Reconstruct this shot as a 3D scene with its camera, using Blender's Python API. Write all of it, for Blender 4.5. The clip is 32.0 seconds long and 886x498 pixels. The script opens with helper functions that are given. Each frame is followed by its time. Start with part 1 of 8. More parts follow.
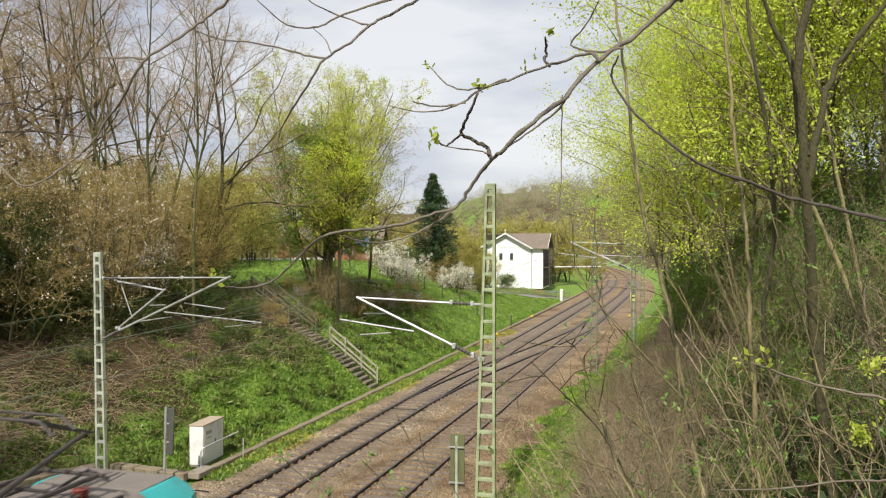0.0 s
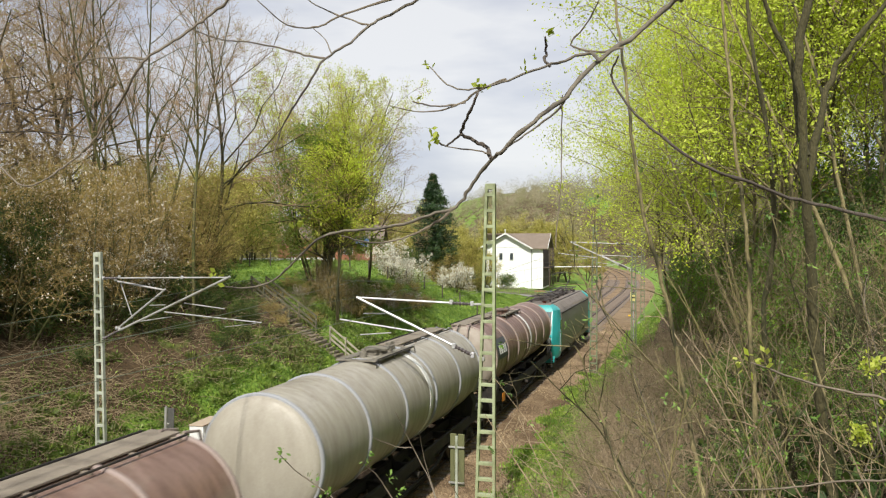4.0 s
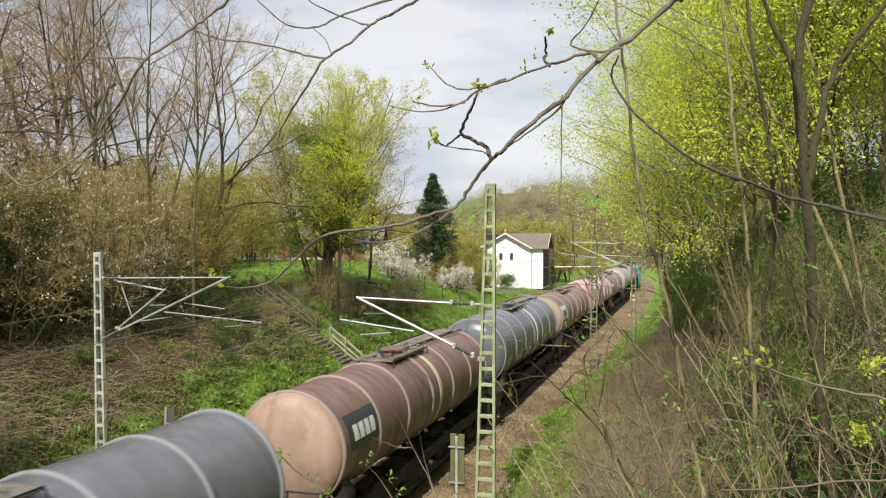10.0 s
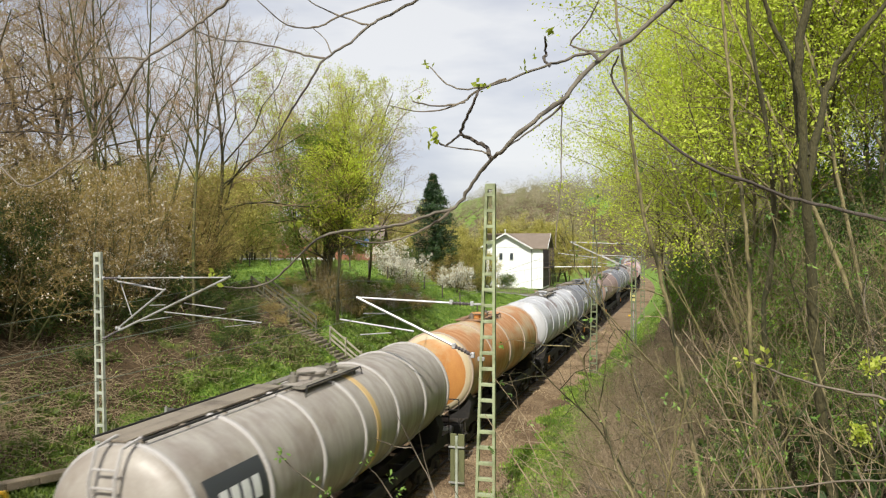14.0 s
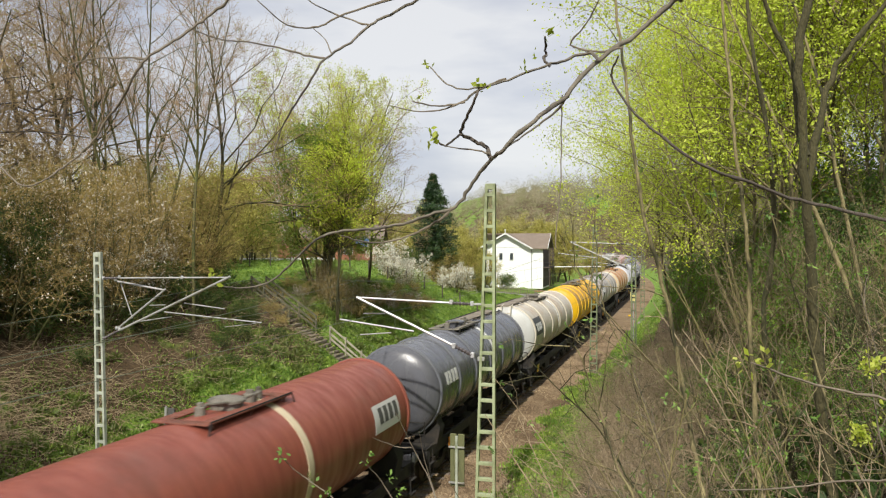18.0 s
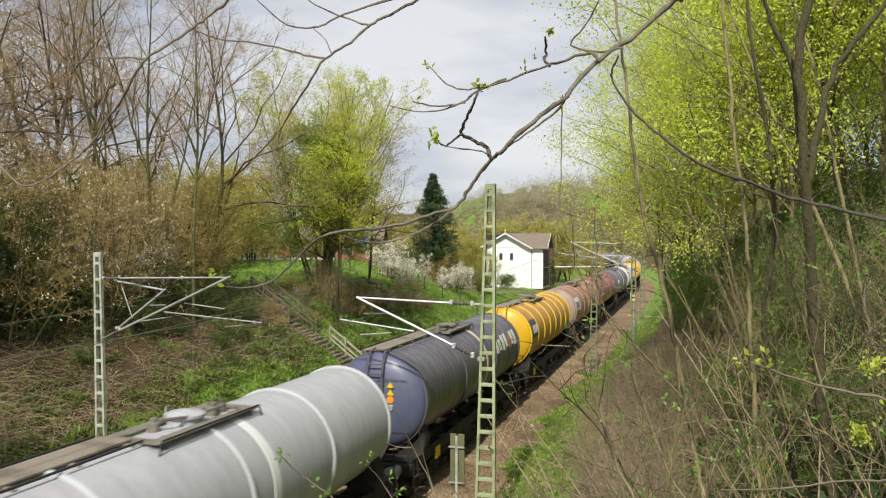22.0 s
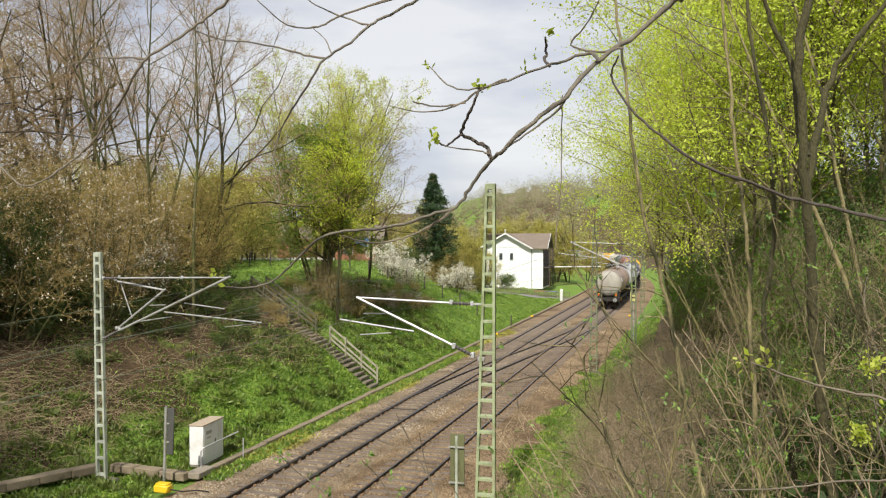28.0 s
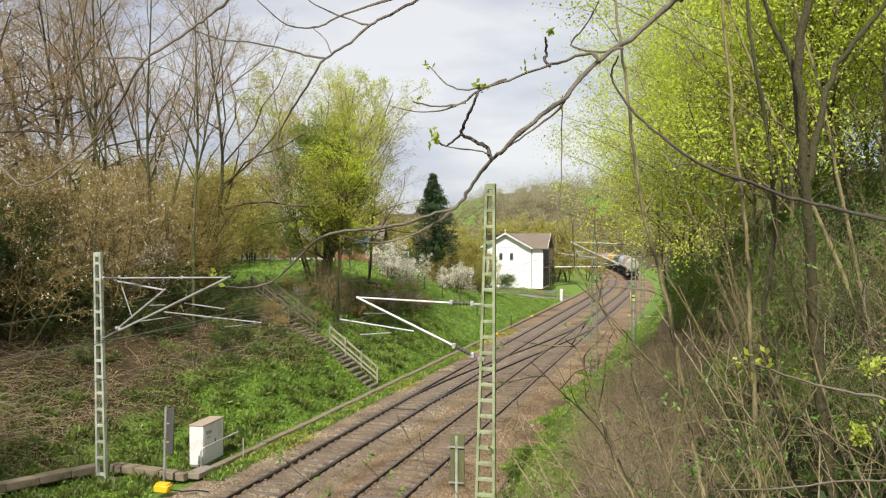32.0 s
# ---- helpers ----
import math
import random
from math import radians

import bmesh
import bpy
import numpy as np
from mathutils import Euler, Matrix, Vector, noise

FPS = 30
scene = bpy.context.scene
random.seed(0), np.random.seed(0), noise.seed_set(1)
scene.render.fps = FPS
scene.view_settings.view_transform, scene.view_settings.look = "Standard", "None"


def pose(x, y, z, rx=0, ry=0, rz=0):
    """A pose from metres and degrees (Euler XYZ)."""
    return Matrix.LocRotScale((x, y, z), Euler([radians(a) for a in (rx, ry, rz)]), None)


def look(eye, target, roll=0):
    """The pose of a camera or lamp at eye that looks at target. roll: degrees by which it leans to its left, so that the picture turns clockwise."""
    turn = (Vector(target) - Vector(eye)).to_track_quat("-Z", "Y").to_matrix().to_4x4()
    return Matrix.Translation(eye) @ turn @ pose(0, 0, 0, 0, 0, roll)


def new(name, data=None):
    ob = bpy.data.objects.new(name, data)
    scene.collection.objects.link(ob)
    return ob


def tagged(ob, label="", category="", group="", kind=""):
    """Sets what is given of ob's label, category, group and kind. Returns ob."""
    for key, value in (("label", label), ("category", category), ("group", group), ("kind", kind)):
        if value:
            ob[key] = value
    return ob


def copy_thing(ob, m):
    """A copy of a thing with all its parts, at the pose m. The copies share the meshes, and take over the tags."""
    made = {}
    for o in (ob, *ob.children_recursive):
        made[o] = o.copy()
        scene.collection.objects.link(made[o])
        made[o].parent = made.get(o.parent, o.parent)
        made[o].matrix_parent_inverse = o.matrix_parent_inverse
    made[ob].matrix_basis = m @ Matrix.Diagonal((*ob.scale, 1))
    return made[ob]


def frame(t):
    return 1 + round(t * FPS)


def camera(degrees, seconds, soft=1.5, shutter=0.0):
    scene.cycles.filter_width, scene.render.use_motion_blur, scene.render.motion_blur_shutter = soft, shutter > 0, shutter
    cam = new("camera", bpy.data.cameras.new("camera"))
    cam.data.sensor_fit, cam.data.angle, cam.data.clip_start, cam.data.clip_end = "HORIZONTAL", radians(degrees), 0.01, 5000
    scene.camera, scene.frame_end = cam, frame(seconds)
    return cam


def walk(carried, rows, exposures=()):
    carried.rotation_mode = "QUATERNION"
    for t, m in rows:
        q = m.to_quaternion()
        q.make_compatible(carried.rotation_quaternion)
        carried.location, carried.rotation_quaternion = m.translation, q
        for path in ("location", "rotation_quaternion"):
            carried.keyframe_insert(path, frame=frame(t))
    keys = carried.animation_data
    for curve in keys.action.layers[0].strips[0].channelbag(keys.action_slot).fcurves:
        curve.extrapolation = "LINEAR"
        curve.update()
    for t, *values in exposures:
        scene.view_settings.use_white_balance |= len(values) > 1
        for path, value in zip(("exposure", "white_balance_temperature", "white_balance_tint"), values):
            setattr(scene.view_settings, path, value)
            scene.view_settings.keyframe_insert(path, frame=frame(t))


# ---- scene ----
# Axes: y runs along the straight track, x to its right, z = 0 at the rail heads.
EYE = Vector((0.0, 0.0, 7.683))
cam = camera(55.98, 32.0, soft=1.2, shutter=0.2)
STAND = Matrix.Translation(EYE) @ pose(0, 0, 0, 89.456, 0, 16.539)
walk(cam, [(0.0, STAND), (32.0, STAND)], exposures=[(0.0, 0.12), (14.0, 0.12), (17.0, 0.08), (20.0, 0.03), (25.0, 0.03), (28.0, 0.10), (32.0, 0.12)])

# ---- light ----
SUN_FROM = Vector((0.07, -1.0, 1.02)).normalized()


def make_light():
    world = bpy.data.worlds.new("sky")
    scene.world = world
    world.use_nodes = True
    nt = world.node_tree
    n, l = nt.nodes, nt.links
    n.clear()
    out = n.new("ShaderNodeOutputWorld")
    sky = n.new("ShaderNodeTexSky")
    sky.sky_type = "NISHITA"
    sky.sun_disc = False
    sky.sun_elevation = math.asin(SUN_FROM.z)
    sky.sun_rotation = math.atan2(SUN_FROM.x, SUN_FROM.y)
    sky_bg = n.new("ShaderNodeBackground")
    sky_bg.inputs[1].default_value = 0.12
    l.new(sky.outputs[0], sky_bg.inputs[0])
    # broken layer of bright cloud
    co = n.new("ShaderNodeTexCoord")
    mp = n.new("ShaderNodeMapping")
    mp.inputs["Scale"].default_value = (2.0, 2.0, 7.0)
    mp.inputs["Location"].default_value = (0.35, 0.2, 0.1)
    l.new(co.outputs["Generated"], mp.inputs[0])
    ns = n.new("ShaderNodeTexNoise")
    ns.inputs["Scale"].default_value = 1.6
    ns.inputs["Detail"].default_value = 5
    ns.inputs["Roughness"].default_value = 0.5
    l.new(mp.outputs[0], ns.inputs["Vector"])
    tone = n.new("ShaderNodeValToRGB")
    tone.color_ramp.elements[0].position, tone.color_ramp.elements[0].color = 0.38, (0.57, 0.61, 0.725, 1)
    tone.color_ramp.elements[1].position, tone.color_ramp.elements[1].color = 0.62, (0.97, 0.97, 0.98, 1)
    l.new(ns.outputs["Fac"], tone.inputs[0])
    cloud = n.new("ShaderNodeBackground")
    cloud.inputs[1].default_value = 0.85
    l.new(tone.outputs[0], cloud.inputs[0])
    mix = n.new("ShaderNodeMixShader")
    mix.inputs[0].default_value = 0.88
    l.new(sky_bg.outputs[0], mix.inputs[1])
    l.new(cloud.outputs[0], mix.inputs[2])
    l.new(mix.outputs[0], out.inputs[0])
    lamp = bpy.data.lights.new("sun", "SUN")
    lamp.energy = 5.0
    lamp.angle = radians(1.0)
    lamp.color = (1.0, 0.95, 0.86)
    sun = new("sun", lamp)
    sun.matrix_world = look(SUN_FROM * 100, (0, 0, 0))


make_light()

# ---- materials ----
def lin(c):
    """A colour of 0 to 255 values as linear light."""
    out = []
    for v in c:
        v = v / 255
        out.append(v / 12.92 if v < 0.04045 else ((v + 0.055) / 1.055) ** 2.4)
    return (*out, 1.0)


def mix_rgb(nt, fac, a, b):
    m = nt.nodes.new("ShaderNodeMix")
    m.data_type = "RGBA"
    for sock, v in ((m.inputs[0], fac), (m.inputs[6], a), (m.inputs[7], b)):
        if isinstance(v, (int, float, tuple)):
            sock.default_value = v
        else:
            nt.links.new(v, sock)
    return m.outputs[2]


def noise_fac(nt, vec, scale, detail=4, lo=0.4, hi=0.6, rough=0.6):
    t = nt.nodes.new("ShaderNodeTexNoise")
    t.inputs["Scale"].default_value = scale
    t.inputs["Detail"].default_value = detail
    t.inputs["Roughness"].default_value = rough
    nt.links.new(vec, t.inputs["Vector"])
    r = nt.nodes.new("ShaderNodeMapRange")
    r.inputs[1].default_value, r.inputs[2].default_value = lo, hi
    nt.links.new(t.outputs["Fac"], r.inputs[0])
    return r.outputs[0]


def coords(nt, stretch=(1, 1, 1), shift=(0, 0, 0), space="Object"):
    co = nt.nodes.new("ShaderNodeTexCoord")
    mp = nt.nodes.new("ShaderNodeMapping")
    mp.inputs["Scale"].default_value = stretch
    mp.inputs["Location"].default_value = shift
    nt.links.new(co.outputs[space], mp.inputs[0])
    return mp.outputs[0]


def surface(name, a, b, stain=None, rough=0.7, metal=0.0, grain=30, blotch=2.0, bump=0.3, bump_size=0.01, stretch=(1, 1, 1), amount=(0.52, 0.68), shift=0.0):
    """Two tones broken up at a fine and a broad scale, an optional stain, and fine relief."""
    m = bpy.data.materials.new(name)
    m.use_nodes = True
    nt = m.node_tree
    bsdf = nt.nodes["Principled BSDF"]
    vec = coords(nt, stretch, (shift, shift * 0.7, shift * 0.3))
    fine = noise_fac(nt, vec, grain, 3, 0.3, 0.7)
    broad = noise_fac(nt, vec, blotch, 4, 0.35, 0.65)
    col = mix_rgb(nt, fine, a, b)
    mid = tuple((x * 0.75 + y * 0.25) for x, y in zip(a, b))
    col = mix_rgb(nt, broad, col, mid)
    if stain:
        sv = coords(nt, stretch, (shift + 5.3, 1.7, 2.2))
        col = mix_rgb(nt, noise_fac(nt, sv, blotch * 0.8, 6, *amount), col, stain)
    nt.links.new(col, bsdf.inputs["Base Color"])
    bsdf.inputs["Roughness"].default_value = rough
    bsdf.inputs["Metallic"].default_value = metal
    if bump:
        bp = nt.nodes.new("ShaderNodeBump")
        bp.inputs["Strength"].default_value = bump
        bp.inputs["Distance"].default_value = bump_size
        nt.links.new(fine, bp.inputs["Height"])
        nt.links.new(bp.outputs[0], bsdf.inputs["Normal"])
    return m


def leaf_mat(name, a, b, shine=0.45, glow=0.4, patch=0.5, other=None):
    """Thin leaves: part of the light passes through; each leaf has its own tone."""
    m = bpy.data.materials.new(name)
    m.use_nodes = True
    nt = m.node_tree
    bsdf = nt.nodes["Principled BSDF"]
    geo = nt.nodes.new("ShaderNodeNewGeometry")
    vec = coords(nt, (1, 1, 1), (0, 0, 0))
    broad = noise_fac(nt, vec, patch, 2, 0.35, 0.65)
    col = mix_rgb(nt, geo.outputs["Random Per Island"], a, b)
    col = mix_rgb(nt, broad, col, other or tuple(x * 0.72 for x in a[:3]) + (1.0,))
    nt.links.new(col, bsdf.inputs["Base Color"])
    bsdf.inputs["Roughness"].default_value = shine
    tr = nt.nodes.new("ShaderNodeBsdfTranslucent")
    nt.links.new(col, tr.inputs[0])
    ms = nt.nodes.new("ShaderNodeMixShader")
    ms.inputs[0].default_value = glow
    nt.links.new(bsdf.outputs[0], ms.inputs[1])
    nt.links.new(tr.outputs[0], ms.inputs[2])
    nt.links.new(ms.outputs[0], nt.nodes["Material Output"].inputs[0])
    return m


def tank_mat(name, a, b, stain, amount=(0.5, 0.7), shift=0.0, rough=0.42):
    """Weathered tank paint: dirt in streaks that run down round the barrel, patches of stain, road film."""
    m = bpy.data.materials.new(name)
    m.use_nodes = True
    nt = m.node_tree
    bsdf = nt.nodes["Principled BSDF"]
    streak = noise_fac(nt, coords(nt, (1.0, 2.6, 0.35), (shift, shift, 0)), 1.6, 6, 0.35, 0.68)
    patch = noise_fac(nt, coords(nt, (0.8, 0.6, 0.8), (shift * 1.3 + 4, 0, shift)), 0.8, 5, *amount)
    grain = noise_fac(nt, coords(nt), 26, 4, 0.3, 0.7)
    col = mix_rgb(nt, streak, a, b)
    col = mix_rgb(nt, patch, col, stain)
    dirt = nt.nodes.new("ShaderNodeMath")
    dirt.operation = "MULTIPLY"
    nt.links.new(grain, dirt.inputs[0])
    dirt.inputs[1].default_value = 0.25
    col = mix_rgb(nt, dirt.outputs[0], col, tuple(x * 0.6 for x in b[:3]) + (1.0,))
    nt.links.new(col, bsdf.inputs["Base Color"])
    rr = nt.nodes.new("ShaderNodeMapRange")
    rr.inputs[3].default_value, rr.inputs[4].default_value = rough - 0.08, rough + 0.2
    nt.links.new(streak, rr.inputs[0])
    nt.links.new(rr.outputs[0], bsdf.inputs["Roughness"])
    bp = nt.nodes.new("ShaderNodeBump")
    bp.inputs["Strength"].default_value = 0.12
    bp.inputs["Distance"].default_value = 0.01
    nt.links.new(grain, bp.inputs["Height"])
    nt.links.new(bp.outputs[0], bsdf.inputs["Normal"])
    return m


def plain(name, c, rough=0.5, metal=0.0, glow=0.0):
    m = surface(name, c, tuple(x * 0.8 for x in c[:3]) + (1.0,), None, rough, metal, 40, 4, 0.1, 0.003)
    if glow:
        b = m.node_tree.nodes["Principled BSDF"]
        b.inputs["Emission Color"].default_value = c
        b.inputs["Emission Strength"].default_value = glow
    return m


M = {}
M["ballast"] = surface("ballast", (0.185, 0.122, 0.066, 1), (0.40, 0.29, 0.172, 1), (0.14, 0.086, 0.042, 1), 0.95, 0, 14, 0.35, 1.0, 0.05, amount=(0.5, 0.62))
M["sleeper"] = surface("sleeper", (0.13, 0.10, 0.075, 1), (0.25, 0.20, 0.16, 1), (0.06, 0.042, 0.033, 1), 0.9, 0, 22, 3, 0.6, 0.01, (0.5, 4, 4))
M["rail_side"] = surface("rail_rust", (0.045, 0.028, 0.02, 1), (0.085, 0.055, 0.04, 1), None, 0.75, 0.2, 40, 3, 0.3, 0.004)
M["rail_top"] = surface("rail_polished", (0.11, 0.10, 0.10, 1), (0.17, 0.155, 0.15, 1), None, 0.42, 0.8, 60, 3, 0.1, 0.002, (1, 0.1, 1))
M["clip"] = surface("rail_fastening", (0.20, 0.12, 0.06, 1), (0.32, 0.2, 0.1, 1), None, 0.8, 0.1, 30, 3, 0.2, 0.004)
M["slab"] = surface("trough_concrete", (0.18, 0.14, 0.092, 1), (0.31, 0.255, 0.175, 1), (0.10, 0.085, 0.05, 1), 0.9, 0, 18, 1.2, 0.5, 0.01)
M["wood_pale"] = surface("bleached_wood", (0.26, 0.24, 0.175, 1), (0.42, 0.39, 0.30, 1), (0.14, 0.135, 0.085, 1), 0.85, 0, 14, 2, 0.4, 0.006, (6, 6, 1))
M["wood_mossy"] = surface("mossy_wood", (0.075, 0.07, 0.04, 1), (0.15, 0.14, 0.09, 1), (0.05, 0.055, 0.025, 1), 0.88, 0, 14, 2, 0.4, 0.006, (6, 6, 1))
M["yellow_pale"] = plain("faded_yellow", (0.62, 0.55, 0.20, 1), 0.6)
M["mast_far"] = surface("mast_grey_green", lin((104, 112, 84)), lin((128, 136, 106)), lin((84, 86, 62)), 0.6, 0.1, 25, 1.5, 0.15, 0.004)
M["concrete"] = surface("old_concrete", (0.20, 0.17, 0.13, 1), (0.34, 0.30, 0.24, 1), (0.10, 0.09, 0.06, 1), 0.9, 0, 18, 1.2, 0.5, 0.01)
M["step"] = surface("step_concrete", (0.14, 0.115, 0.085, 1), (0.24, 0.205, 0.155, 1), (0.09, 0.08, 0.05, 1), 0.9, 0, 20, 2, 0.5, 0.01)
M["wood_grey"] = surface("weathered_wood", (0.15, 0.14, 0.09, 1), (0.26, 0.24, 0.16, 1), (0.09, 0.095, 0.05, 1), 0.85, 0, 14, 2, 0.4, 0.006, (6, 6, 1))
M["mast"] = surface("mast_green_paint", lin((150, 160, 122)), lin((176, 184, 150)), lin((112, 118, 84)), 0.55, 0.1, 25, 1.5, 0.15, 0.004)
M["mast_pale"] = surface("mast_pale_paint", lin((168, 174, 158)), lin((190, 194, 180)), lin((120, 128, 100)), 0.55, 0.1, 25, 1.5, 0.15, 0.004)
M["board_olive"] = surface("board_olive", (0.105, 0.11, 0.045, 1), (0.17, 0.175, 0.08, 1), (0.07, 0.07, 0.03, 1), 0.8, 0, 14, 2, 0.3, 0.005, (6, 6, 1))
M["alu"] = surface("aluminium_tube", (0.55, 0.55, 0.55, 1), (0.68, 0.68, 0.68, 1), (0.4, 0.4, 0.39, 1), 0.42, 0.55, 30, 2, 0.1, 0.003)
M["alu_old"] = surface("dull_galvanised", (0.36, 0.36, 0.34, 1), (0.47, 0.47, 0.45, 1), (0.25, 0.24, 0.2, 1), 0.55, 0.4, 30, 2, 0.1, 0.003)
M["insulator"] = surface("insulator_glaze", (0.07, 0.06, 0.06, 1), (0.12, 0.1, 0.1, 1), None, 0.3, 0, 30, 3, 0.05, 0.002)
M["wire"] = plain("copper_wire", (0.14, 0.165, 0.105, 1), 0.5, 0.2)
M["white_box"] = surface("cabinet_grey_white", (0.72, 0.72, 0.7, 1), (0.82, 0.82, 0.8, 1), (0.5, 0.49, 0.45, 1), 0.5, 0, 20, 2, 0.1, 0.003, amount=(0.55, 0.8))
M["box_top"] = surface("cabinet_lid", (0.36, 0.28, 0.2, 1), (0.48, 0.4, 0.3, 1), None, 0.8, 0, 20, 3, 0.2, 0.004)
M["yellow"] = plain("signal_yellow", (0.78, 0.52, 0.02, 1), 0.5)
M["orange"] = plain("plate_orange", (0.85, 0.30, 0.03, 1), 0.45)
M["red_lamp"] = plain("red_lens", (0.6, 0.03, 0.02, 1), 0.25)
M["sign_back"] = surface("sign_back", (0.06, 0.06, 0.055, 1), (0.1, 0.1, 0.09, 1), None, 0.7, 0.1, 20, 2, 0.2, 0.004)
M["black"] = surface("black_grime", (0.012, 0.011, 0.01, 1), (0.03, 0.027, 0.024, 1), (0.05, 0.04, 0.03, 1), 0.85, 0.1, 18, 2, 0.3, 0.006)
M["wheel"] = surface("wheel_steel", (0.06, 0.045, 0.035, 1), (0.12, 0.09, 0.07, 1), None, 0.6, 0.5, 30, 3, 0.2, 0.003)
M["buffer"] = surface("buffer_steel", (0.2, 0.195, 0.19, 1), (0.5, 0.49, 0.48, 1), (0.05, 0.045, 0.04, 1), 0.45, 0.5, 25, 6, 0.15, 0.003)
M["walkway"] = surface("walkway_grating", (0.17, 0.155, 0.125, 1), (0.27, 0.25, 0.205, 1), (0.10, 0.09, 0.07, 1), 0.8, 0.2, 60, 2, 0.6, 0.006)
M["walk_board"] = surface("walkway_dusty", (0.20, 0.17, 0.13, 1), (0.31, 0.265, 0.205, 1), (0.13, 0.108, 0.082, 1), 0.85, 0.1, 60, 1.5, 0.6, 0.006)
M["rust_letter"] = plain("letter_orange_brown", (0.42, 0.16, 0.07, 1), 0.5)
M["white_paint"] = plain("white_marking", (0.72, 0.72, 0.70, 1), 0.5)
M["loco_grey"] = surface("loco_grey_green", (0.105, 0.099, 0.085, 1), (0.135, 0.128, 0.11, 1), (0.085, 0.078, 0.064, 1), 0.42, 0.0, 12, 0.6, 0.06, 0.003)
M["loco_roof"] = surface("loco_roof_brown_grey", (0.165, 0.14, 0.12, 1), (0.215, 0.185, 0.16, 1), (0.12, 0.10, 0.083, 1), 0.75, 0.0, 14, 0.9, 0.15, 0.004)
M["teal"] = surface("loco_teal_paint", lin((36, 150, 150)), lin((56, 170, 170)), lin((50, 122, 120)), 0.38, 0.0, 12, 0.8, 0.05, 0.003)
M["loco_white"] = plain("loco_white_paint", (0.68, 0.68, 0.66, 1), 0.4)
M["insul_red"] = plain("insulator_red_brown", (0.22, 0.045, 0.03, 1), 0.35)
M["rust_gear"] = surface("roof_gear", (0.045, 0.038, 0.035, 1), (0.10, 0.085, 0.075, 1), None, 0.6, 0.3, 30, 3, 0.2, 0.003)
M["bark_moss"] = surface("bark_moss", (0.055, 0.05, 0.018, 1), (0.155, 0.138, 0.05, 1), (0.085, 0.094, 0.024, 1), 0.9, 0, 20, 1.2, 0.7, 0.02, (3, 3, 1), (0.45, 0.6))
M["bark"] = surface("bark_olive", (0.04, 0.036, 0.014, 1), (0.125, 0.11, 0.044, 1), (0.05, 0.056, 0.02, 1), 0.9, 0, 20, 1.2, 0.7, 0.02, (3, 3, 1))
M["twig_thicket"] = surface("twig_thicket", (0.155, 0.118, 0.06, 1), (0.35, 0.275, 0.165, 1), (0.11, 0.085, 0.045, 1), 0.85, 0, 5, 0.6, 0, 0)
M["bark_pale"] = surface("bark_pale", (0.17, 0.14, 0.06, 1), (0.42, 0.355, 0.18, 1), (0.055, 0.052, 0.022, 1), 0.9, 0, 24, 3.0, 0.8, 0.012, (3, 3, 1), (0.47, 0.6))
M["bark_dark"] = surface("bark_dark", (0.06, 0.048, 0.038, 1), (0.12, 0.098, 0.078, 1), None, 0.9, 0, 22, 1.5, 0.7, 0.01, (3, 3, 1))
M["twig_brown"] = surface("twig_brown", (0.20, 0.135, 0.062, 1), (0.40, 0.29, 0.15, 1), None, 0.85, 0, 6, 0.4, 0, 0)
M["twig_mauve"] = surface("twig_mauve", (0.27, 0.18, 0.10, 1), (0.48, 0.345, 0.205, 1), None, 0.85, 0, 6, 0.4, 0, 0)
M["twig_olive"] = surface("twig_olive", (0.28, 0.195, 0.058, 1), (0.49, 0.365, 0.135, 1), None, 0.85, 0, 6, 0.4, 0, 0)
M["twig_straw"] = surface("twig_straw", (0.26, 0.19, 0.105, 1), (0.52, 0.42, 0.27, 1), None, 0.85, 0, 6, 0.4, 0, 0)
M["leaf_spring"] = leaf_mat("leaf_spring", lin((202, 220, 58)), lin((240, 250, 114)), 0.6, 0.5)
M["leaf_yew"] = leaf_mat("leaf_yew", lin((98, 124, 48)), lin((152, 168, 64)), 0.5, 0.4, 0.45, lin((112, 138, 48)))
M["leaf_pale"] = leaf_mat("leaf_pale", lin((196, 208, 70)), lin((230, 236, 126)), 0.6, 0.42)
M["leaf_green"] = leaf_mat("leaf_green", lin((78, 120, 30)), lin((140, 172, 52)), 0.5, 0.35)
M["leaf_weed"] = leaf_mat("leaf_weed", lin((78, 106, 38)), lin((138, 156, 70)), 0.55, 0.35, 0.8, lin((92, 100, 48)))
M["leaf_dark"] = leaf_mat("leaf_dark", lin((54, 80, 30)), lin((108, 130, 52)), 0.65, 0.3)
M["leaf_hedge"] = leaf_mat("leaf_hedge", lin((160, 154, 68)), lin((212, 206, 112)), 0.5, 0.35)
M["rod_olive"] = surface("rod_olive", (0.12, 0.105, 0.036, 1), (0.27, 0.225, 0.09, 1), (0.10, 0.09, 0.03, 1), 0.85, 0, 18, 1.2, 0.3, 0.004)
M["rod_straw"] = surface("rod_straw", (0.21, 0.152, 0.085, 1), (0.47, 0.375, 0.245, 1), (0.09, 0.066, 0.034, 1), 0.8, 0, 9, 0.8, 0, 0)
M["leaf_olive"] = leaf_mat("leaf_olive", lin((160, 152, 70)), lin((206, 196, 110)), 0.5, 0.3)
M["leaf_grass"] = leaf_mat("leaf_grass", lin((86, 124, 38)), lin((176, 194, 88)), 0.5, 0.35, 1.3, lin((92, 122, 44)))
M["needle"] = leaf_mat("needle", lin((34, 62, 30)), lin((78, 104, 52)), 0.5, 0.1)
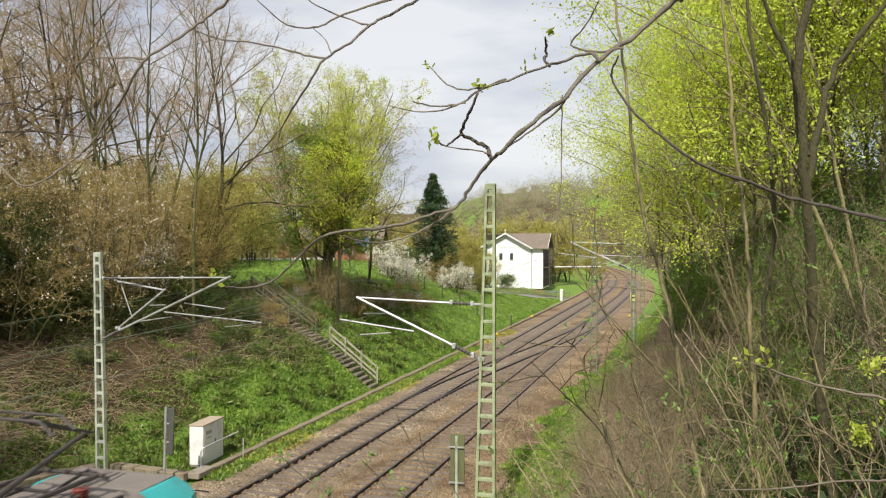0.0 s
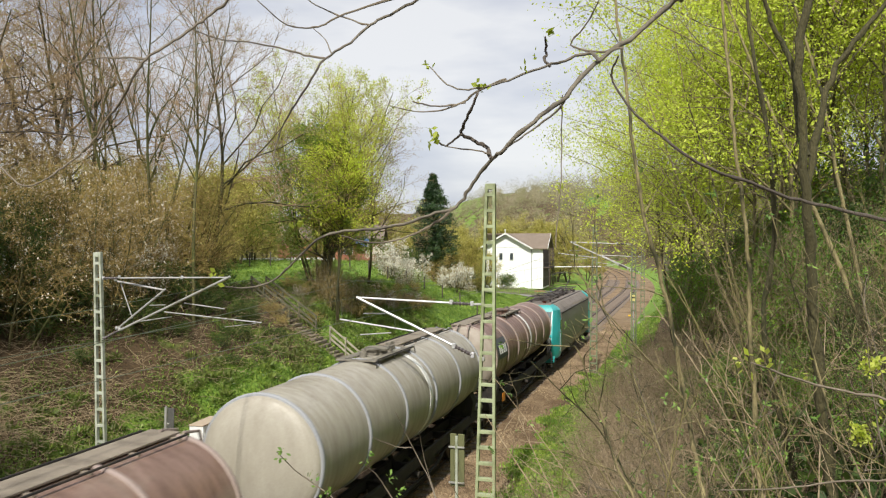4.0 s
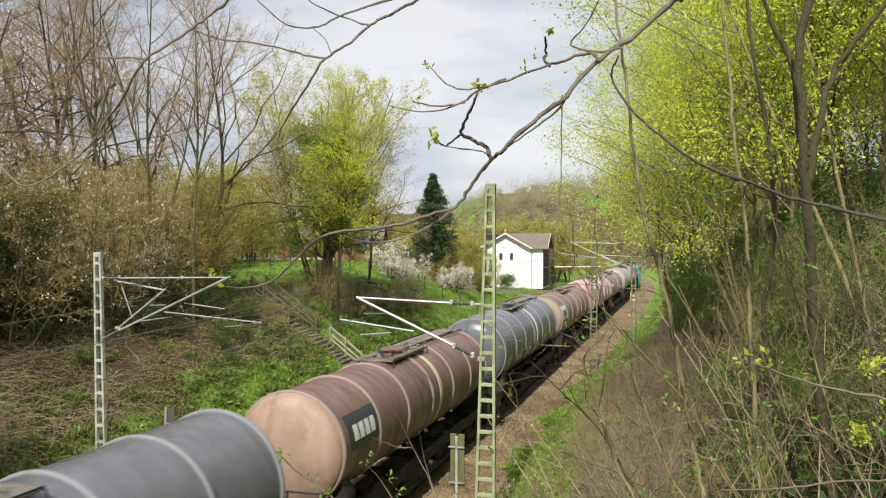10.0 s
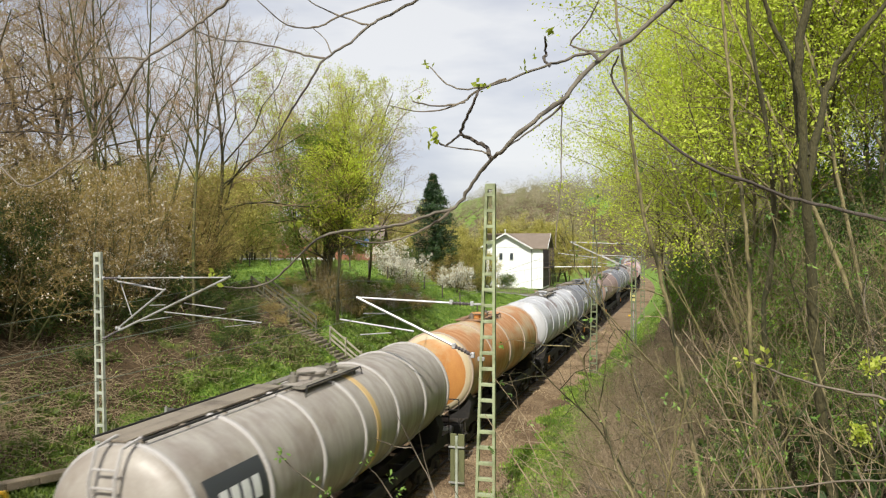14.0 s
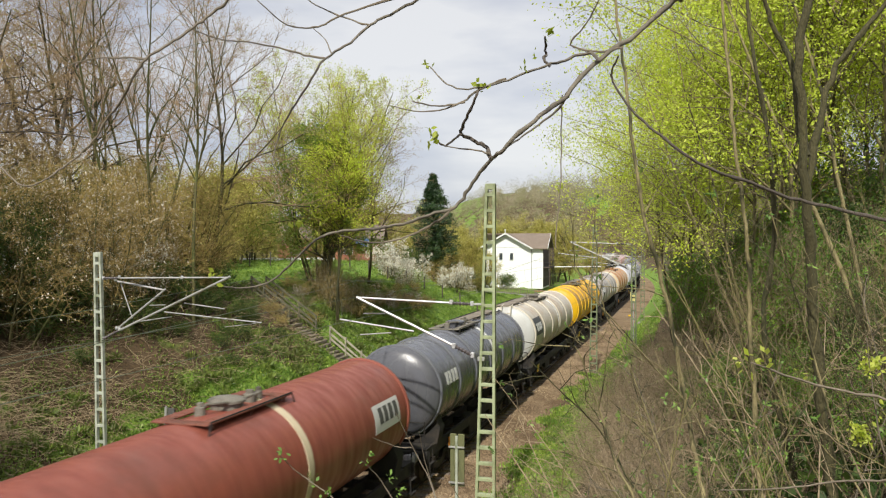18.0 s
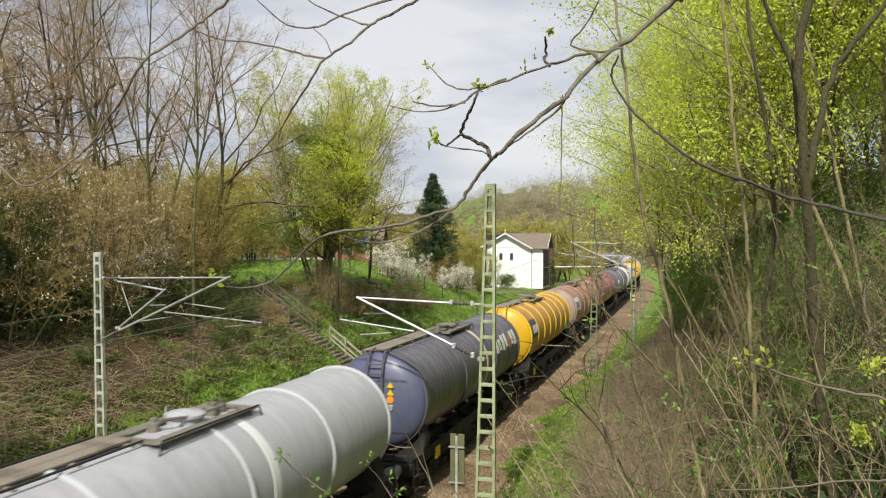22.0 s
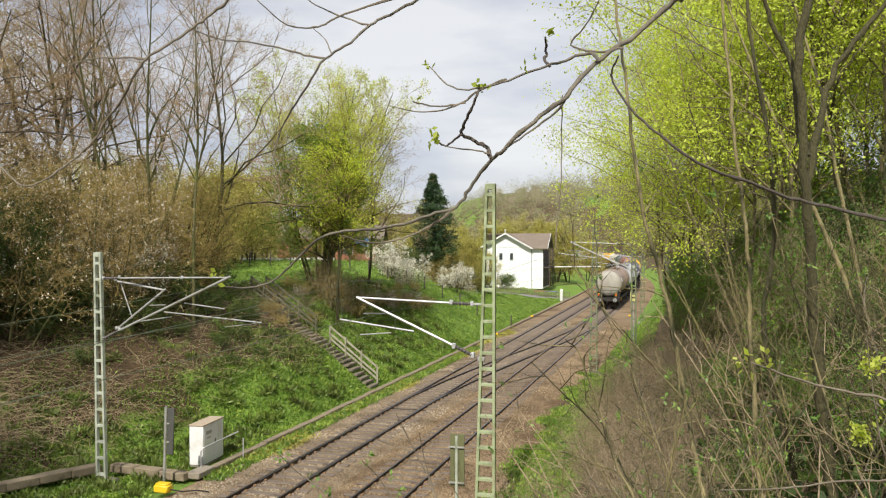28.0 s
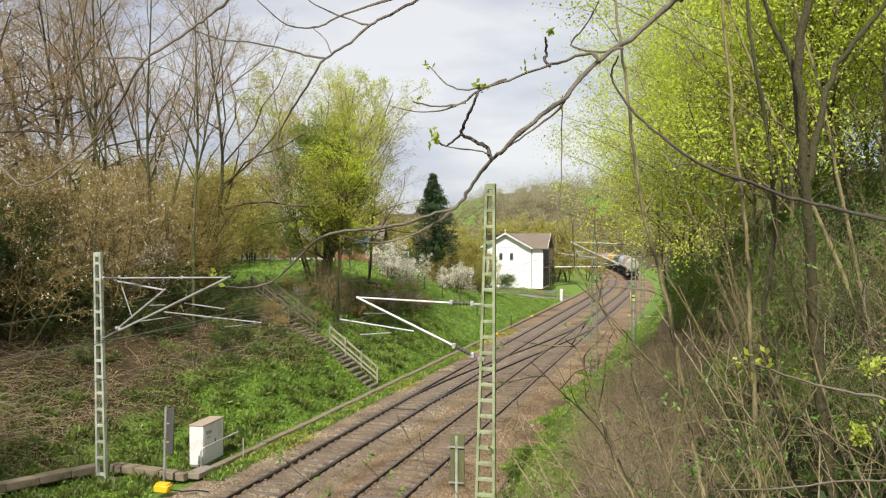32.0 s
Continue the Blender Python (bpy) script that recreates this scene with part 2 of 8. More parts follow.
M["blossom"] = leaf_mat("blossom", lin((222, 220, 200)), lin((246, 245, 236)), 0.6, 0.3)
M["bud_white"] = leaf_mat("bud_white", lin((216, 206, 184)), lin((242, 236, 220)), 0.6, 0.3)
M["wood_far"] = leaf_mat("wood_far", lin((142, 136, 78)), lin((168, 166, 96)), 0.7, 0.2, 0.09, lin((124, 112, 82)))
# greyed, lightened tones: the distance haze is mixed into this colour
M["wood_far_bare"] = leaf_mat("wood_far_bare", lin((146, 136, 112)), lin((166, 156, 130)), 0.7, 0.15, 0.08, lin((134, 136, 92)))
M["plaster"] = surface("white_plaster", (0.76, 0.76, 0.75, 1), (0.84, 0.84, 0.83, 1), (0.6, 0.59, 0.56, 1), 0.85, 0, 12, 0.6, 0.2, 0.005, amount=(0.6, 0.85))
M["roof_tile"] = surface("roof_tile", (0.15, 0.118, 0.09, 1), (0.25, 0.20, 0.155, 1), (0.16, 0.125, 0.09, 1), 0.85, 0, 10, 0.8, 0.4, 0.02)
M["brick"] = surface("brick_red", (0.26, 0.10, 0.06, 1), (0.36, 0.155, 0.095, 1), (0.2, 0.1, 0.07, 1), 0.85, 0, 8, 0.7, 0.3, 0.01)
M["dark_wood"] = surface("dark_wood", (0.05, 0.035, 0.028, 1), (0.09, 0.065, 0.05, 1), None, 0.8, 0, 10, 1, 0.3, 0.01, (4, 4, 1))
M["road"] = surface("road_grey", (0.20, 0.19, 0.175, 1), (0.29, 0.275, 0.25, 1), None, 0.9, 0, 12, 0.5, 0.3, 0.01)


def glass_mat():
    m = bpy.data.materials.new("dark_glass")
    m.use_nodes = True
    b = m.node_tree.nodes["Principled BSDF"]
    b.inputs["Base Color"].default_value = (0.05, 0.06, 0.065, 1)
    b.inputs["Roughness"].default_value = 0.06
    b.inputs["Specular IOR Level"].default_value = 0.8
    return m


M["glass"] = glass_mat()
# base lightened to carry the sky's reflection on the slanted panes
M["windscreen"] = surface("windscreen_glass", (0.10, 0.12, 0.125, 1), (0.14, 0.16, 0.165, 1), None, 0.08, 0, 3, 0.5, 0, 0)


def ground_mat():
    """Spring grass on the banks with bare brown litter under the scrub, green field further out."""
    m = bpy.data.materials.new("ground_grass_and_litter")
    m.use_nodes = True
    nt = m.node_tree
    bsdf = nt.nodes["Principled BSDF"]
    vec = coords(nt)
    fine = noise_fac(nt, vec, 9, 5, 0.3, 0.7, 0.7)
    blades = noise_fac(nt, vec, 45, 3, 0.3, 0.7)
    broad = noise_fac(nt, vec, 0.22, 4, 0.40, 0.60)
    green = mix_rgb(nt, fine, lin((94, 128, 40)), lin((142, 164, 66)))
    green = mix_rgb(nt, blades, green, lin((98, 132, 42)))
    brown = mix_rgb(nt, fine, lin((58, 46, 31)), lin((104, 84, 56)))
    col_at = nt.nodes.new("ShaderNodeAttribute")
    col_at.attribute_name = "litter"
    addn = nt.nodes.new("ShaderNodeMath")
    addn.operation = "ADD"
    half = nt.nodes.new("ShaderNodeMath")
    half.operation = "MULTIPLY_ADD"
    half.inputs[1].default_value, half.inputs[2].default_value = 0.7, -0.35
    nt.links.new(broad, half.inputs[0])
    nt.links.new(col_at.outputs["Fac"], addn.inputs[0])
    nt.links.new(half.outputs[0], addn.inputs[1])
    edge = nt.nodes.new("ShaderNodeMapRange")
    edge.inputs[1].default_value, edge.inputs[2].default_value = 0.35, 0.65
    nt.links.new(addn.outputs[0], edge.inputs[0])
    col = mix_rgb(nt, edge.outputs[0], green, brown)
    nt.links.new(col, bsdf.inputs["Base Color"])
    bsdf.inputs["Roughness"].default_value = 0.95
    bp = nt.nodes.new("ShaderNodeBump")
    bp.inputs["Strength"].default_value = 0.8
    bp.inputs["Distance"].default_value = 0.08
    nt.links.new(fine, bp.inputs["Height"])
    nt.links.new(bp.outputs[0], bsdf.inputs["Normal"])
    return m


M["ground"] = ground_mat()

# ---- building blocks ----
class Shape:
    """Collects vertices and faces of one mesh."""

    def __init__(self):
        self.v, self.f, self.mi = [], [], []

    def add(self, verts, faces, mi=0):
        o = len(self.v)
        self.v.extend(verts)
        self.f.extend(tuple(i + o for i in q) for q in faces)
        self.mi.extend([mi] * len(faces))

    def box(self, c, s, bev=0.0, rot=None, mi=0):
        """A box of size s round c with chamfered edges."""
        hx, hy, hz = s[0] / 2, s[1] / 2, s[2] / 2
        b = min(bev, hx * 0.8, hy * 0.8, hz * 0.8)
        R = rot.to_3x3() if rot else None
        vs, faces = [], []
        if b <= 0:
            for sx in (-1, 1):
                for sy in (-1, 1):
                    for sz in (-1, 1):
                        vs.append(Vector((sx * hx, sy * hy, sz * hz)))
            faces = [(0, 1, 3, 2), (4, 6, 7, 5), (0, 4, 5, 1), (2, 3, 7, 6), (0, 2, 6, 4), (1, 5, 7, 3)]
        else:
            idx = {}
            for sx in (-1, 1):
                for sy in (-1, 1):
                    for sz in (-1, 1):
                        for ax in range(3):
                            p = [sx * (hx - b), sy * (hy - b), sz * (hz - b)]
                            p[ax] = (sx * hx, sy * hy, sz * hz)[ax]
                            idx[(sx, sy, sz, ax)] = len(vs)
                            vs.append(Vector(p))
            S4 = ((-1, -1), (1, -1), (1, 1), (-1, 1))

            def k(ax, s, a, b2, which):
                sg = [0, 0, 0]
                sg[ax], sg[(ax + 1) % 3], sg[(ax + 2) % 3] = s, a, b2
                return idx[(*sg, which)]
            for ax in range(3):
                for s in (-1, 1):
                    q = tuple(k(ax, s, a, b2, ax) for a, b2 in S4)
                    faces.append(q if s > 0 else q[::-1])
            for ax in range(3):
                a1, a2 = (ax + 1) % 3, (ax + 2) % 3
                for s1 in (-1, 1):
                    for s2 in (-1, 1):
                        lo, hi = [0] * 3, [0] * 3
                        lo[ax], lo[a1], lo[a2] = -1, s1, s2
                        hi[ax], hi[a1], hi[a2] = 1, s1, s2
                        q = (idx[(*lo, a1)], idx[(*hi, a1)], idx[(*hi, a2)], idx[(*lo, a2)])
                        faces.append(q if s1 * s2 > 0 else q[::-1])
            for sx in (-1, 1):
                for sy in (-1, 1):
                    for sz in (-1, 1):
                        q = tuple(idx[(sx, sy, sz, ax)] for ax in range(3))
                        faces.append(q if sx * sy * sz > 0 else q[::-1])
        c = Vector(c)
        self.add([(R @ p if R else p) + c for p in vs], faces, mi)
        return self

    def tube(self, pts, r, n=8, mi=0, caps=True):
        """A round bar along points; r is one radius or one for each point."""
        pts = [Vector(p) for p in pts]
        rs = r if isinstance(r, (list, tuple)) else [r] * len(pts)
        vs, faces = [], []
        up = None
        for i, p in enumerate(pts):
            d = (pts[min(i + 1, len(pts) - 1)] - pts[max(i - 1, 0)]).normalized()
            if up is None:
                up = d.orthogonal().normalized()
            up = (up - d * up.dot(d)).normalized()
            w = d.cross(up)
            for j in range(n):
                a = 2 * math.pi * j / n
                vs.append(p + (up * math.cos(a) + w * math.sin(a)) * rs[i])
        for i in range(len(pts) - 1):
            for j in range(n):
                a, b = i * n + j, i * n + (j + 1) % n
                faces.append((a, b, b + n, a + n))
        if caps:
            faces.append(tuple(range(n))[::-1])
            faces.append(tuple(range((len(pts) - 1) * n, len(pts) * n)))
        self.add(vs, faces, mi)
        return self

    def lathe(self, prof, axis="y", n=28, mi=0, at=(0, 0, 0)):
        """Turns a profile of (along, radius) round an axis."""
        vs, faces = [], []
        for a, r in prof:
            for j in range(n):
                t = 2 * math.pi * j / n
                u, w = r * math.cos(t), r * math.sin(t)
                p = {"y": (u, a, w), "x": (a, w, u), "z": (w, u, a)}[axis]
                vs.append(Vector(p) + Vector(at))
        for i in range(len(prof) - 1):
            for j in range(n):
                a, b = i * n + j, i * n + (j + 1) % n
                faces.append((a, a + n, b + n, b))
        if prof[0][1] > 1e-6:
            faces.append(tuple(range(n)))
        if prof[-1][1] > 1e-6:
            faces.append(tuple(range((len(prof) - 1) * n, len(prof) * n))[::-1])
        self.add(vs, faces, mi)
        return self

    def prism(self, outline, y0, y1, mi=0, axis="y"):
        """Extrudes an outline of (x, z) between y0 and y1."""
        n = len(outline)
        vs = [Vector((x, y, z)) if axis == "y" else Vector((y, x, z)) for y in (y0, y1) for x, z in outline]
        faces = [(i, (i + 1) % n, (i + 1) % n + n, i + n) for i in range(n)]
        faces += [tuple(range(n))[::-1], tuple(range(n, 2 * n))]
        self.add(vs, faces, mi)
        return self

    def mesh(self, name, mats, smooth=None):
        me = bpy.data.meshes.new(name)
        me.from_pydata([tuple(p) for p in self.v], [], self.f)
        for m in mats if isinstance(mats, (list, tuple)) else [mats]:
            me.materials.append(m)
        if any(self.mi):
            me.polygons.foreach_set("material_index", self.mi)
        bm = bmesh.new()
        bm.from_mesh(me)
        bmesh.ops.recalc_face_normals(bm, faces=bm.faces)
        bm.to_mesh(me)
        bm.free()
        if smooth:
            me.polygons.foreach_set("use_smooth", [True] * len(me.polygons))
            me.set_sharp_from_angle(angle=radians(smooth))
        return me


def part(name, shape, material, parent=None, label="", smooth=40, at=None):
    """One mesh object, under a thing or a part."""
    me = shape.mesh(name, material, smooth) if isinstance(shape, Shape) else shape
    ob = new(name, me)
    if parent:
        ob.parent = parent
    if at is not None:
        ob.matrix_basis = at if isinstance(at, Matrix) else Matrix.Translation(at)
    if label:
        ob["label"] = label
    return ob


def thing(name, label, category, group="", kind="", at=None):
    ob = tagged(new(name), label, category, group, kind)
    ob.empty_display_size = 0.2
    if at is not None:
        ob.matrix_basis = at if isinstance(at, Matrix) else Matrix.Translation(at)
    return ob


def mesh_np(name, verts, quads, mat, smooth=True):
    """A mesh of quads from arrays."""
    me = bpy.data.meshes.new(name)
    nv, nq = len(verts), len(quads)
    me.vertices.add(nv)
    me.vertices.foreach_set("co", np.ascontiguousarray(verts, dtype=np.float32).ravel())
    me.loops.add(nq * 4)
    me.loops.foreach_set("vertex_index", np.ascontiguousarray(quads, dtype=np.int32).ravel())
    me.polygons.add(nq)
    me.polygons.foreach_set("loop_start", np.arange(nq, dtype=np.int32) * 4)
    me.update(calc_edges=True)
    if smooth:
        me.polygons.foreach_set("use_smooth", np.ones(nq, dtype=bool))
    me.materials.append(mat)
    return me


# ---- ground ----
def ease(a, b, x):
    t = np.clip((x - a) / (b - a), 0, 1)
    return t * t * (3 - 2 * t)


CURVE_Y, CURVE_R = 120.0, 560.0


def bend(y):
    """How far the line swings to the left at y."""
    d = np.maximum(np.asarray(y, dtype=float) - CURVE_Y, 0)
    return CURVE_R - np.sqrt(np.maximum(CURVE_R ** 2 - np.minimum(d, 480) ** 2, 0)) + np.maximum(d - 480, 0) * 1.2


def ground_z(x, y):
    x, y = np.asarray(x, dtype=float), np.asarray(y, dtype=float)
    u = x + bend(y)
    # left bank, falling away towards the crossing house
    top = 5.15 - 4.1 * ease(52, 112, y) + 0.6 * ease(-10, -60, y)
    toe = -16.3 - 4.6 * (1 - ease(24.5, 36, y))
    left = top * np.clip((toe - u) / 7.2, 0, 1) ** 0.92
    left = left + np.where(u < -40, (np.minimum(-40 - u, 400)) * 0.012, 0)
    # right bank up to the wood
    k = np.clip((u + 4.9) / 8.2, 0, 1)
    hgt = 6.4 - 3.6 * ease(60, 130, y)
    right = hgt * k ** 0.85 + np.where(u > 3.3, np.minimum(u - 3.3, 250) * 0.10, 0)
    z = -0.32 + left + right
    # the meadow on top of the left bank keeps its height
    z = z + 2.3 * ease(-24.5, -29, u) * ease(46, 80, y) * (1 - ease(86, 112, y))
    z = z + 2.2 * np.exp(-((x - 0.8) ** 2 + (y + 1.5) ** 2) / 7.0)
    # hills behind
    q = x / np.maximum(y, 1.0)
    clear = ease(16, 75, np.abs(u + 10.8))
    z = z + (19 * ease(190, 470, y) * ease(-0.33, -0.23, q) + 4 * ease(300, 900, y)) * clear
    z = z + 10 * ease(-140, -420, x) * ease(60, 260, y)
    rough = 0.10 * np.sin(x * 1.3 + 0.6 * y) * np.sin(y * 0.9 - 0.4 * x) + 0.07 * np.sin(x * 3.1) * np.sin(y * 2.7 + 1)
    return z + rough * ((u < -17.2) | (u > -4.3))


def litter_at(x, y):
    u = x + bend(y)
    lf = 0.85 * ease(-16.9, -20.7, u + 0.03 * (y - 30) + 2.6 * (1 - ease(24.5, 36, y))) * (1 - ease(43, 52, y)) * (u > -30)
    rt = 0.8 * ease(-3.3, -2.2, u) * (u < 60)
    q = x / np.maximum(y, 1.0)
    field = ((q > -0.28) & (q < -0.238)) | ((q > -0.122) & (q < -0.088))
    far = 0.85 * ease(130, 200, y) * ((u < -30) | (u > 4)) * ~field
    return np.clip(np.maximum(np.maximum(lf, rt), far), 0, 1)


def spread(lo, hi, fine_lo, fine_hi, step, growth=1.12):
    vals = list(np.arange(fine_lo, fine_hi + 1e-6, step))
    s, v = step, vals[-1]
    while v < hi:
        s *= growth
        v += s
        vals.append(v)
    s, v = step, vals[0]
    while v > lo:
        s *= growth
        v -= s
        vals.insert(0, v)
    return np.array(vals)


def grid_mesh(name, X, Y, Z, mat):
    ny, nx = X.shape
    i = np.arange(ny * nx).reshape(ny, nx)
    q = np.stack([i[:-1, :-1], i[:-1, 1:], i[1:, 1:], i[1:, :-1]], -1).reshape(-1, 4)
    return mesh_np(name, np.stack([X, Y, Z], -1).reshape(-1, 3), q, mat)


def make_ground():
    xs, ys = spread(-1600, 1600, -34, 12, 0.4), spread(-700, 2200, -6, 75, 0.5, 1.09)
    X, Y = np.meshgrid(xs, ys)
    Z = ground_z(X, Y)
    me = grid_mesh("ground", X, Y, Z, M["ground"])
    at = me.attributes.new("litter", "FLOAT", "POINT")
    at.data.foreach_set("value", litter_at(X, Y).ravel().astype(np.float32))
    tagged(new("ground", me), "grassy railway banks with brown leaf litter under scrub", "ground", kind="structure")


make_ground()


# ---- railway line ----
RIGHT_X, LEFT_X = -8.98, -12.58


def line(s, x0):
    """Place and heading on a track at chainage s (metres along from the camera's side)."""
    if s <= CURVE_Y:
        return Vector((x0, s, 0)), 0.0
    r = CURVE_R + x0 - RIGHT_X
    a = (s - CURVE_Y) / CURVE_R
    return Vector((x0 - r * (1 - math.cos(a)), CURVE_Y + r * math.sin(a), 0)), a


def sweep(shape, outline, stations, mi=0):
    """Carries an outline of (across, up) along stations of (place, heading)."""
    n = len(outline)
    vs, faces = [], []
    for p, a in stations:
        ca, sa = math.cos(a), math.sin(a)
        for x, z in outline:
            vs.append(Vector((p.x + x * ca, p.y + x * sa, p.z + z)))
    for i in range(len(stations) - 1):
        for j in range(n):
            k = (j + 1) % n
            faces.append((i * n + j, i * n + k, (i + 1) * n + k, (i + 1) * n + j))
    faces.append(tuple(range(n))[::-1])
    faces.append(tuple(range((len(stations) - 1) * n, len(stations) * n)))
    shape.add(vs, faces, mi)


RAIL = ((-0.035, 0), (0.035, 0), (0.035, -0.04), (0.010, -0.055), (0.010, -0.13), (0.07, -0.145), (0.07, -0.158), (-0.07, -0.158), (-0.07, -0.145), (-0.010, -0.13), (-0.010, -0.055), (-0.035, -0.04))


def stations(x0, s0, s1, step=8.0):
    n = max(2, int((s1 - s0) / step) + 1)
    return [line(s0 + (s1 - s0) * i / (n - 1), x0) for i in range(n)]


def cross_x(y):
    """The crossover's middle line from the left track to the right one."""
    t = min(max((y - 36.0) / 42.0, 0), 1)
    return LEFT_X + (RIGHT_X - LEFT_X) * t * t * (3 - 2 * t)


def rail_mesh(name, st):
    sh = Shape()
    sweep(sh, RAIL, st)
    me = sh.mesh(name, [M["rail_side"], M["rail_top"]], 50)
    idx = [1 if (p.normal.z > 0.9 and max(me.vertices[v].co.z for v in p.vertices) > -0.01) else 0 for p in me.polygons]
    me.polygons.foreach_set("material_index", idx)
    return me


def make_ballast():
    sh = Shape()
    prof = ((-16.1, -0.9), (-15.6, -0.26), (-14.6, -0.20), (-13.95, -0.13), (-11.1, -0.13), (-10.75, -0.19), (-10.4, -0.13), (-7.5, -0.13), (-6.9, -0.19), (-5.3, -0.25), (-4.2, -0.95))
    sweep(sh, [(x - RIGHT_X, z) for x, z in prof], stations(RIGHT_X, -60, 420, 6))
    part("ballast", sh, M["ballast"], None)
    tagged(bpy.data.objects["ballast"], "brown stone ballast bed under two railway tracks", "ballast", kind="structure")


def make_track(name, x0, label, mat, seed):
    rng = random.Random(seed)
    t = thing(name, label, "railway track", kind="structure")
    for off in (-0.7525, 0.7525):
        st = [(p + Vector((off * math.cos(a), off * math.sin(a), 0)), a) for p, a in stations(x0, -60, 420, 6)]
        part("rail", rail_mesh("rail", st), None, t)
    sl = Shape().box((0, 0, -0.165), (2.5, 0.25, 0.15), 0.02).mesh("sleeper", M["sleeper"], 30)
    cl = Shape()
    for off in (-0.7525, 0.7525):
        for side in (-0.11, 0.11):
            cl.box((off + side, 0, -0.075), (0.09, 0.12, 0.05), 0.012)
    cl = cl.mesh("fastening", M["clip"], 30)
    s, i = 10.0, 0
    while s < 170 and i < 270:
        p, a = line(s, x0)
        m = Matrix.Translation(p + Vector((rng.uniform(-0.03, 0.03), 0, rng.uniform(-0.008, 0.008)))) @ Matrix.Rotation(a + rng.uniform(-0.012, 0.012), 4, "Z")
        part("sleeper", sl, None, t, at=m)
        if s < 62:
            part("rail_fastening", cl, None, t, at=m)
        s += 0.62
        i += 1
    return t


def make_crossover():
    t = thing("track_crossover", "rusty rails of a crossover between two tracks", "railway track", kind="structure")
    for off in (-0.7525, 0.7525):
        st = []
        for i in range(30):
            y = 36.0 + 42.0 * i / 29
            a = -math.atan2(cross_x(y + 0.1) - cross_x(y - 0.1), 0.2)
            st.append((Vector((cross_x(y) + off, y, -0.006)), a))
        part("rail", rail_mesh("cross_rail", st), None, t)
    sl = Shape().box((0, 0, -0.168), (3.4, 0.25, 0.145), 0.02).mesh("long_sleeper", M["sleeper"], 30)
    for i in range(56):
        y = 42.2 + 0.62 * i
        part("sleeper", sl, None, t, at=(cross_x(y), y, -0.004))
    # check rails and the switch blades
    for off in (-0.69, 0.69):
        part("check_rail", rail_mesh("check_rail", [(Vector((LEFT_X + off, y, -0.004)), 0.0) for y in (24.0, 30.0, 36.0, 40.0)]), None, t)
    part("switch_rod", Shape().box((0, 0, -0.1), (1.9, 0.05, 0.04), 0.01), M["black"], t, at=(LEFT_X, 36.4, 0))


make_ballast()

make_track("track_1", RIGHT_X, "railway track with brown sleepers and polished rails", M["sleeper"], 3)
make_track("track_2", LEFT_X, "railway track with grey sleepers and rusty fastenings", M["sleeper"], 4)
make_crossover()

# ---- train ----
def front_at(t):
    """Chainage of the locomotive's leading face at t seconds: slowly gathering speed."""
    return 12.8 + 13.0 * t + 0.095 * t * t


R_TANK, Z_TANK = 1.45, 2.87
SHARED = {}


def shared(name, build, mat, smooth=40):
    if name not in SHARED:
        SHARED[name] = build().mesh(name, mat, smooth)
    return SHARED[name]


def bogie_parts(parent, y, spread_y=0.9, r=0.46):
    b = new("bogie")
    b.parent = parent
    b.matrix_basis = Matrix.Translation((0, y, 0))

    def side():
        s = Shape()
        s.prism([(-1.35, 0.55), (-1.1, 0.72), (-0.45, 0.72), (-0.3, 0.5), (0.3, 0.5), (0.45, 0.72), (1.1, 0.72), (1.35, 0.55), (1.2, 0.38), (0.75, 0.42), (0.4, 0.32), (-0.4, 0.32), (-0.75, 0.42), (-1.2, 0.38)], -0.06, 0.06, axis="x")
        for yy in (-0.9, 0.9):
            s.box((0.05, yy, 0.46), (0.2, 0.3, 0.28), 0.03)
            for d in (-0.27, 0.27):
                s.tube([(0, yy + d, 0.42), (0, yy + d, 0.68)], 0.07, 8)
        return s

    def wheels():
        s = Shape()
        for sx in (-1, 1):
            s.lathe([(sx * 0.69, 0.0), (sx * 0.69, r - 0.05), (sx * 0.695, r + 0.03), (sx * 0.72, r + 0.03), (sx * 0.73, r), (sx * 0.825, r - 0.006), (sx * 0.825, r - 0.07), (sx * 0.79, r - 0.1), (sx * 0.79, 0.12), (sx * 0.85, 0.1), (sx * 0.85, 0.0)], "x", 24)
        s.tube([(-0.7, 0, 0), (0.7, 0, 0)], 0.08, 10)
        return s
    sm = shared("side_frame", side, M["black"])
    for sx in (-1, 1):
        part("side_frame", sm, None, b, at=Matrix.Translation((sx * 1.02, 0, 0)) @ Matrix.Rotation(0 if sx > 0 else math.pi, 4, "Z"))
    wm = shared("wheelset%d" % int(r * 1000), wheels, M["wheel"])
    for yy in (-spread_y, spread_y):
        part("wheelset", wm, None, b, at=(0, yy, r))
    part("bolster", shared("bolster", lambda: Shape().box((0, 0, 0.66), (2.0, 0.5, 0.22), 0.04), M["black"]), None, b)
    return b


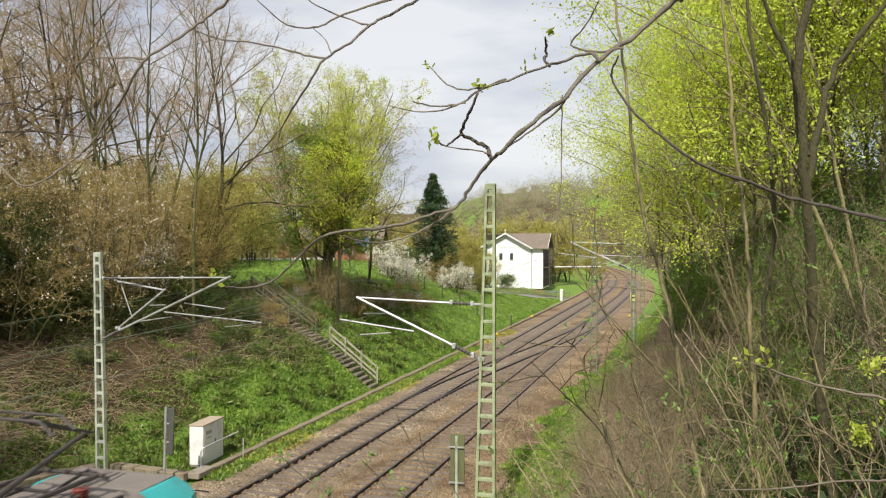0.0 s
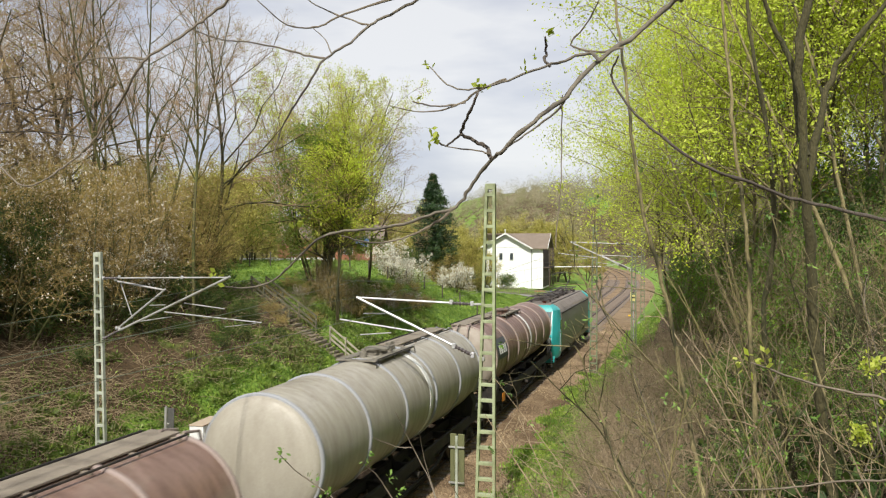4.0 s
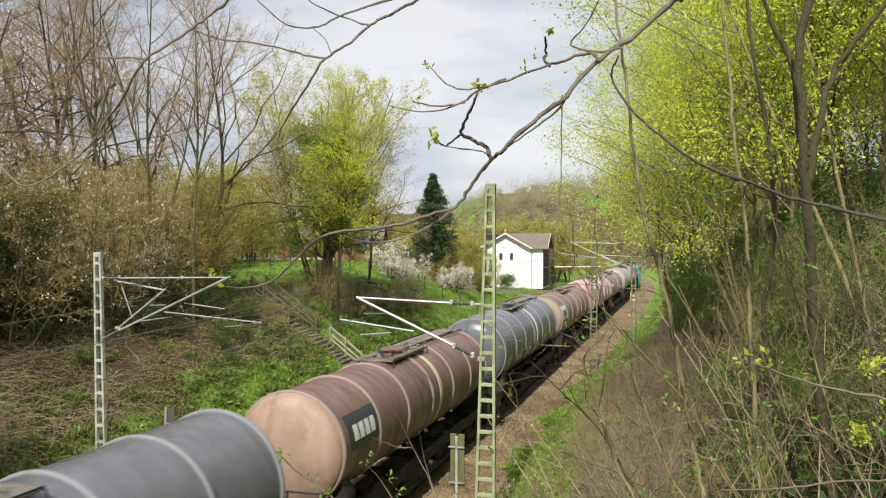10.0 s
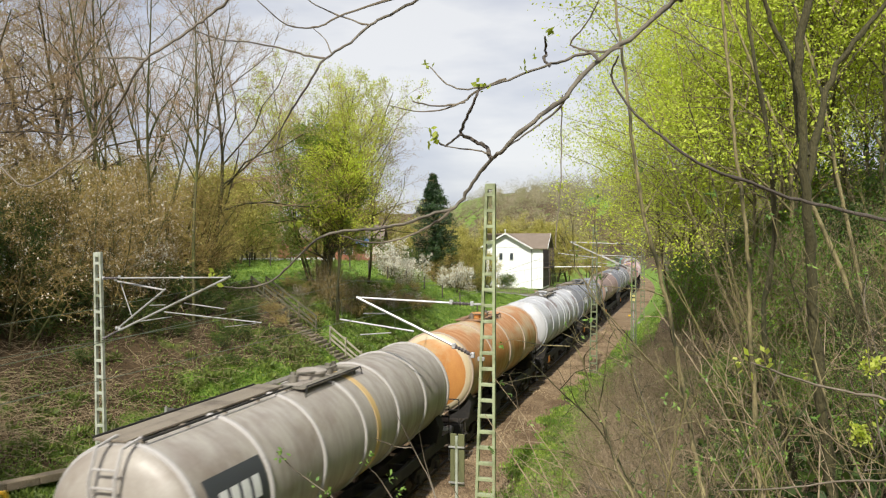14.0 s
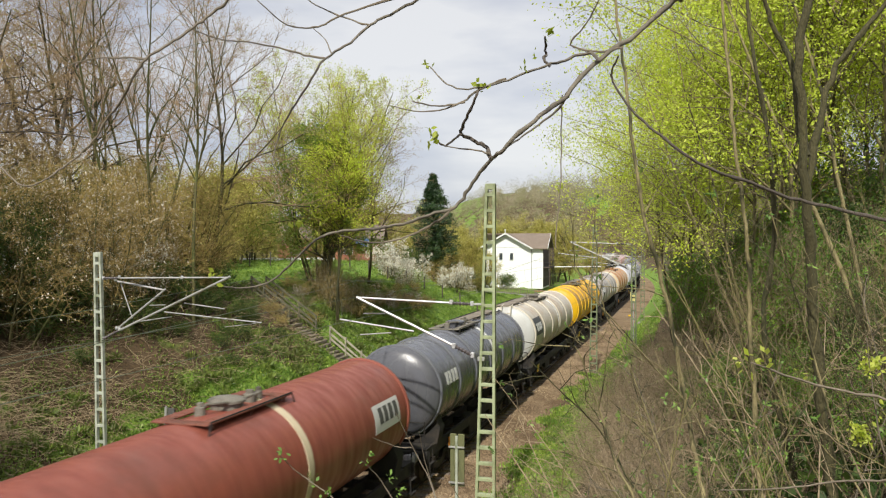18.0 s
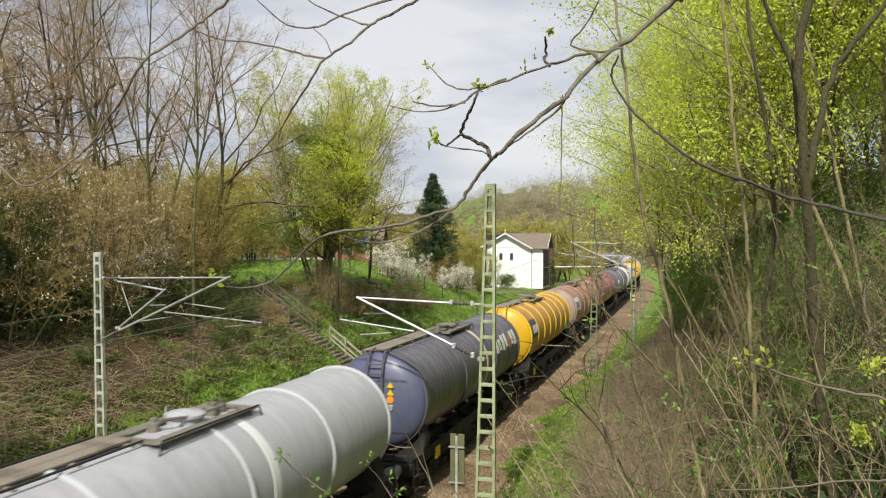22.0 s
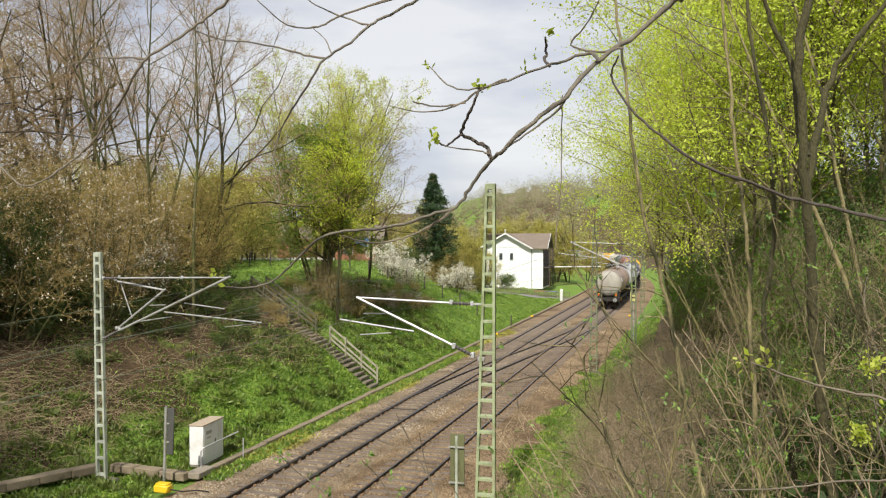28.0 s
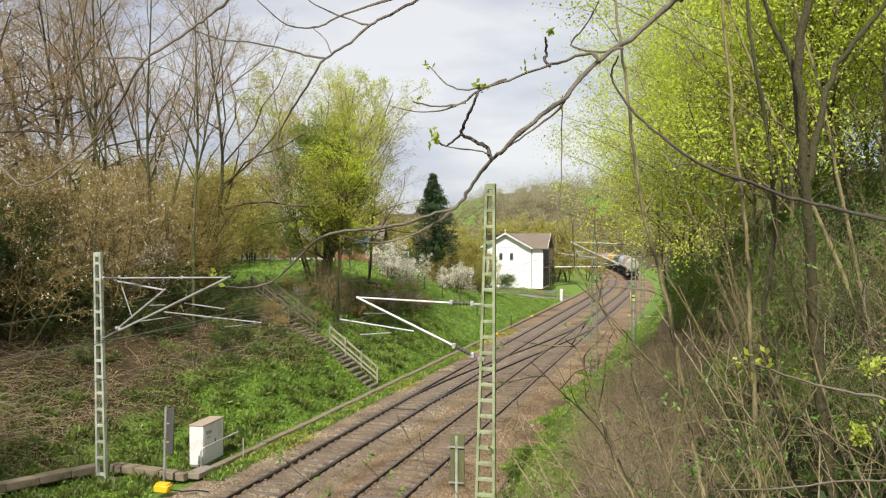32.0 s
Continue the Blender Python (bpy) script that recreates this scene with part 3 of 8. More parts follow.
def buffers(parent, y_end, z=1.06):
    def one():
        s = Shape()
        s.lathe([(0.0, 0.0), (0.0, 0.16), (0.22, 0.13), (0.24, 0.1), (0.48, 0.1), (0.5, 0.2), (0.53, 0.235), (0.56, 0.22), (0.575, 0.0)], "y", 18)
        return s
    bm_ = shared("buffer", one, M["buffer"])
    for end in (-1, 1):
        for sx in (-0.875, 0.875):
            m = Matrix.Translation((sx, end * (y_end - 0.57), z))
            if end < 0:
                m = m @ Matrix.Rotation(math.pi, 4, "Z")
            part("buffer", bm_, None, parent, "round steel buffer", at=m)

    def hook():
        s = Shape()
        s.tube([(0, 0, 0), (0, 0.35, 0), (0, 0.42, -0.08), (0, 0.4, -0.3)], 0.04, 8)
        s.tube([(0.05, 0.2, 0), (0.06, 0.3, -0.35)], 0.022, 6)
        s.tube([(-0.05, 0.2, 0), (-0.06, 0.3, -0.35)], 0.022, 6)
        return s
    hm = shared("coupling", hook, M["black"])
    for end in (-1, 1):
        m = Matrix.Translation((0, end * (y_end - 0.5), z - 0.02))
        if end < 0:
            m = m @ Matrix.Rotation(math.pi, 4, "Z")
        part("coupling", hm, None, parent, at=m)


def curved_panel(a0, a1, y0, y1, r, n=8, zc=Z_TANK):
    """A sheet that lies on the barrel between two angles (degrees from the right-hand side, upwards)."""
    s = Shape()
    vs, faces = [], []
    for rr in (r, r + 0.006):
        for i in range(n + 1):
            a = radians(a0 + (a1 - a0) * i / n)
            for y in (y0, y1):
                vs.append(Vector((rr * math.cos(a), y, zc + rr * math.sin(a))))
    k = 2 * (n + 1)
    for i in range(n):
        a = 2 * i
        faces += [(a + k, a + 1 + k, a + 3 + k, a + 2 + k), (a, a + 2, a + 3, a + 1)]
        faces += [(a, a + k, a + 2 + k, a + 2), (a + 1, a + 3, a + 3 + k, a + 1 + k)]
    faces += [(0, 1, 1 + k, k), (2 * n, 2 * n + k, 2 * n + 1 + k, 2 * n + 1)]
    s.add(vs, faces)
    return s


def tank_wagon(name, label, length, paint, rings, walk_end, panel, band, dish, ring_mat, panel_mat=None, bars=4, R_TANK=1.45, Z_TANK=2.87, end_paint=None, deck=None):
    """A four-axle tank wagon, middle at the origin, leading end at +y.
    walk_end: 1 roof walkway to the leading end, -1 to the trailing end with a ladder there, 0 the middle alone."""
    w = thing(name, label, "tank wagon", "tank wagons of the freight train")
    c = length - 3.2
    h = c / 2
    barrel = [(p * c, R_TANK) for p in (-0.5, -0.42, -0.25, 0, 0.25, 0.42, 0.5)]
    part("tank", Shape().lathe(barrel, "y", 48, at=(0, 0, Z_TANK)), paint, w, smooth=35)
    for e in (-1, 1):
        prof = [(e * (h + dish * math.cos(math.pi / 2 * i / 9)), R_TANK * math.sin(math.pi / 2 * i / 9)) for i in range(10)]
        part("tank_end", Shape().lathe(prof, "y", 48, at=(0, 0, Z_TANK)), end_paint or paint, w, "dusty dished tank end" if end_paint else "", 50)
    ring = Shape().lathe([(-0.065, R_TANK - 0.01), (-0.06, R_TANK + 0.025), (-0.03, R_TANK + 0.05), (0.03, R_TANK + 0.05), (0.06, R_TANK + 0.025), (0.065, R_TANK - 0.01)], "y", 48).mesh("hoop", ring_mat, 40)
    for i in range(rings):
        y = -h + 0.02 + (c - 0.04) * i / max(rings - 1, 1)
        part("hoop", ring, None, w, at=(0, y, Z_TANK))
    if band:
        wide = Shape().lathe([(-0.13, R_TANK - 0.005), (-0.125, R_TANK + 0.012), (0.125, R_TANK + 0.012), (0.13, R_TANK - 0.005)], "y", 48)
        part("painted_band", wide, band, w, "pale painted band round the barrel", at=(0, 0.9, Z_TANK))
    # roof walkway, platform and dome
    top = Z_TANK + R_TANK
    fr = Shape()
    for sx in (-0.47, 0.47):
        fr.box((sx, 0, top + 0.01), (0.27, 3.3, 0.04), 0.012)
        for k in range(11):
            fr.box((sx, -1.5 + 0.3 * k, top + 0.036), (0.25, 0.03, 0.014))
    for yy in (-1.52, 1.52):
        fr.box((0, yy, top + 0.01), (0.67, 0.28, 0.04), 0.012)
    for sx in (-0.56, 0.56):
        for yy in (-1.4, 0.0, 1.4):
            fr.box((sx, yy, top - 0.07), (0.05, 0.06, 0.16), 0.008)
    part("platform", fr, deck or M["walkway"], w, "grating round the filling dome")
    part("dome", Shape().lathe([(top - 0.1, 0.33), (top + 0.10, 0.33), (top + 0.12, 0.38), (top + 0.17, 0.38), (top + 0.21, 0.3), (top + 0.25, 0.0)], "z", 20), paint if rings % 2 else M["walkway"], w)
    vl = Shape()
    for yy, rr in ((-0.8, 0.11), (0.75, 0.14), (1.1, 0.09)):
        vl.lathe([(top - 0.05, rr), (top + 0.15, rr), (top + 0.17, rr * 0.6), (top + 0.24, rr * 0.6), (top + 0.25, 0.0)], "z", 12, at=(0.1 * (1 if yy > 0 else -1), yy, 0))
    vl.tube([(0, -0.8, top + 0.2), (0.25, -0.2, top + 0.16), (0.3, 0.75, top + 0.18)], 0.03, 6)
    part("valve_gear", vl, M["walkway"], w)
    rl = Shape()
    rl.tube([(0.66, -1.7, top - 0.18), (0.64, -1.6, top + 0.06), (0.64, 1.6, top + 0.06), (0.66, 1.7, top - 0.18)], 0.018, 6)
    part("hand_rail", rl, M["black"], w)
    if walk_end:
        e = walk_end
        wk = Shape()
        for k in range(2):
            wk.box((-0.25, e * (1.6 + h) / 2 + e * (0.05 + (k - 0.5) * (h - 1.55) / 2), top + 0.05), (0.64, (h - 1.55) / 2 - 0.012, 0.045), 0.01)
        for k in range(5):
            yy = e * (1.8 + (h - 2.0) * k / 4)
            wk.box((-0.2, yy, top - 0.02), (0.9, 0.07, 0.1), 0.01)
        part("walkway", wk, M["walk_board"], w, "long dusty brown roof walkway")
        wr = Shape()
        wr.tube([(0.3, e * 1.65, top + 0.06), (0.3, e * (h - 0.05), top + 0.06)], 0.022, 6)
        wr.tube([(-0.66, e * 1.65, top + 0.06), (-0.66, e * (h - 0.05), top + 0.06)], 0.022, 6)
        part("walkway_edge", wr, M["black"], w)
        ld = Shape()
        yl = e * (h + 0.5)
        for sx in (-0.24, 0.24):
            ld.tube([(sx, e * (h - 0.1), top + 0.1), (sx, yl - e * 0.1, top + 0.02), (sx, yl + e * 0.08, top - 0.45), (sx, yl + e * 0.12, 1.25)], 0.03, 6)
        for k in range(9):
            ld.tube([(-0.24, yl + e * (0.02 + 0.1 * min(k, 3) / 3), top - 0.3 - k * 0.29), (0.24, yl + e * (0.02 + 0.1 * min(k, 3) / 3), top - 0.3 - k * 0.29)], 0.022, 6)
        part("ladder", ld, ring_mat, w, "steel ladder up the tank end")
        if e < 0:
            # warning labels beside the ladder: two triangles, a disc and a grey box
            yf = -(h + dish * 0.93)
            for zz in (0.46, 0.24):
                tri = Shape().prism([(0.36, Z_TANK + zz), (0.56, Z_TANK + zz), (0.46, Z_TANK + zz + 0.18)], yf - 0.04, yf + 0.02)
                part("warning_triangle", tri, M["yellow"], w, "yellow warning triangle")
            part("warning_disc", Shape().lathe([(0.0, 0.0), (0.0, 0.11), (-0.03, 0.11), (-0.034, 0.0)], "y", 16, at=(0.46, yf, Z_TANK + 0.11)), M["orange"], w, "orange warning disc")
            part("junction_box", Shape().box((0.46, yf, Z_TANK - 0.13), (0.17, 0.1, 0.17), 0.012), M["alu_old"], w, "small grey box")
    # name panel on the barrel with unreadable lettering as bars
    for y0 in [[], [h - 4.7 if bars > 4 else -h + 0.35], [-h + 0.35, h - 2.5]][panel]:
        if panel_mat:
            part("name_panel", curved_panel(-2, 34 - 8 * (panel == 2), y0, y0 + 1.9 - 0.1 * (panel == 2), R_TANK + 0.004, zc=Z_TANK), panel_mat, w, "plain maker's panel on the barrel")
        for k in range(bars):
            lo, hi, step = (8 + 3 * (k % 2), 34 - 5 * (k % 3 == 1), 0.58) if bars > 4 else (6, 22, 0.36)
            ink = M["sign_back"] if panel_mat and panel_mat.name == "panel_white" else M["rust_letter"] if bars > 4 and k == 4 else M["white_paint"]
            part("lettering_bar", curved_panel(lo, hi, y0 + 0.3 + k * step, y0 + 0.3 + k * step + step * 0.68, R_TANK + 0.014, 3, Z_TANK), ink, w, "lettering as a plain bar")
    # underframe
    ye = length / 2
    fm = Shape()
    for sx in (-1, 1):
        fm.box((sx * 1.18, 0, 1.1), (0.11, length - 1.3, 0.34), 0.02)
        fm.box((sx * 0.45, 0, 1.06), (0.12, length - 1.3, 0.3), 0.02)
        for yy in (-h + 0.4, h - 0.4):
            fm.prism([(sx * 0.5, 1.2), (sx * 1.25, 1.2), (sx * 1.36, 1.75), (sx * 1.2, 2.1), (sx * 0.75, 1.66), (sx * 0.5, 1.5)], yy - 0.25, yy + 0.25)
    for k in range(7):
        fm.box((0, -h + 0.8 + (c - 1.6) * k / 6, 1.02), (2.3, 0.14, 0.24), 0.02)
    part("underframe", fm, M["black"], w)
    for sx in (-1, 1):
        rod = Shape().tube([(sx * 0.9, -h + 2.8, 0.62), (sx * 0.9, h - 2.8, 0.62)], 0.035, 6)
        rod.tube([(sx * 1.16, -h + 3.0, 0.95), (sx * 1.16, -2.2, 0.48), (sx * 1.16, 2.2, 0.48), (sx * 1.16, h - 3.0, 0.95)], 0.05, 6)
        part("brake_rod", rod, M["black"], w)
    for e in (-1, 1):
        part("headstock", Shape().box((0, e * (ye - 0.66), 1.06), (2.6, 0.18, 0.36), 0.03), M["black"], w)
        pf = Shape()
        pf.box((0, e * (ye - 1.05), 1.28), (2.5, 0.75, 0.05), 0.01)
        for sx in (-1.2, -0.4, 0.4, 1.2):
            pf.tube([(sx, e * (ye - 0.62), 1.28), (sx, e * (ye - 0.62), 2.12)], 0.022, 6)
        pf.tube([(-1.2, e * (ye - 0.62), 2.12), (1.2, e * (ye - 0.62), 2.12)], 0.024, 6)
        pf.tube([(-1.2, e * (ye - 0.62), 1.75), (1.2, e * (ye - 0.62), 1.75)], 0.02, 6)
        part("end_platform", pf, M["black"], w, "end platform with a bent handrail")
        for sx in (-1.3, 1.3):
            st = Shape()
            for yy in (0.0, 0.35):
                st.tube([(sx, e * (ye - 0.75 - yy), 1.25), (sx * 1.04, e * (ye - 0.75 - yy), 0.42)], 0.02, 6)
            for zz in (0.46, 0.85):
                st.box((sx * 1.03, e * (ye - 0.92), zz), (0.12, 0.4, 0.03), 0.006)
            part("step_iron", st, M["black"], w)
    part("brake_box", Shape().box((0.85, -1.4, 0.78), (0.6, 1.5, 0.6), 0.04), M["black"], w)
    part("brake_box", Shape().box((0.8, 1.9, 0.76), (0.55, 1.1, 0.5), 0.04), M["black"], w)
    part("air_reservoir", Shape().lathe([(-0.5, 0.0), (-0.5, 0.2), (0.5, 0.2), (0.5, 0.0)], "y", 14, at=(0.5, 1.6, 0.75)), M["black"], w)
    ov = Shape()
    for sx in (-1, 1):
        ov.tube([(sx * 0.3, 0, 1.5), (sx * 0.6, 0, 0.95), (sx * 1.35, 0, 0.8)], 0.09, 10)
    part("outlet_pipe", ov, M["black"], w)
    part("side_label", Shape().box((1.30, -h + 1.6, 1.0), (0.02, 0.5, 0.36), 0.004), M["orange"] if rings % 2 else M["yellow"], w, "orange plate on the frame")
    for e in (-1, 1):
        bogie_parts(w, e * (ye - 2.6))
    buffers(w, ye)
    return w


def tk(name, a, b, s, amount=(0.5, 0.7), shift=0.0, rough=0.42):
    k = 0.85
    f = [tuple(x * k for x in lin(c)[:3]) + (1.0,) for c in (a, b, s)]
    return tank_mat(name, *f, amount, shift, rough)


HOOP = {}


def hoop_mat(c):
    if c not in HOOP:
        HOOP[c] = surface("hoop_paint", lin(c), tuple(x * 0.7 for x in lin(c)[:3]) + (1.0,), None, 0.5, 0, 20, 2, 0.1, 0.003)
    return HOOP[c]


TAIL = []  # (thing, chainage of its middle behind the leading face, half distance between bogies)


def make_wagons():
    brown, grey, white = (154, 138, 130), (156, 158, 162), (182, 184, 188)
    dark_panel = plain("panel_dark", (0.045, 0.05, 0.055, 1), 0.5)
    pale_panel = plain("panel_white", (0.6, 0.6, 0.58, 1), 0.5)
    W, Y, C = M["white_paint"], plain("band_ochre", (0.60, 0.42, 0.18, 1), 0.5), plain("band_cream", (0.62, 0.53, 0.36, 1), 0.5)
    O = plain("band_orange", (0.7, 0.28, 0.05, 1), 0.5)
    # trailing rim behind the leading face, colours, hoops, walkway end, panel, band
    rows = [
        (32.9, "brown", tk("tank_brown", (142, 112, 97), (116, 90, 77), (96, 76, 66), shift=1), 7, -1, 1, W, brown, dark_panel),
        (50.0, "dusty cream-grey", tk("tank_cream_grey", (184, 178, 164), (160, 153, 138), (122, 112, 98), (0.56, 0.8), 2), 6, 1, 0, W, grey, None),
        (66.4, "brown", tk("tank_brown_dusty", (146, 118, 103), (112, 88, 76), (158, 142, 126), (0.52, 0.75), 3), 7, 1, 1, W, brown, dark_panel),
        (83.3, "faded pink", tk("tank_pink", (202, 170, 170), (178, 138, 138), (150, 82, 62), (0.565, 0.625), 4), 6, 0, 0, W, (204, 186, 184), None),
        (100.5, "brown", tk("tank_brown_pale", (150, 120, 102), (124, 97, 82), (160, 140, 122), (0.56, 0.75), 5), 7, 1, 1, Y, brown, pale_panel),
        (117.6, "dark grey", tk("tank_dark_grey", (116, 118, 124), (100, 102, 107), (88, 88, 92), (0.5, 0.8), 6, 0.22), 7, 1, 0, W, (136, 138, 142), None),
        (134.6, "brown", tk("tank_brown_red", (144, 112, 100), (116, 89, 79), (150, 130, 116), (0.55, 0.75), 7), 7, 1, 1, C, brown, dark_panel),
        (151.6, "dark grey", tk("tank_slate", (122, 124, 129), (106, 108, 112), (92, 92, 96), (0.5, 0.8), 8, 0.22), 7, -1, 1, W, (136, 138, 142), None),
        (168.0, "white, patchy with brown", tk("tank_white", (214, 215, 218), (190, 190, 192), (128, 110, 102), (0.55, 0.63), 9), 7, 1, 0, W, white, None),
        (184.3, "orange", tk("tank_orange", (206, 148, 82), (186, 122, 60), (206, 188, 150), (0.46, 0.63), 10), 5, 0, 0, None, (176, 158, 140), None),
        (201.7, "beige-grey", tk("tank_beige_grey", (182, 175, 164), (156, 148, 138), (136, 122, 110), (0.52, 0.72), 11), 7, -1, 1, Y, (178, 174, 170), dark_panel),
        (218.8, "yellow", tk("tank_yellow", (222, 170, 34), (194, 144, 28), (146, 112, 48), (0.54, 0.68), 12), 8, 1, 0, None, (232, 184, 50), None),
        (235.7, "cream", tk("tank_cream", (212, 205, 192), (198, 186, 166), (190, 158, 118), (0.54, 0.7), 13), 6, -1, 1, W, (206, 198, 180), dark_panel),
        (252.4, "dark grey", tk("tank_dark_slate", (104, 105, 111), (90, 91, 96), (80, 80, 84), (0.5, 0.8), 14, 0.2), 7, 1, 1, W, (106, 108, 114), None),
        (269.8, "red-brown", tk("tank_red", (160, 88, 70), (136, 72, 58), (122, 74, 60), (0.5, 0.75), 15), 2, 0, 2, C, (140, 80, 66), pale_panel),
        (287.2, "orange-brown", tk("tank_rust", (176, 124, 82), (150, 100, 64), (146, 122, 104), (0.54, 0.68), 16), 7, 1, 1, O, (160, 138, 130), pale_panel),
        (304.0, "ochre yellow", tk("tank_ochre", (208, 158, 46), (180, 132, 36), (142, 110, 54), (0.5, 0.72), 17), 8, -1, 1, None, (228, 182, 60), dark_panel),
        (321.1, "dark violet-grey", tk("tank_violet_grey", (104, 101, 105), (88, 85, 88), (112, 108, 110), (0.55, 0.8), 18, 0.38), 4, -1, 1, C, (92, 89, 96), None),
        (338.4, "light grey", tk("tank_light_grey", (190, 192, 194), (172, 174, 176), (202, 162, 156), (0.60, 0.70), 19), 5, -1, 0, W, (186, 188, 190), None),
        (354.8, "brownish grey", tk("tank_grime", (172, 158, 142), (146, 126, 108), (124, 92, 72), (0.42, 0.60), 20), 7, 0, 1, O, (146, 132, 122), None),
    ]
    rust = surface("deck_rust_red", (0.16, 0.055, 0.035, 1), (0.27, 0.10, 0.065, 1), (0.10, 0.045, 0.03, 1), 0.75, 0.1, 30, 2, 0.3, 0.004)
    rust_pale = surface("deck_rust_brown", (0.22, 0.13, 0.075, 1), (0.34, 0.22, 0.14, 1), (0.13, 0.085, 0.055, 1), 0.75, 0.1, 30, 2, 0.3, 0.004)
    tan = tk("tank_end_tan", (182, 164, 146), (158, 136, 116), (128, 102, 86), (0.55, 0.75), 31, 0.6)
    # paint of the dished ends where it differs from the barrel, by place in the train
    ends = {
        0: tk("tank_end_grey", (172, 162, 150), (150, 138, 124), (118, 98, 84), (0.55, 0.75), 30, 0.6), 2: tan, 4: tan,
        6: tk("tank_end_rose_tan", (184, 158, 140), (160, 130, 112), (134, 104, 90), (0.52, 0.7), 33, 0.6),
        9: tk("tank_end_orange", (208, 148, 82), (192, 128, 64), (206, 180, 134), (0.52, 0.66), 34, 0.5),
        11: tk("tank_end_yellow", (232, 184, 24), (214, 166, 24), (190, 150, 40), (0.6, 0.8), 35),
        3: tk("tank_end_rose", (188, 144, 142), (168, 120, 118), (142, 84, 70), (0.55, 0.7), 40),
        12: tk("tank_end_white", (206, 208, 206), (194, 194, 188), (188, 160, 124), (0.58, 0.74), 41),
        15: tk("tank_end_dusty", (176, 160, 148), (156, 134, 118), (150, 104, 78), (0.5, 0.7), 36, 0.6),
        16: tk("tank_end_bright", (232, 186, 26), (218, 170, 24), (190, 150, 40), (0.6, 0.8), 37),
        17: tk("tank_end_blue", (98, 104, 132), (84, 90, 114), (108, 108, 120), (0.55, 0.8), 38),
        19: tk("tank_end_pale", (178, 174, 162), (160, 154, 142), (140, 126, 112), (0.55, 0.75), 39, 0.55)}
    last = 16.0
    for n, (rim, colour, paint, rings, we, pan, band, hoop, pmat) in enumerate(rows):
        length = rim - last
        end = "with a ladder on its end" if we < 0 else "with a roof walkway" if we > 0 else "with a short roof platform"
        w = tank_wagon("tank_wagon", "weathered %s tank wagon %s" % (colour, end), length, paint, rings, we, pan, band, 0.5 if rings == 7 or rings == 4 else 0.38, hoop_mat(hoop), pmat, 7 if rings == 4 else 4, 1.36 if colour == "brown" else 1.45, 2.78 if colour == "brown" else 2.87, ends.get(n), {3: rust, 9: rust_pale, 14: rust}.get(n))
        TAIL.append((w, rim - (length - 3.2) / 2, length / 2 - 2.6))
        last = rim
        if n == 9:
            # pale ring of faded paint round the rim of the orange end
            h, ring = (length - 3.2) / 2, []
            for i in range(6, 10):
                a = math.pi / 2 * i / 9
                ring.append((-(h + 0.38 * math.cos(a) + 0.005), 1.452 * math.sin(a)))
            pale = Shape().lathe(ring + [(-(h - 0.01), 1.44), (-(h + 0.2), 1.2)], "y", 48, at=(0, 0, 2.87))
            part("faded_ring", pale, tk("tank_ring_cream", (216, 204, 176), (204, 184, 148), (200, 150, 92), (0.55, 0.7), 44, 0.5), w, "cream ring of faded paint", 50)
    # tail lamps and plates on the last wagon
    w = TAIL[-1][0]
    ye = length / 2
    for sx in (-1.0, 1.0):
        lamp = part("tail_plate", Shape().box((sx * 0.96, -(ye - 0.56), 1.62), (0.22, 0.05, 0.3), 0.01), M["yellow"], w, "yellow and red tail lamp")
        part("tail_lens", Shape().lathe([(0, 0.0), (0, 0.1), (-0.04, 0.1), (-0.05, 0.0)], "y", 14, at=(sx * 0.96, -(ye - 0.53), 1.62)), M["red_lamp"], lamp)


def cab_shape(y0, tip):
    """The cab: lower nose upright, windscreen leaning back, corners drawn in."""
    s = Shape()
    lv = [(0.75, tip - 0.10, 1.18, 1.42), (1.0, tip, 1.2, 1.47), (2.05, tip - 0.12, 1.2, 1.49), (2.2, tip - 0.16, 1.2, 1.49), (3.54, tip - 0.80, 1.14, 1.40), (3.70, tip - 0.88, 1.05, 1.22), (3.84, tip - 1.02, 0.92, 1.0)]
    vs = []
    for z, yf, wf, xs in lv:
        yb = min(y0, yf - 0.4)
        ys = max(yf - 0.62, y0 + 0.02)
        vs += [Vector((-xs, y0, z)), Vector((-xs, ys, z)), Vector((-wf, yf, z)), Vector((wf, yf, z)), Vector((xs, ys, z)), Vector((xs, y0, z))]
    faces = []
    for i in range(len(lv) - 1):
        for j in range(6):
            k = (j + 1) % 6
            faces.append((i * 6 + j, i * 6 + k, i * 6 + 6 + k, i * 6 + 6 + j))
    faces += [tuple(range(6))[::-1], tuple(range((len(lv) - 1) * 6, len(lv) * 6))]
    s.add(vs, faces)
    return s


def flip(e):
    return Matrix.Identity(4) if e > 0 else Matrix.Rotation(math.pi, 4, "Z")


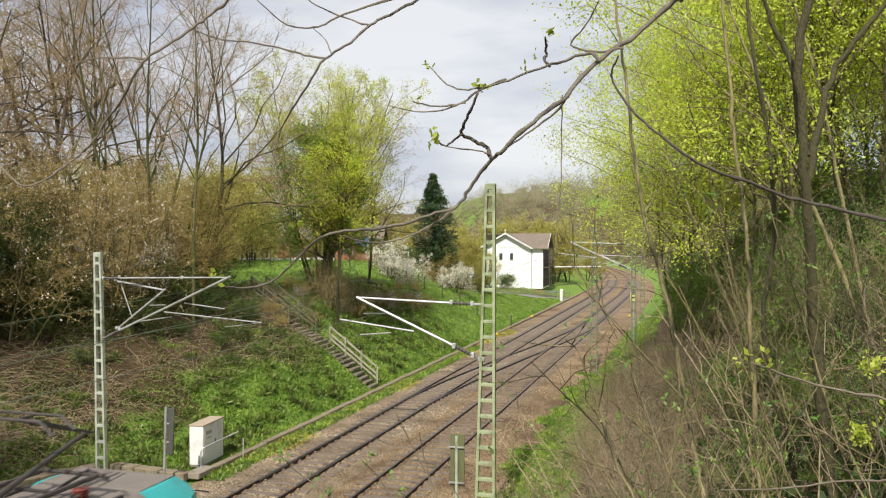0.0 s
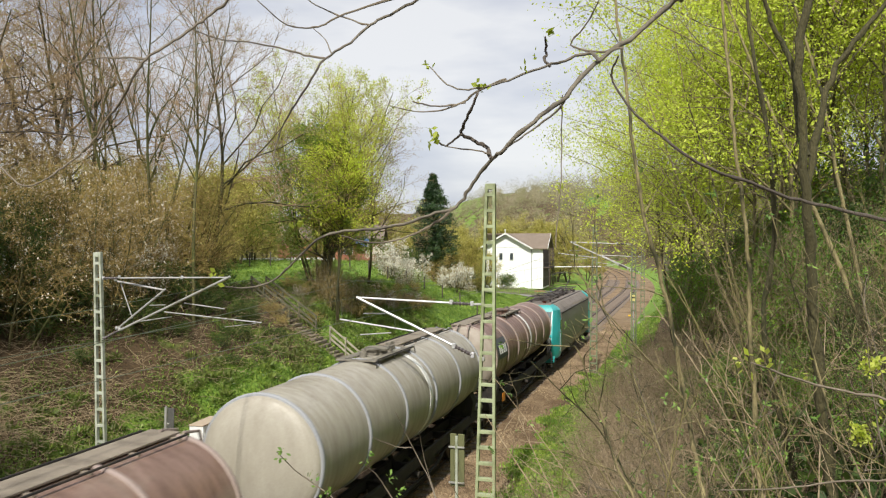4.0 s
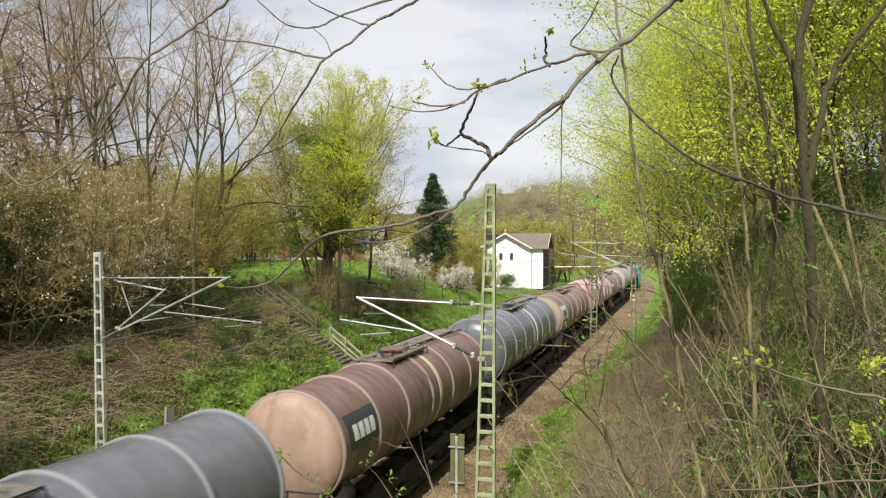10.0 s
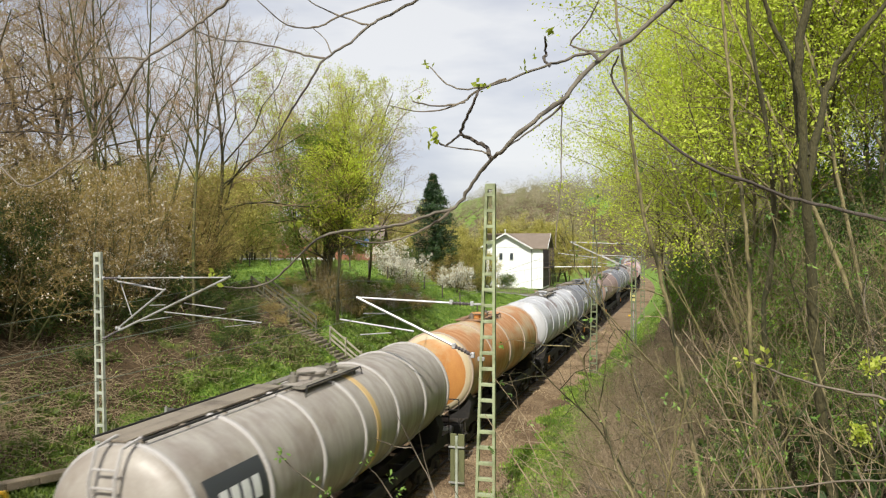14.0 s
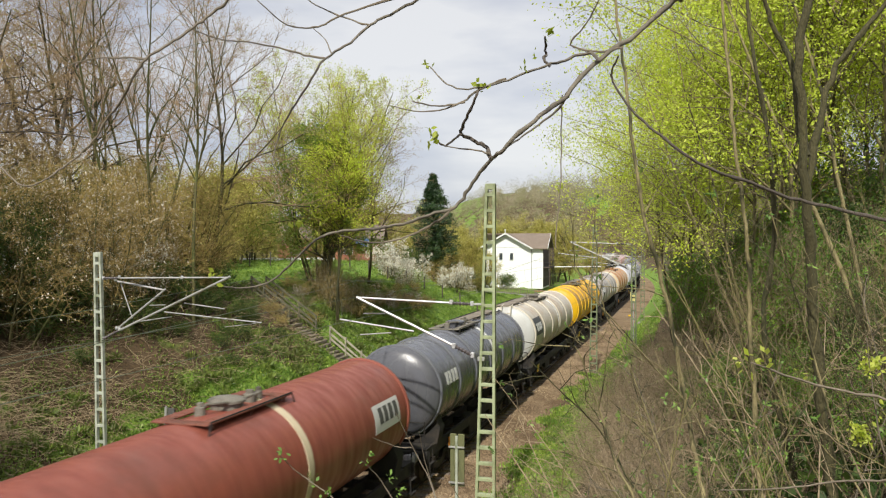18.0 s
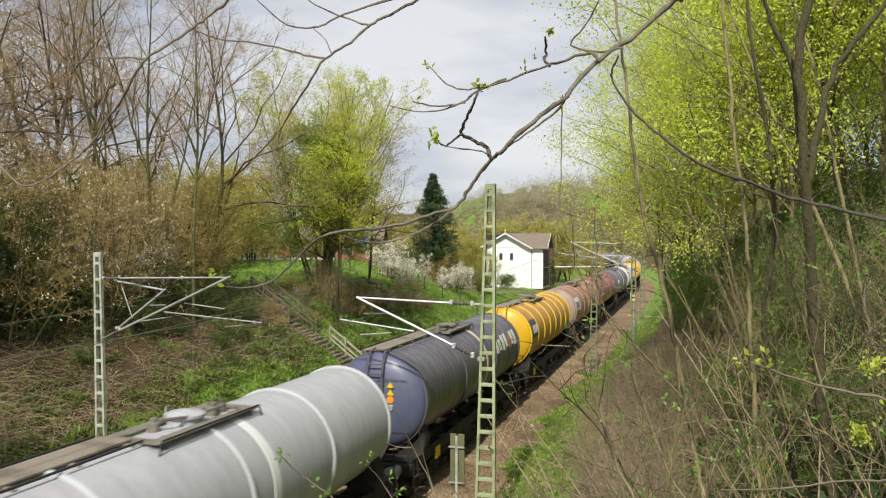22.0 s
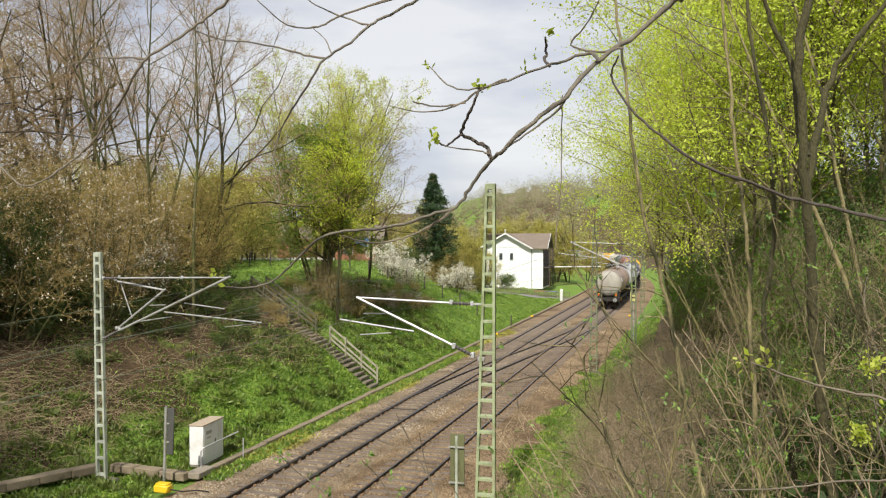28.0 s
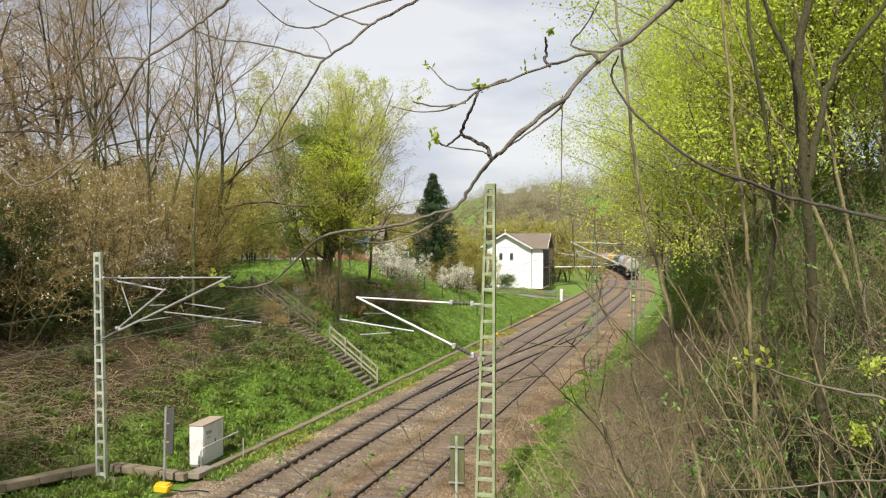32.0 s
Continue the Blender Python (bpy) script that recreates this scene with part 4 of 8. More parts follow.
def make_loco():
    g = thing("locomotive", "grey electric locomotive with turquoise cab ends and a brown-grey roof", "locomotive")
    half = 8.85
    yb = 6.9
    body = Shape().prism([(-1.46, 0.95), (-1.49, 1.15), (-1.49, 3.22), (-1.44, 3.36), (1.44, 3.36), (1.49, 3.22), (1.49, 1.15), (1.46, 0.95)], -yb, yb)
    part("body", body, M["loco_grey"], g, "plain grey bodyside")
    roof = Shape().prism([(-1.43, 3.364), (-1.38, 3.44), (-1.0, 3.80), (-0.9, 3.85), (0.9, 3.85), (1.0, 3.80), (1.38, 3.44), (1.43, 3.364)], -yb, yb)
    part("roof", roof, M["loco_roof"], g, "dusty brown-grey roof")
    for k in range(7):
        y = -5.9 + k * 1.95
        for sx in (-1, 1):
            pn = Shape()
            a = Matrix.Rotation(sx * math.atan2(0.36, 0.38), 4, "Y")
            pn.box((sx * 1.196, y, 3.626), (0.47, 1.91, 0.02), 0.006, a)
            part("roof_panel", pn, M["loco_roof"], g)
    slot = Shape().box((0, 0, 0), (0.03, 0.44, 0.09), 0.008).mesh("air_slot", M["black"], 30)
    for sx in (-1, 1):
        for k in range(26):
            part("air_slot", slot, None, g, at=(sx * 1.485, -6.5 + k * 0.52, 3.29))
    for e in (-1, 1):
        cab = part("cab", cab_shape(yb + 0.003, half), M["teal"], g, "turquoise cab", smooth=30, at=flip(e))
        tilt = math.atan2(0.64, 1.34)
        ws = Shape()
        for sx in (-1, 1):
            ws.box((sx * 0.56, half - 0.465, 2.86), (1.02, 0.02, 1.34), 0.008, Matrix.Rotation(tilt, 4, "X"))
        part("windscreen", ws, M["windscreen"], cab, "two dark windscreen panes")
        fr_ = Shape()
        R = Matrix.Rotation(tilt, 4, "X")
        fr_.box((0, half - 0.460, 2.86), (0.07, 0.03, 1.40), 0.008, R)
        for sx in (-1, 1):
            fr_.box((sx * 1.10, half - 0.462, 2.86), (0.05, 0.03, 1.40), 0.008, R)
        fr_.box((0, half - 0.135, 2.20), (2.26, 0.03, 0.05), 0.008, R)
        part("windscreen_frame", fr_, M["loco_white"], cab)
        part("cab_roof", Shape().box((0, yb + 0.47, 3.845), (1.82, 0.9, 0.03), 0.01), M["loco_roof"], cab, "dusty brown cab roof")
        part("nose_panel", Shape().box((0, half - 0.055, 1.62), (2.3, 0.03, 0.74), 0.012, Matrix.Rotation(0.11, 4, "X")), M["loco_white"], cab, "white front panel")
        hl = Shape()
        for sx in (-0.85, 0.85):
            hl.lathe([(0, 0.0), (0.03, 0.06), (0.04, 0.12), (0, 0.14)], "y", 16, at=(sx, half - 0.05, 1.45))
        part("headlamp", hl, M["glass"], cab)
        for sx in (-1, 1):
            door = part("cab_door", Shape().box((sx * 1.488, yb + 0.42, 2.05), (0.02, 0.62, 1.9), 0.01), M["teal"], cab, "turquoise cab door")
            part("door_window", Shape().box((sx * 1.496, yb + 0.42, 2.62), (0.02, 0.44, 0.62), 0.01), M["glass"], door)
            bar = Shape().tube([(sx * 1.53, yb + 0.82, 1.1), (sx * 1.53, yb + 0.82, 2.4)], 0.016, 6)
            part("grab_rail", bar, M["alu"], cab)
        ap = Shape().box((0, half - 0.2, 0.72), (2.7, 0.3, 0.4), 0.05)
        part("buffer_beam", ap, M["teal"], cab)
        part("snow_plough", Shape().prism([(-1.2, 0.2), (1.2, 0.2), (1.3, 0.5), (-1.3, 0.5)], half - 0.35, half - 0.25), M["black"], cab)
    sk = Shape().box((0, 0, 0.86), (2.7, 13.6, 0.2), 0.03)
    part("underframe", sk, M["black"], g)
    part("transformer_box", Shape().box((0, 0, 0.58), (2.5, 4.2, 0.5), 0.06), M["black"], g)
    for e in (-1, 1):
        bogie_parts(g, e * 5.2, 1.3, 0.62)
    buffers(g, 9.45)
    # roof gear
    def insul(x, y, z0, hgt=0.34, r=0.09):
        s = Shape()
        pr = [(z0, r * 0.6)]
        for k in range(5):
            z = z0 + hgt * (k + 0.2) / 5
            pr += [(z, r * 0.6), (z + hgt * 0.06, r), (z + hgt * 0.12, r * 0.6)]
        pr.append((z0 + hgt, 0.0))
        s.lathe(pr, "z", 12, at=(x, y, 0))
        return s
    for y in (-6.3, 6.3):
        for x in (0.35,):
            part("insulator", insul(x, y, 3.84, 0.2, 0.13), M["insul_red"], g, "red-brown roof insulator")
    for k in range(9):
        part("insulator", insul(-0.35 if k % 2 else 0.3, -3.6 + k * 0.9, 3.84, 0.3, 0.07), M["rust_gear"], g, "dark roof insulator")
    bus = Shape()
    bus.tube([(-0.35, -4.2, 4.13), (-0.35, 4.2, 4.13)], 0.022, 6)
    bus.tube([(0.3, -3.6, 4.14), (0.3, 3.6, 4.14)], 0.028, 6)
    bus.tube([(-0.35, -2.0, 4.15), (0.0, -1.8, 4.3), (0.3, -1.6, 4.14)], 0.022, 6)
    bus.tube([(-0.35, 2.2, 4.15), (0.0, 2.3, 4.28), (0.3, 2.6, 4.14)], 0.022, 6)
    part("bus_bar", bus, M["rust_gear"], g)
    rg = random.Random(6)
    for k in range(16):
        y = -6.3 + k * 0.84
        pipe = Shape()
        x = rg.uniform(-0.7, 0.5)
        pipe.tube([(x, y, 3.86), (x + rg.uniform(-0.2, 0.2), y + 0.1, 4.02), (x + rg.uniform(-0.1, 0.5), y + rg.uniform(0.3, 0.8), 4.05), (x + rg.uniform(0, 0.4), y + 0.9, 3.9)], 0.03, 6)
        part("roof_pipe", pipe, M["rust_gear"], g)
    for k in range(5):
        part("resistor_box", Shape().box((rg.uniform(-0.3, 0.3), -2.6 + k * 1.3, 3.93), (0.5, 0.34, 0.16), 0.02), M["black"], g)
    for sx in (-0.85, 0.85):
        part("roof_rail", Shape().box((sx, 0, 3.875), (0.07, 13.2, 0.05), 0.01), M["rust_gear"], g)
    sw = Shape()
    for y in (-1.2, 0.4, 1.7):
        sw.box((0.0, y, 3.95), (0.4, 0.5, 0.2), 0.03)
    part("switch_box", sw, M["rust_gear"], g)

    def folded(y0, e):
        p = new("pantograph")
        p.parent = g
        p["label"] = "folded pantograph on the roof"
        p.matrix_basis = Matrix.Translation((0, 0, -0.15))
        s = Shape()
        for x in (-0.5, 0.5):
            s.tube([(x, y0 - 0.9, 4.18), (x, y0 + 0.9, 4.18)], 0.035, 6)
        for yy in (-0.9, 0.0, 0.9):
            s.tube([(-0.6, y0 + yy, 4.18), (0.6, y0 + yy, 4.18)], 0.035, 6)
        part("base_frame", s, M["rust_gear"], p)
        a = Shape()
        a.tube([(0, y0 - e * 0.7, 4.24), (0, y0 + e * 1.1, 4.34)], 0.05, 8)
        for x in (-0.25, 0.25):
            a.tube([(x * 0.6, y0 + e * 1.1, 4.36), (x * 1.8, y0 - e * 0.6, 4.42)], 0.028, 6)
        a.tube([(0.2, y0 - e * 0.5, 4.24), (0.12, y0 + e * 0.9, 4.28)], 0.02, 6)
        part("arm", a, M["rust_gear"], p)
        hd = Shape()
        for d in (-0.18, 0.18):
            hd.tube([(-0.85, y0 - e * 0.6 + d, 4.2), (-0.62, y0 - e * 0.6 + d, 4.38), (0.62, y0 - e * 0.6 + d, 4.38), (0.85, y0 - e * 0.6 + d, 4.2)], 0.022, 6)
        part("head", hd, M["rust_gear"], p)
    for x, y in ((-0.55, -6.0), (0.5, -5.1), (-0.55, 5.1), (0.5, 6.0)):
        part("insulator", insul(x, y, 3.84, 0.2, 0.09), M["rust_gear"], g, "dark roof insulator")
    folded(-5.6, 1)
    folded(-3.4, -1)
    folded(3.5, 1)
    p = new("pantograph")
    p.parent = g
    p["label"] = "raised pantograph touching the contact wire"
    y0 = 5.6
    s = Shape()
    for x in (-0.5, 0.5):
        s.tube([(x, y0 - 0.9, 4.18), (x, y0 + 0.9, 4.18)], 0.035, 6)
    for yy in (-0.9, 0.9):
        s.tube([(-0.6, y0 + yy, 4.18), (0.6, y0 + yy, 4.18)], 0.035, 6)
    part("base_frame", s, M["rust_gear"], p)
    a = Shape()
    a.tube([(0, y0 - 0.6, 4.2), (0, y0 + 1.25, 4.72)], [0.045, 0.035], 8)
    for x in (-0.12, 0.12):
        a.tube([(x, y0 + 1.25, 4.72), (x * 2.4, y0 - 0.35, 5.28)], 0.02, 6)
    part("arm", a, M["rust_gear"], p)
    hd = Shape()
    for d in (-0.2, 0.2):
        hd.tube([(-0.98, y0 - 0.35 + d, 5.12), (-0.75, y0 - 0.35 + d, 5.3), (0.75, y0 - 0.35 + d, 5.3), (0.98, y0 - 0.35 + d, 5.12)], 0.022, 6)
    hd.tube([(-0.3, y0 - 0.55, 5.28), (-0.3, y0 - 0.15, 5.28)], 0.02, 6)
    hd.tube([(0.3, y0 - 0.55, 5.28), (0.3, y0 - 0.15, 5.28)], 0.02, 6)
    part("head", hd, M["rust_gear"], p)
    TAIL.insert(0, (g, 8.85, 5.2))


make_wagons()
make_loco()

# ---- masts, wires and lineside things ----
def lattice_mast(name, label, foot, height, lean, w0, w1, mat, rungs, depth=0.14):
    """A mast of two channel legs joined by flat rungs, tapering upwards; lean: metres the head stands off to +x."""
    t = thing(name, label, "mast", "overhead line masts", at=foot)
    m = Matrix.Identity(4)
    for sx in (-1, 1):
        s = Shape()
        a, b = Vector((sx * w0 / 2, 0, -0.1)), Vector((lean + sx * w1 / 2, 0, height))
        vs = []
        for p in (a, b):
            for x, y in ((-0.035, -depth / 2), (0.035, -depth / 2), (0.035, depth / 2), (-0.035, depth / 2)):
                vs.append(p + Vector((x, y, 0)))
        s.add(vs, [(0, 1, 5, 4), (1, 2, 6, 5), (2, 3, 7, 6), (3, 0, 4, 7), (3, 2, 1, 0), (4, 5, 6, 7)])
        part("leg", s, mat, t, smooth=20)
    for k in range(rungs):
        f = (k + 0.35) / rungs
        z = f * height
        w = w0 + (w1 - w0) * f
        s = Shape().box((lean * f, 0, z), (w, depth * 0.96, 0.09), 0.008)
        part("rung", s, mat, t)
    part("cap", Shape().box((lean, 0, height - 0.06), (w1 + 0.08, depth + 0.01, 0.16), 0.01), mat, t)
    part("foundation", Shape().box((0, 0, -0.25), (w0 + 0.5, 0.8, 0.5), 0.05), M["concrete"], t, "square concrete footing")
    return t


def insulator_shape(a, b, r=0.055, n=6):
    a, b = Vector(a), Vector(b)
    s = Shape()
    pts, rs = [], []
    for k in range(n * 3 + 1):
        f = k / (n * 3)
        pts.append(a.lerp(b, f))
        rs.append(r if k % 3 == 1 else r * 0.6)
    s.tube(pts, rs, 10)
    return s


def clamp(p, r=0.06):
    return Shape().box(p, (r * 1.6, r * 1.6, r * 2.2), 0.015)


def cantilever_right(x0, y0, z0=0.0, metal="alu", reach=3.75):
    """Bracket of tubes that reaches left from a mast over the right-hand track."""
    t = thing("cantilever", "aluminium tube bracket holding the contact wire over the track", "cantilever", "overhead line brackets", at=(x0, y0, z0))
    e = Vector((-reach, 0, 6.08))
    part("tie_tube", Shape().tube([(-0.95, 0, 5.98), e], 0.028, 8), M[metal], t)
    part("insulator", insulator_shape((-0.38, 0, 5.96), (-0.95, 0, 5.98)), M["insulator"], t, "dark ribbed insulator")
    part("clamp", clamp((-0.95, 0, 6.0)), M[metal], t)
    part("clamp", clamp((-0.36, 0, 5.97)), M[metal], t)
    a = Vector((-0.2, 0, 4.50))
    b = a.lerp(e, 0.19)
    part("strut", Shape().tube([b, e], 0.036, 10), M[metal], t, "bright aluminium strut")
    part("insulator", insulator_shape(a.lerp(e, 0.04), b, 0.065), M["insulator"], t, "dark ribbed insulator")
    part("clamp", clamp(b, 0.07), M[metal], t)
    part("clamp", clamp(a.lerp(e, 0.04), 0.07), M[metal], t)
    part("hinge", Shape().box((-0.1, 0, 4.47), (0.2, 0.1, 0.12), 0.015), M["alu_old"], t)
    part("hinge", Shape().box((-0.2, 0, 5.96), (0.36, 0.06, 0.06), 0.01), M["alu_old"], t)
    part("steady_tube", Shape().tube([(-4.35, 0.2, 5.42), (-2.05, 0.05, 5.16)], 0.024, 8), M[metal], t)
    part("steady_arm", Shape().tube([(-3.75, 0.5, 5.58), (-3.05, 0.45, 5.60)], 0.018, 6), M[metal], t)
    part("steady_arm", Shape().tube([(-3.5, -0.35, 5.06), (-2.6, -0.3, 5.14)], 0.018, 6), M["alu_old"], t)
    dr = Shape().tube([(-4.3, 0.2, 5.42), (-4.3, 0.2, 5.95)], 0.008, 5)
    dr.tube([(-2.6, 0.02, 5.18), (-2.6, 0, 5.62)], 0.008, 5)
    part("dropper", dr, M["wire"], t)
    return t


def cantilever_left(x0, y0):
    t = thing("cantilever", "galvanised tube bracket with a double strut over the track", "cantilever", "overhead line brackets", at=(x0, y0, 0))
    a = M["alu_old"]
    part("tie_tube", Shape().tube([(0.75, 0, 6.48), (4.78, 0, 6.55)], 0.026, 8), a, t)
    part("insulator", insulator_shape((0.14, 0, 6.47), (0.75, 0, 6.48), 0.05), M["insulator"], t, "dark ribbed insulator")
    part("strut", Shape().tube([(0.75, 0, 4.78), (4.82, 0, 6.58)], 0.036, 8), a, t)
    part("insulator", insulator_shape((0.12, 0, 4.48), (0.75, 0, 4.78), 0.055), M["insulator"], t, "dark ribbed insulator")
    part("tie_tube", Shape().tube([(0.48, 0.25, 6.36), (2.28, 0.25, 6.10)], 0.034, 8), a, t)
    part("strut", Shape().tube([(0.45, 0.25, 4.78), (2.32, 0.25, 6.14)], 0.034, 8), a, t)
    part("brace", Shape().tube([(0.62, 0.25, 6.28), (1.06, 0.25, 5.16)], 0.02, 6), a, t)
    part("steady_tube", Shape().tube([(1.05, 0.3, 5.02), (2.5, 0.3, 5.24)], 0.02, 6), a, t)
    part("steady_tube", Shape().tube([(2.45, 0, 5.42), (5.85, 0.1, 5.16)], 0.022, 6), a, t)
    part("steady_arm", Shape().tube([(3.05, 0.2, 5.7), (4.5, 0.2, 5.55)], 0.018, 6), a, t)
    part("steady_arm", Shape().tube([(1.75, 0.2, 5.6), (2.35, 0.2, 5.63)], 0.016, 6), a, t)
    part("steady_arm", Shape().tube([(4.5, 0.2, 4.98), (5.6, 0.2, 5.12)], 0.012, 6), a, t)
    for p in ((0.14, 0, 6.47), (0.75, 0, 6.52), (0.45, 0.2, 6.42), (0.12, 0, 4.5), (0.45, 0.25, 4.82), (0.75, 0, 4.82), (3.1, 0, 6.53)):
        part("clamp", clamp(p, 0.05), M["alu"], t)
    return t


def make_masts():
    lattice_mast("mast", "green-painted lattice mast with ladder-like rungs beside the track", (-5.36, 22.05, -0.25), 9.47, 0.16, 0.52, 0.2, M["mast"], 22)
    cantilever_right(-5.36, 22.05)
    lattice_mast("mast", "pale green lattice mast on a concrete footing", (-18.5, 22.97, -0.15), 7.45, -0.12, 0.32, 0.2, M["mast_pale"], 14, 0.12)
    cantilever_left(-18.55, 22.97)
    lattice_mast("mast", "weathered green lattice mast further down the line", (-5.54, 50.1, -0.2), 8.8, 0.1, 0.42, 0.2, M["mast_far"], 20)
    lattice_mast("mast", "grey-green lattice mast among bushes", (-3.1, 48.6, 1.2), 6.6, 0.0, 0.28, 0.18, M["mast_far"], 14)
    cantilever_right(-3.1, 48.6, 1.55, "alu_old", 3.6)
    lattice_mast("mast", "distant grey lattice mast beside the line", (-4.2, 78.0, 0.3), 8.6, 0.05, 0.32, 0.2, M["mast_far"], 16)
    lattice_mast("mast", "distant grey lattice mast beside the line", (-2.9, 104.0, 0.6), 8.0, 0.05, 0.32, 0.2, M["mast_far"], 14)
    cantilever_right(-4.2, 78.0, 0.3, "alu_old")
    # wires
    for x0, ends in ((RIGHT_X, (-40, 22, 49, 78, 120, 175, 240)), (LEFT_X, (-40, 23, 78, 120, 175, 240))):
        t = thing("overhead_wire", "thin contact wire and catenary of the overhead line", "overhead wire")
        c, m = [], []
        side = 0.3
        for a, b in zip(ends[:-1], ends[1:]):
            for k in range(9):
                f = k / 8
                s = a + (b - a) * f
                p, h = line(s, x0)
                off = side * (1 - 2 * f)
                c.append(p + Vector((off, 0, 5.42)))
                m.append(p + Vector((off * 0.5, 0, 6.55 - 0.9 * 4 * f * (1 - f) * min(1, (b - a) / 55))))
            side = -side
        part("contact_wire", Shape().tube(c, 0.008, 5), M["wire"], t)
        part("catenary", Shape().tube(m, 0.007, 5), M["wire"], t)
        dp = Shape()
        for k in range(2, len(c) - 2, 2):
            dp.tube([c[k], m[k]], 0.004, 4)
        part("dropper", dp, M["wire"], t)


def make_stairs():
    t = thing("steps", "concrete steps up the grassy bank with a wooden handrail", "steps")
    n = 28
    for k in range(n):
        x = -16.35 - 7.0 * k / n
        z = float(ground_z(x - 0.12, 41.9)) + 0.03
        part("step", Shape().box((x - 0.12, 41.9, z), (0.32, 1.15, 0.13), 0.015), M["step"], t)
    def rail(y, x0, x1, z_off):
        a = Vector((x0, y, float(ground_z(x0, 41.9)) + z_off))
        b = Vector((x1, y, float(ground_z(x1, 41.9)) + z_off))
        d = b - a
        s = Shape().box((a + b) / 2, (d.length, 0.05, 0.11), 0.012, Vector((1, 0, 0)).rotation_difference(d).to_matrix().to_4x4())
        return s
    for y, segs in ((42.62, ((-16.4, -19.2),)), (42.7, ((-20.1, -23.2),)), (41.2, ((-21.0, -23.3),))):
        for x0, x1 in segs:
            for zo in (0.35, 0.62, 1.0):
                part("hand_rail", rail(y, x0, x1, zo), M["wood_pale"] if x0 > -18 else M["wood_mossy"], t, "weathered wooden rail")
            for k in range(4):
                x = x0 + (x1 - x0) * k / 3
                z = float(ground_z(x, 41.9))
                part("post", Shape().box((x, y, z + 0.48), (0.09, 0.09, 1.16), 0.012), M["wood_pale"] if x0 > -18 else M["wood_mossy"], t)


def make_trough():
    t = thing("cable_trough", "weathered concrete cable trough along the foot of the bank", "cable trough", kind="structure")
    rng = random.Random(5)
    slab = Shape().box((0, 0, 0), (0.28, 0.97, 0.22), 0.02).mesh("slab", M["slab"], 30)
    for k in range(118):
        y = 25.2 + k * 0.98
        p = Vector((-15.72 - float(bend(y)), y, -0.17 + rng.uniform(-0.018, 0.018)))
        part("slab", slab, None, t, at=Matrix.Translation(p) @ Matrix.Rotation(rng.uniform(-0.012, 0.012) + max(0, (y - CURVE_Y) / CURVE_R), 4, "Z"))
    def run(a, b, w=0.45):
        a, b = Vector(a), Vector(b)
        n = max(1, round((b - a).length / 1.0))
        sl = Shape().box((0, 0, 0), (w, (b - a).length / n - 0.015, 0.26), 0.02).mesh("slab", M["slab"], 30)
        ang = math.atan2(-(b - a).x, (b - a).y)
        for k in range(n):
            p = a.lerp(b, (k + 0.5) / n)
            p.z += rng.uniform(-0.01, 0.01)
            part("slab", sl, None, t, at=Matrix.Translation(p) @ Matrix.Rotation(ang, 4, "Z"))
    run((-23.6, 14.6, 0.05), (-19.2, 23.7, 0.02))
    run((-18.9, 24.05, -0.02), (-15.9, 23.9, -0.10), 0.4)
    part("cover", Shape().box((-15.75, 24.45, -0.08), (0.5, 1.0, 0.2), 0.02), M["concrete"], t)


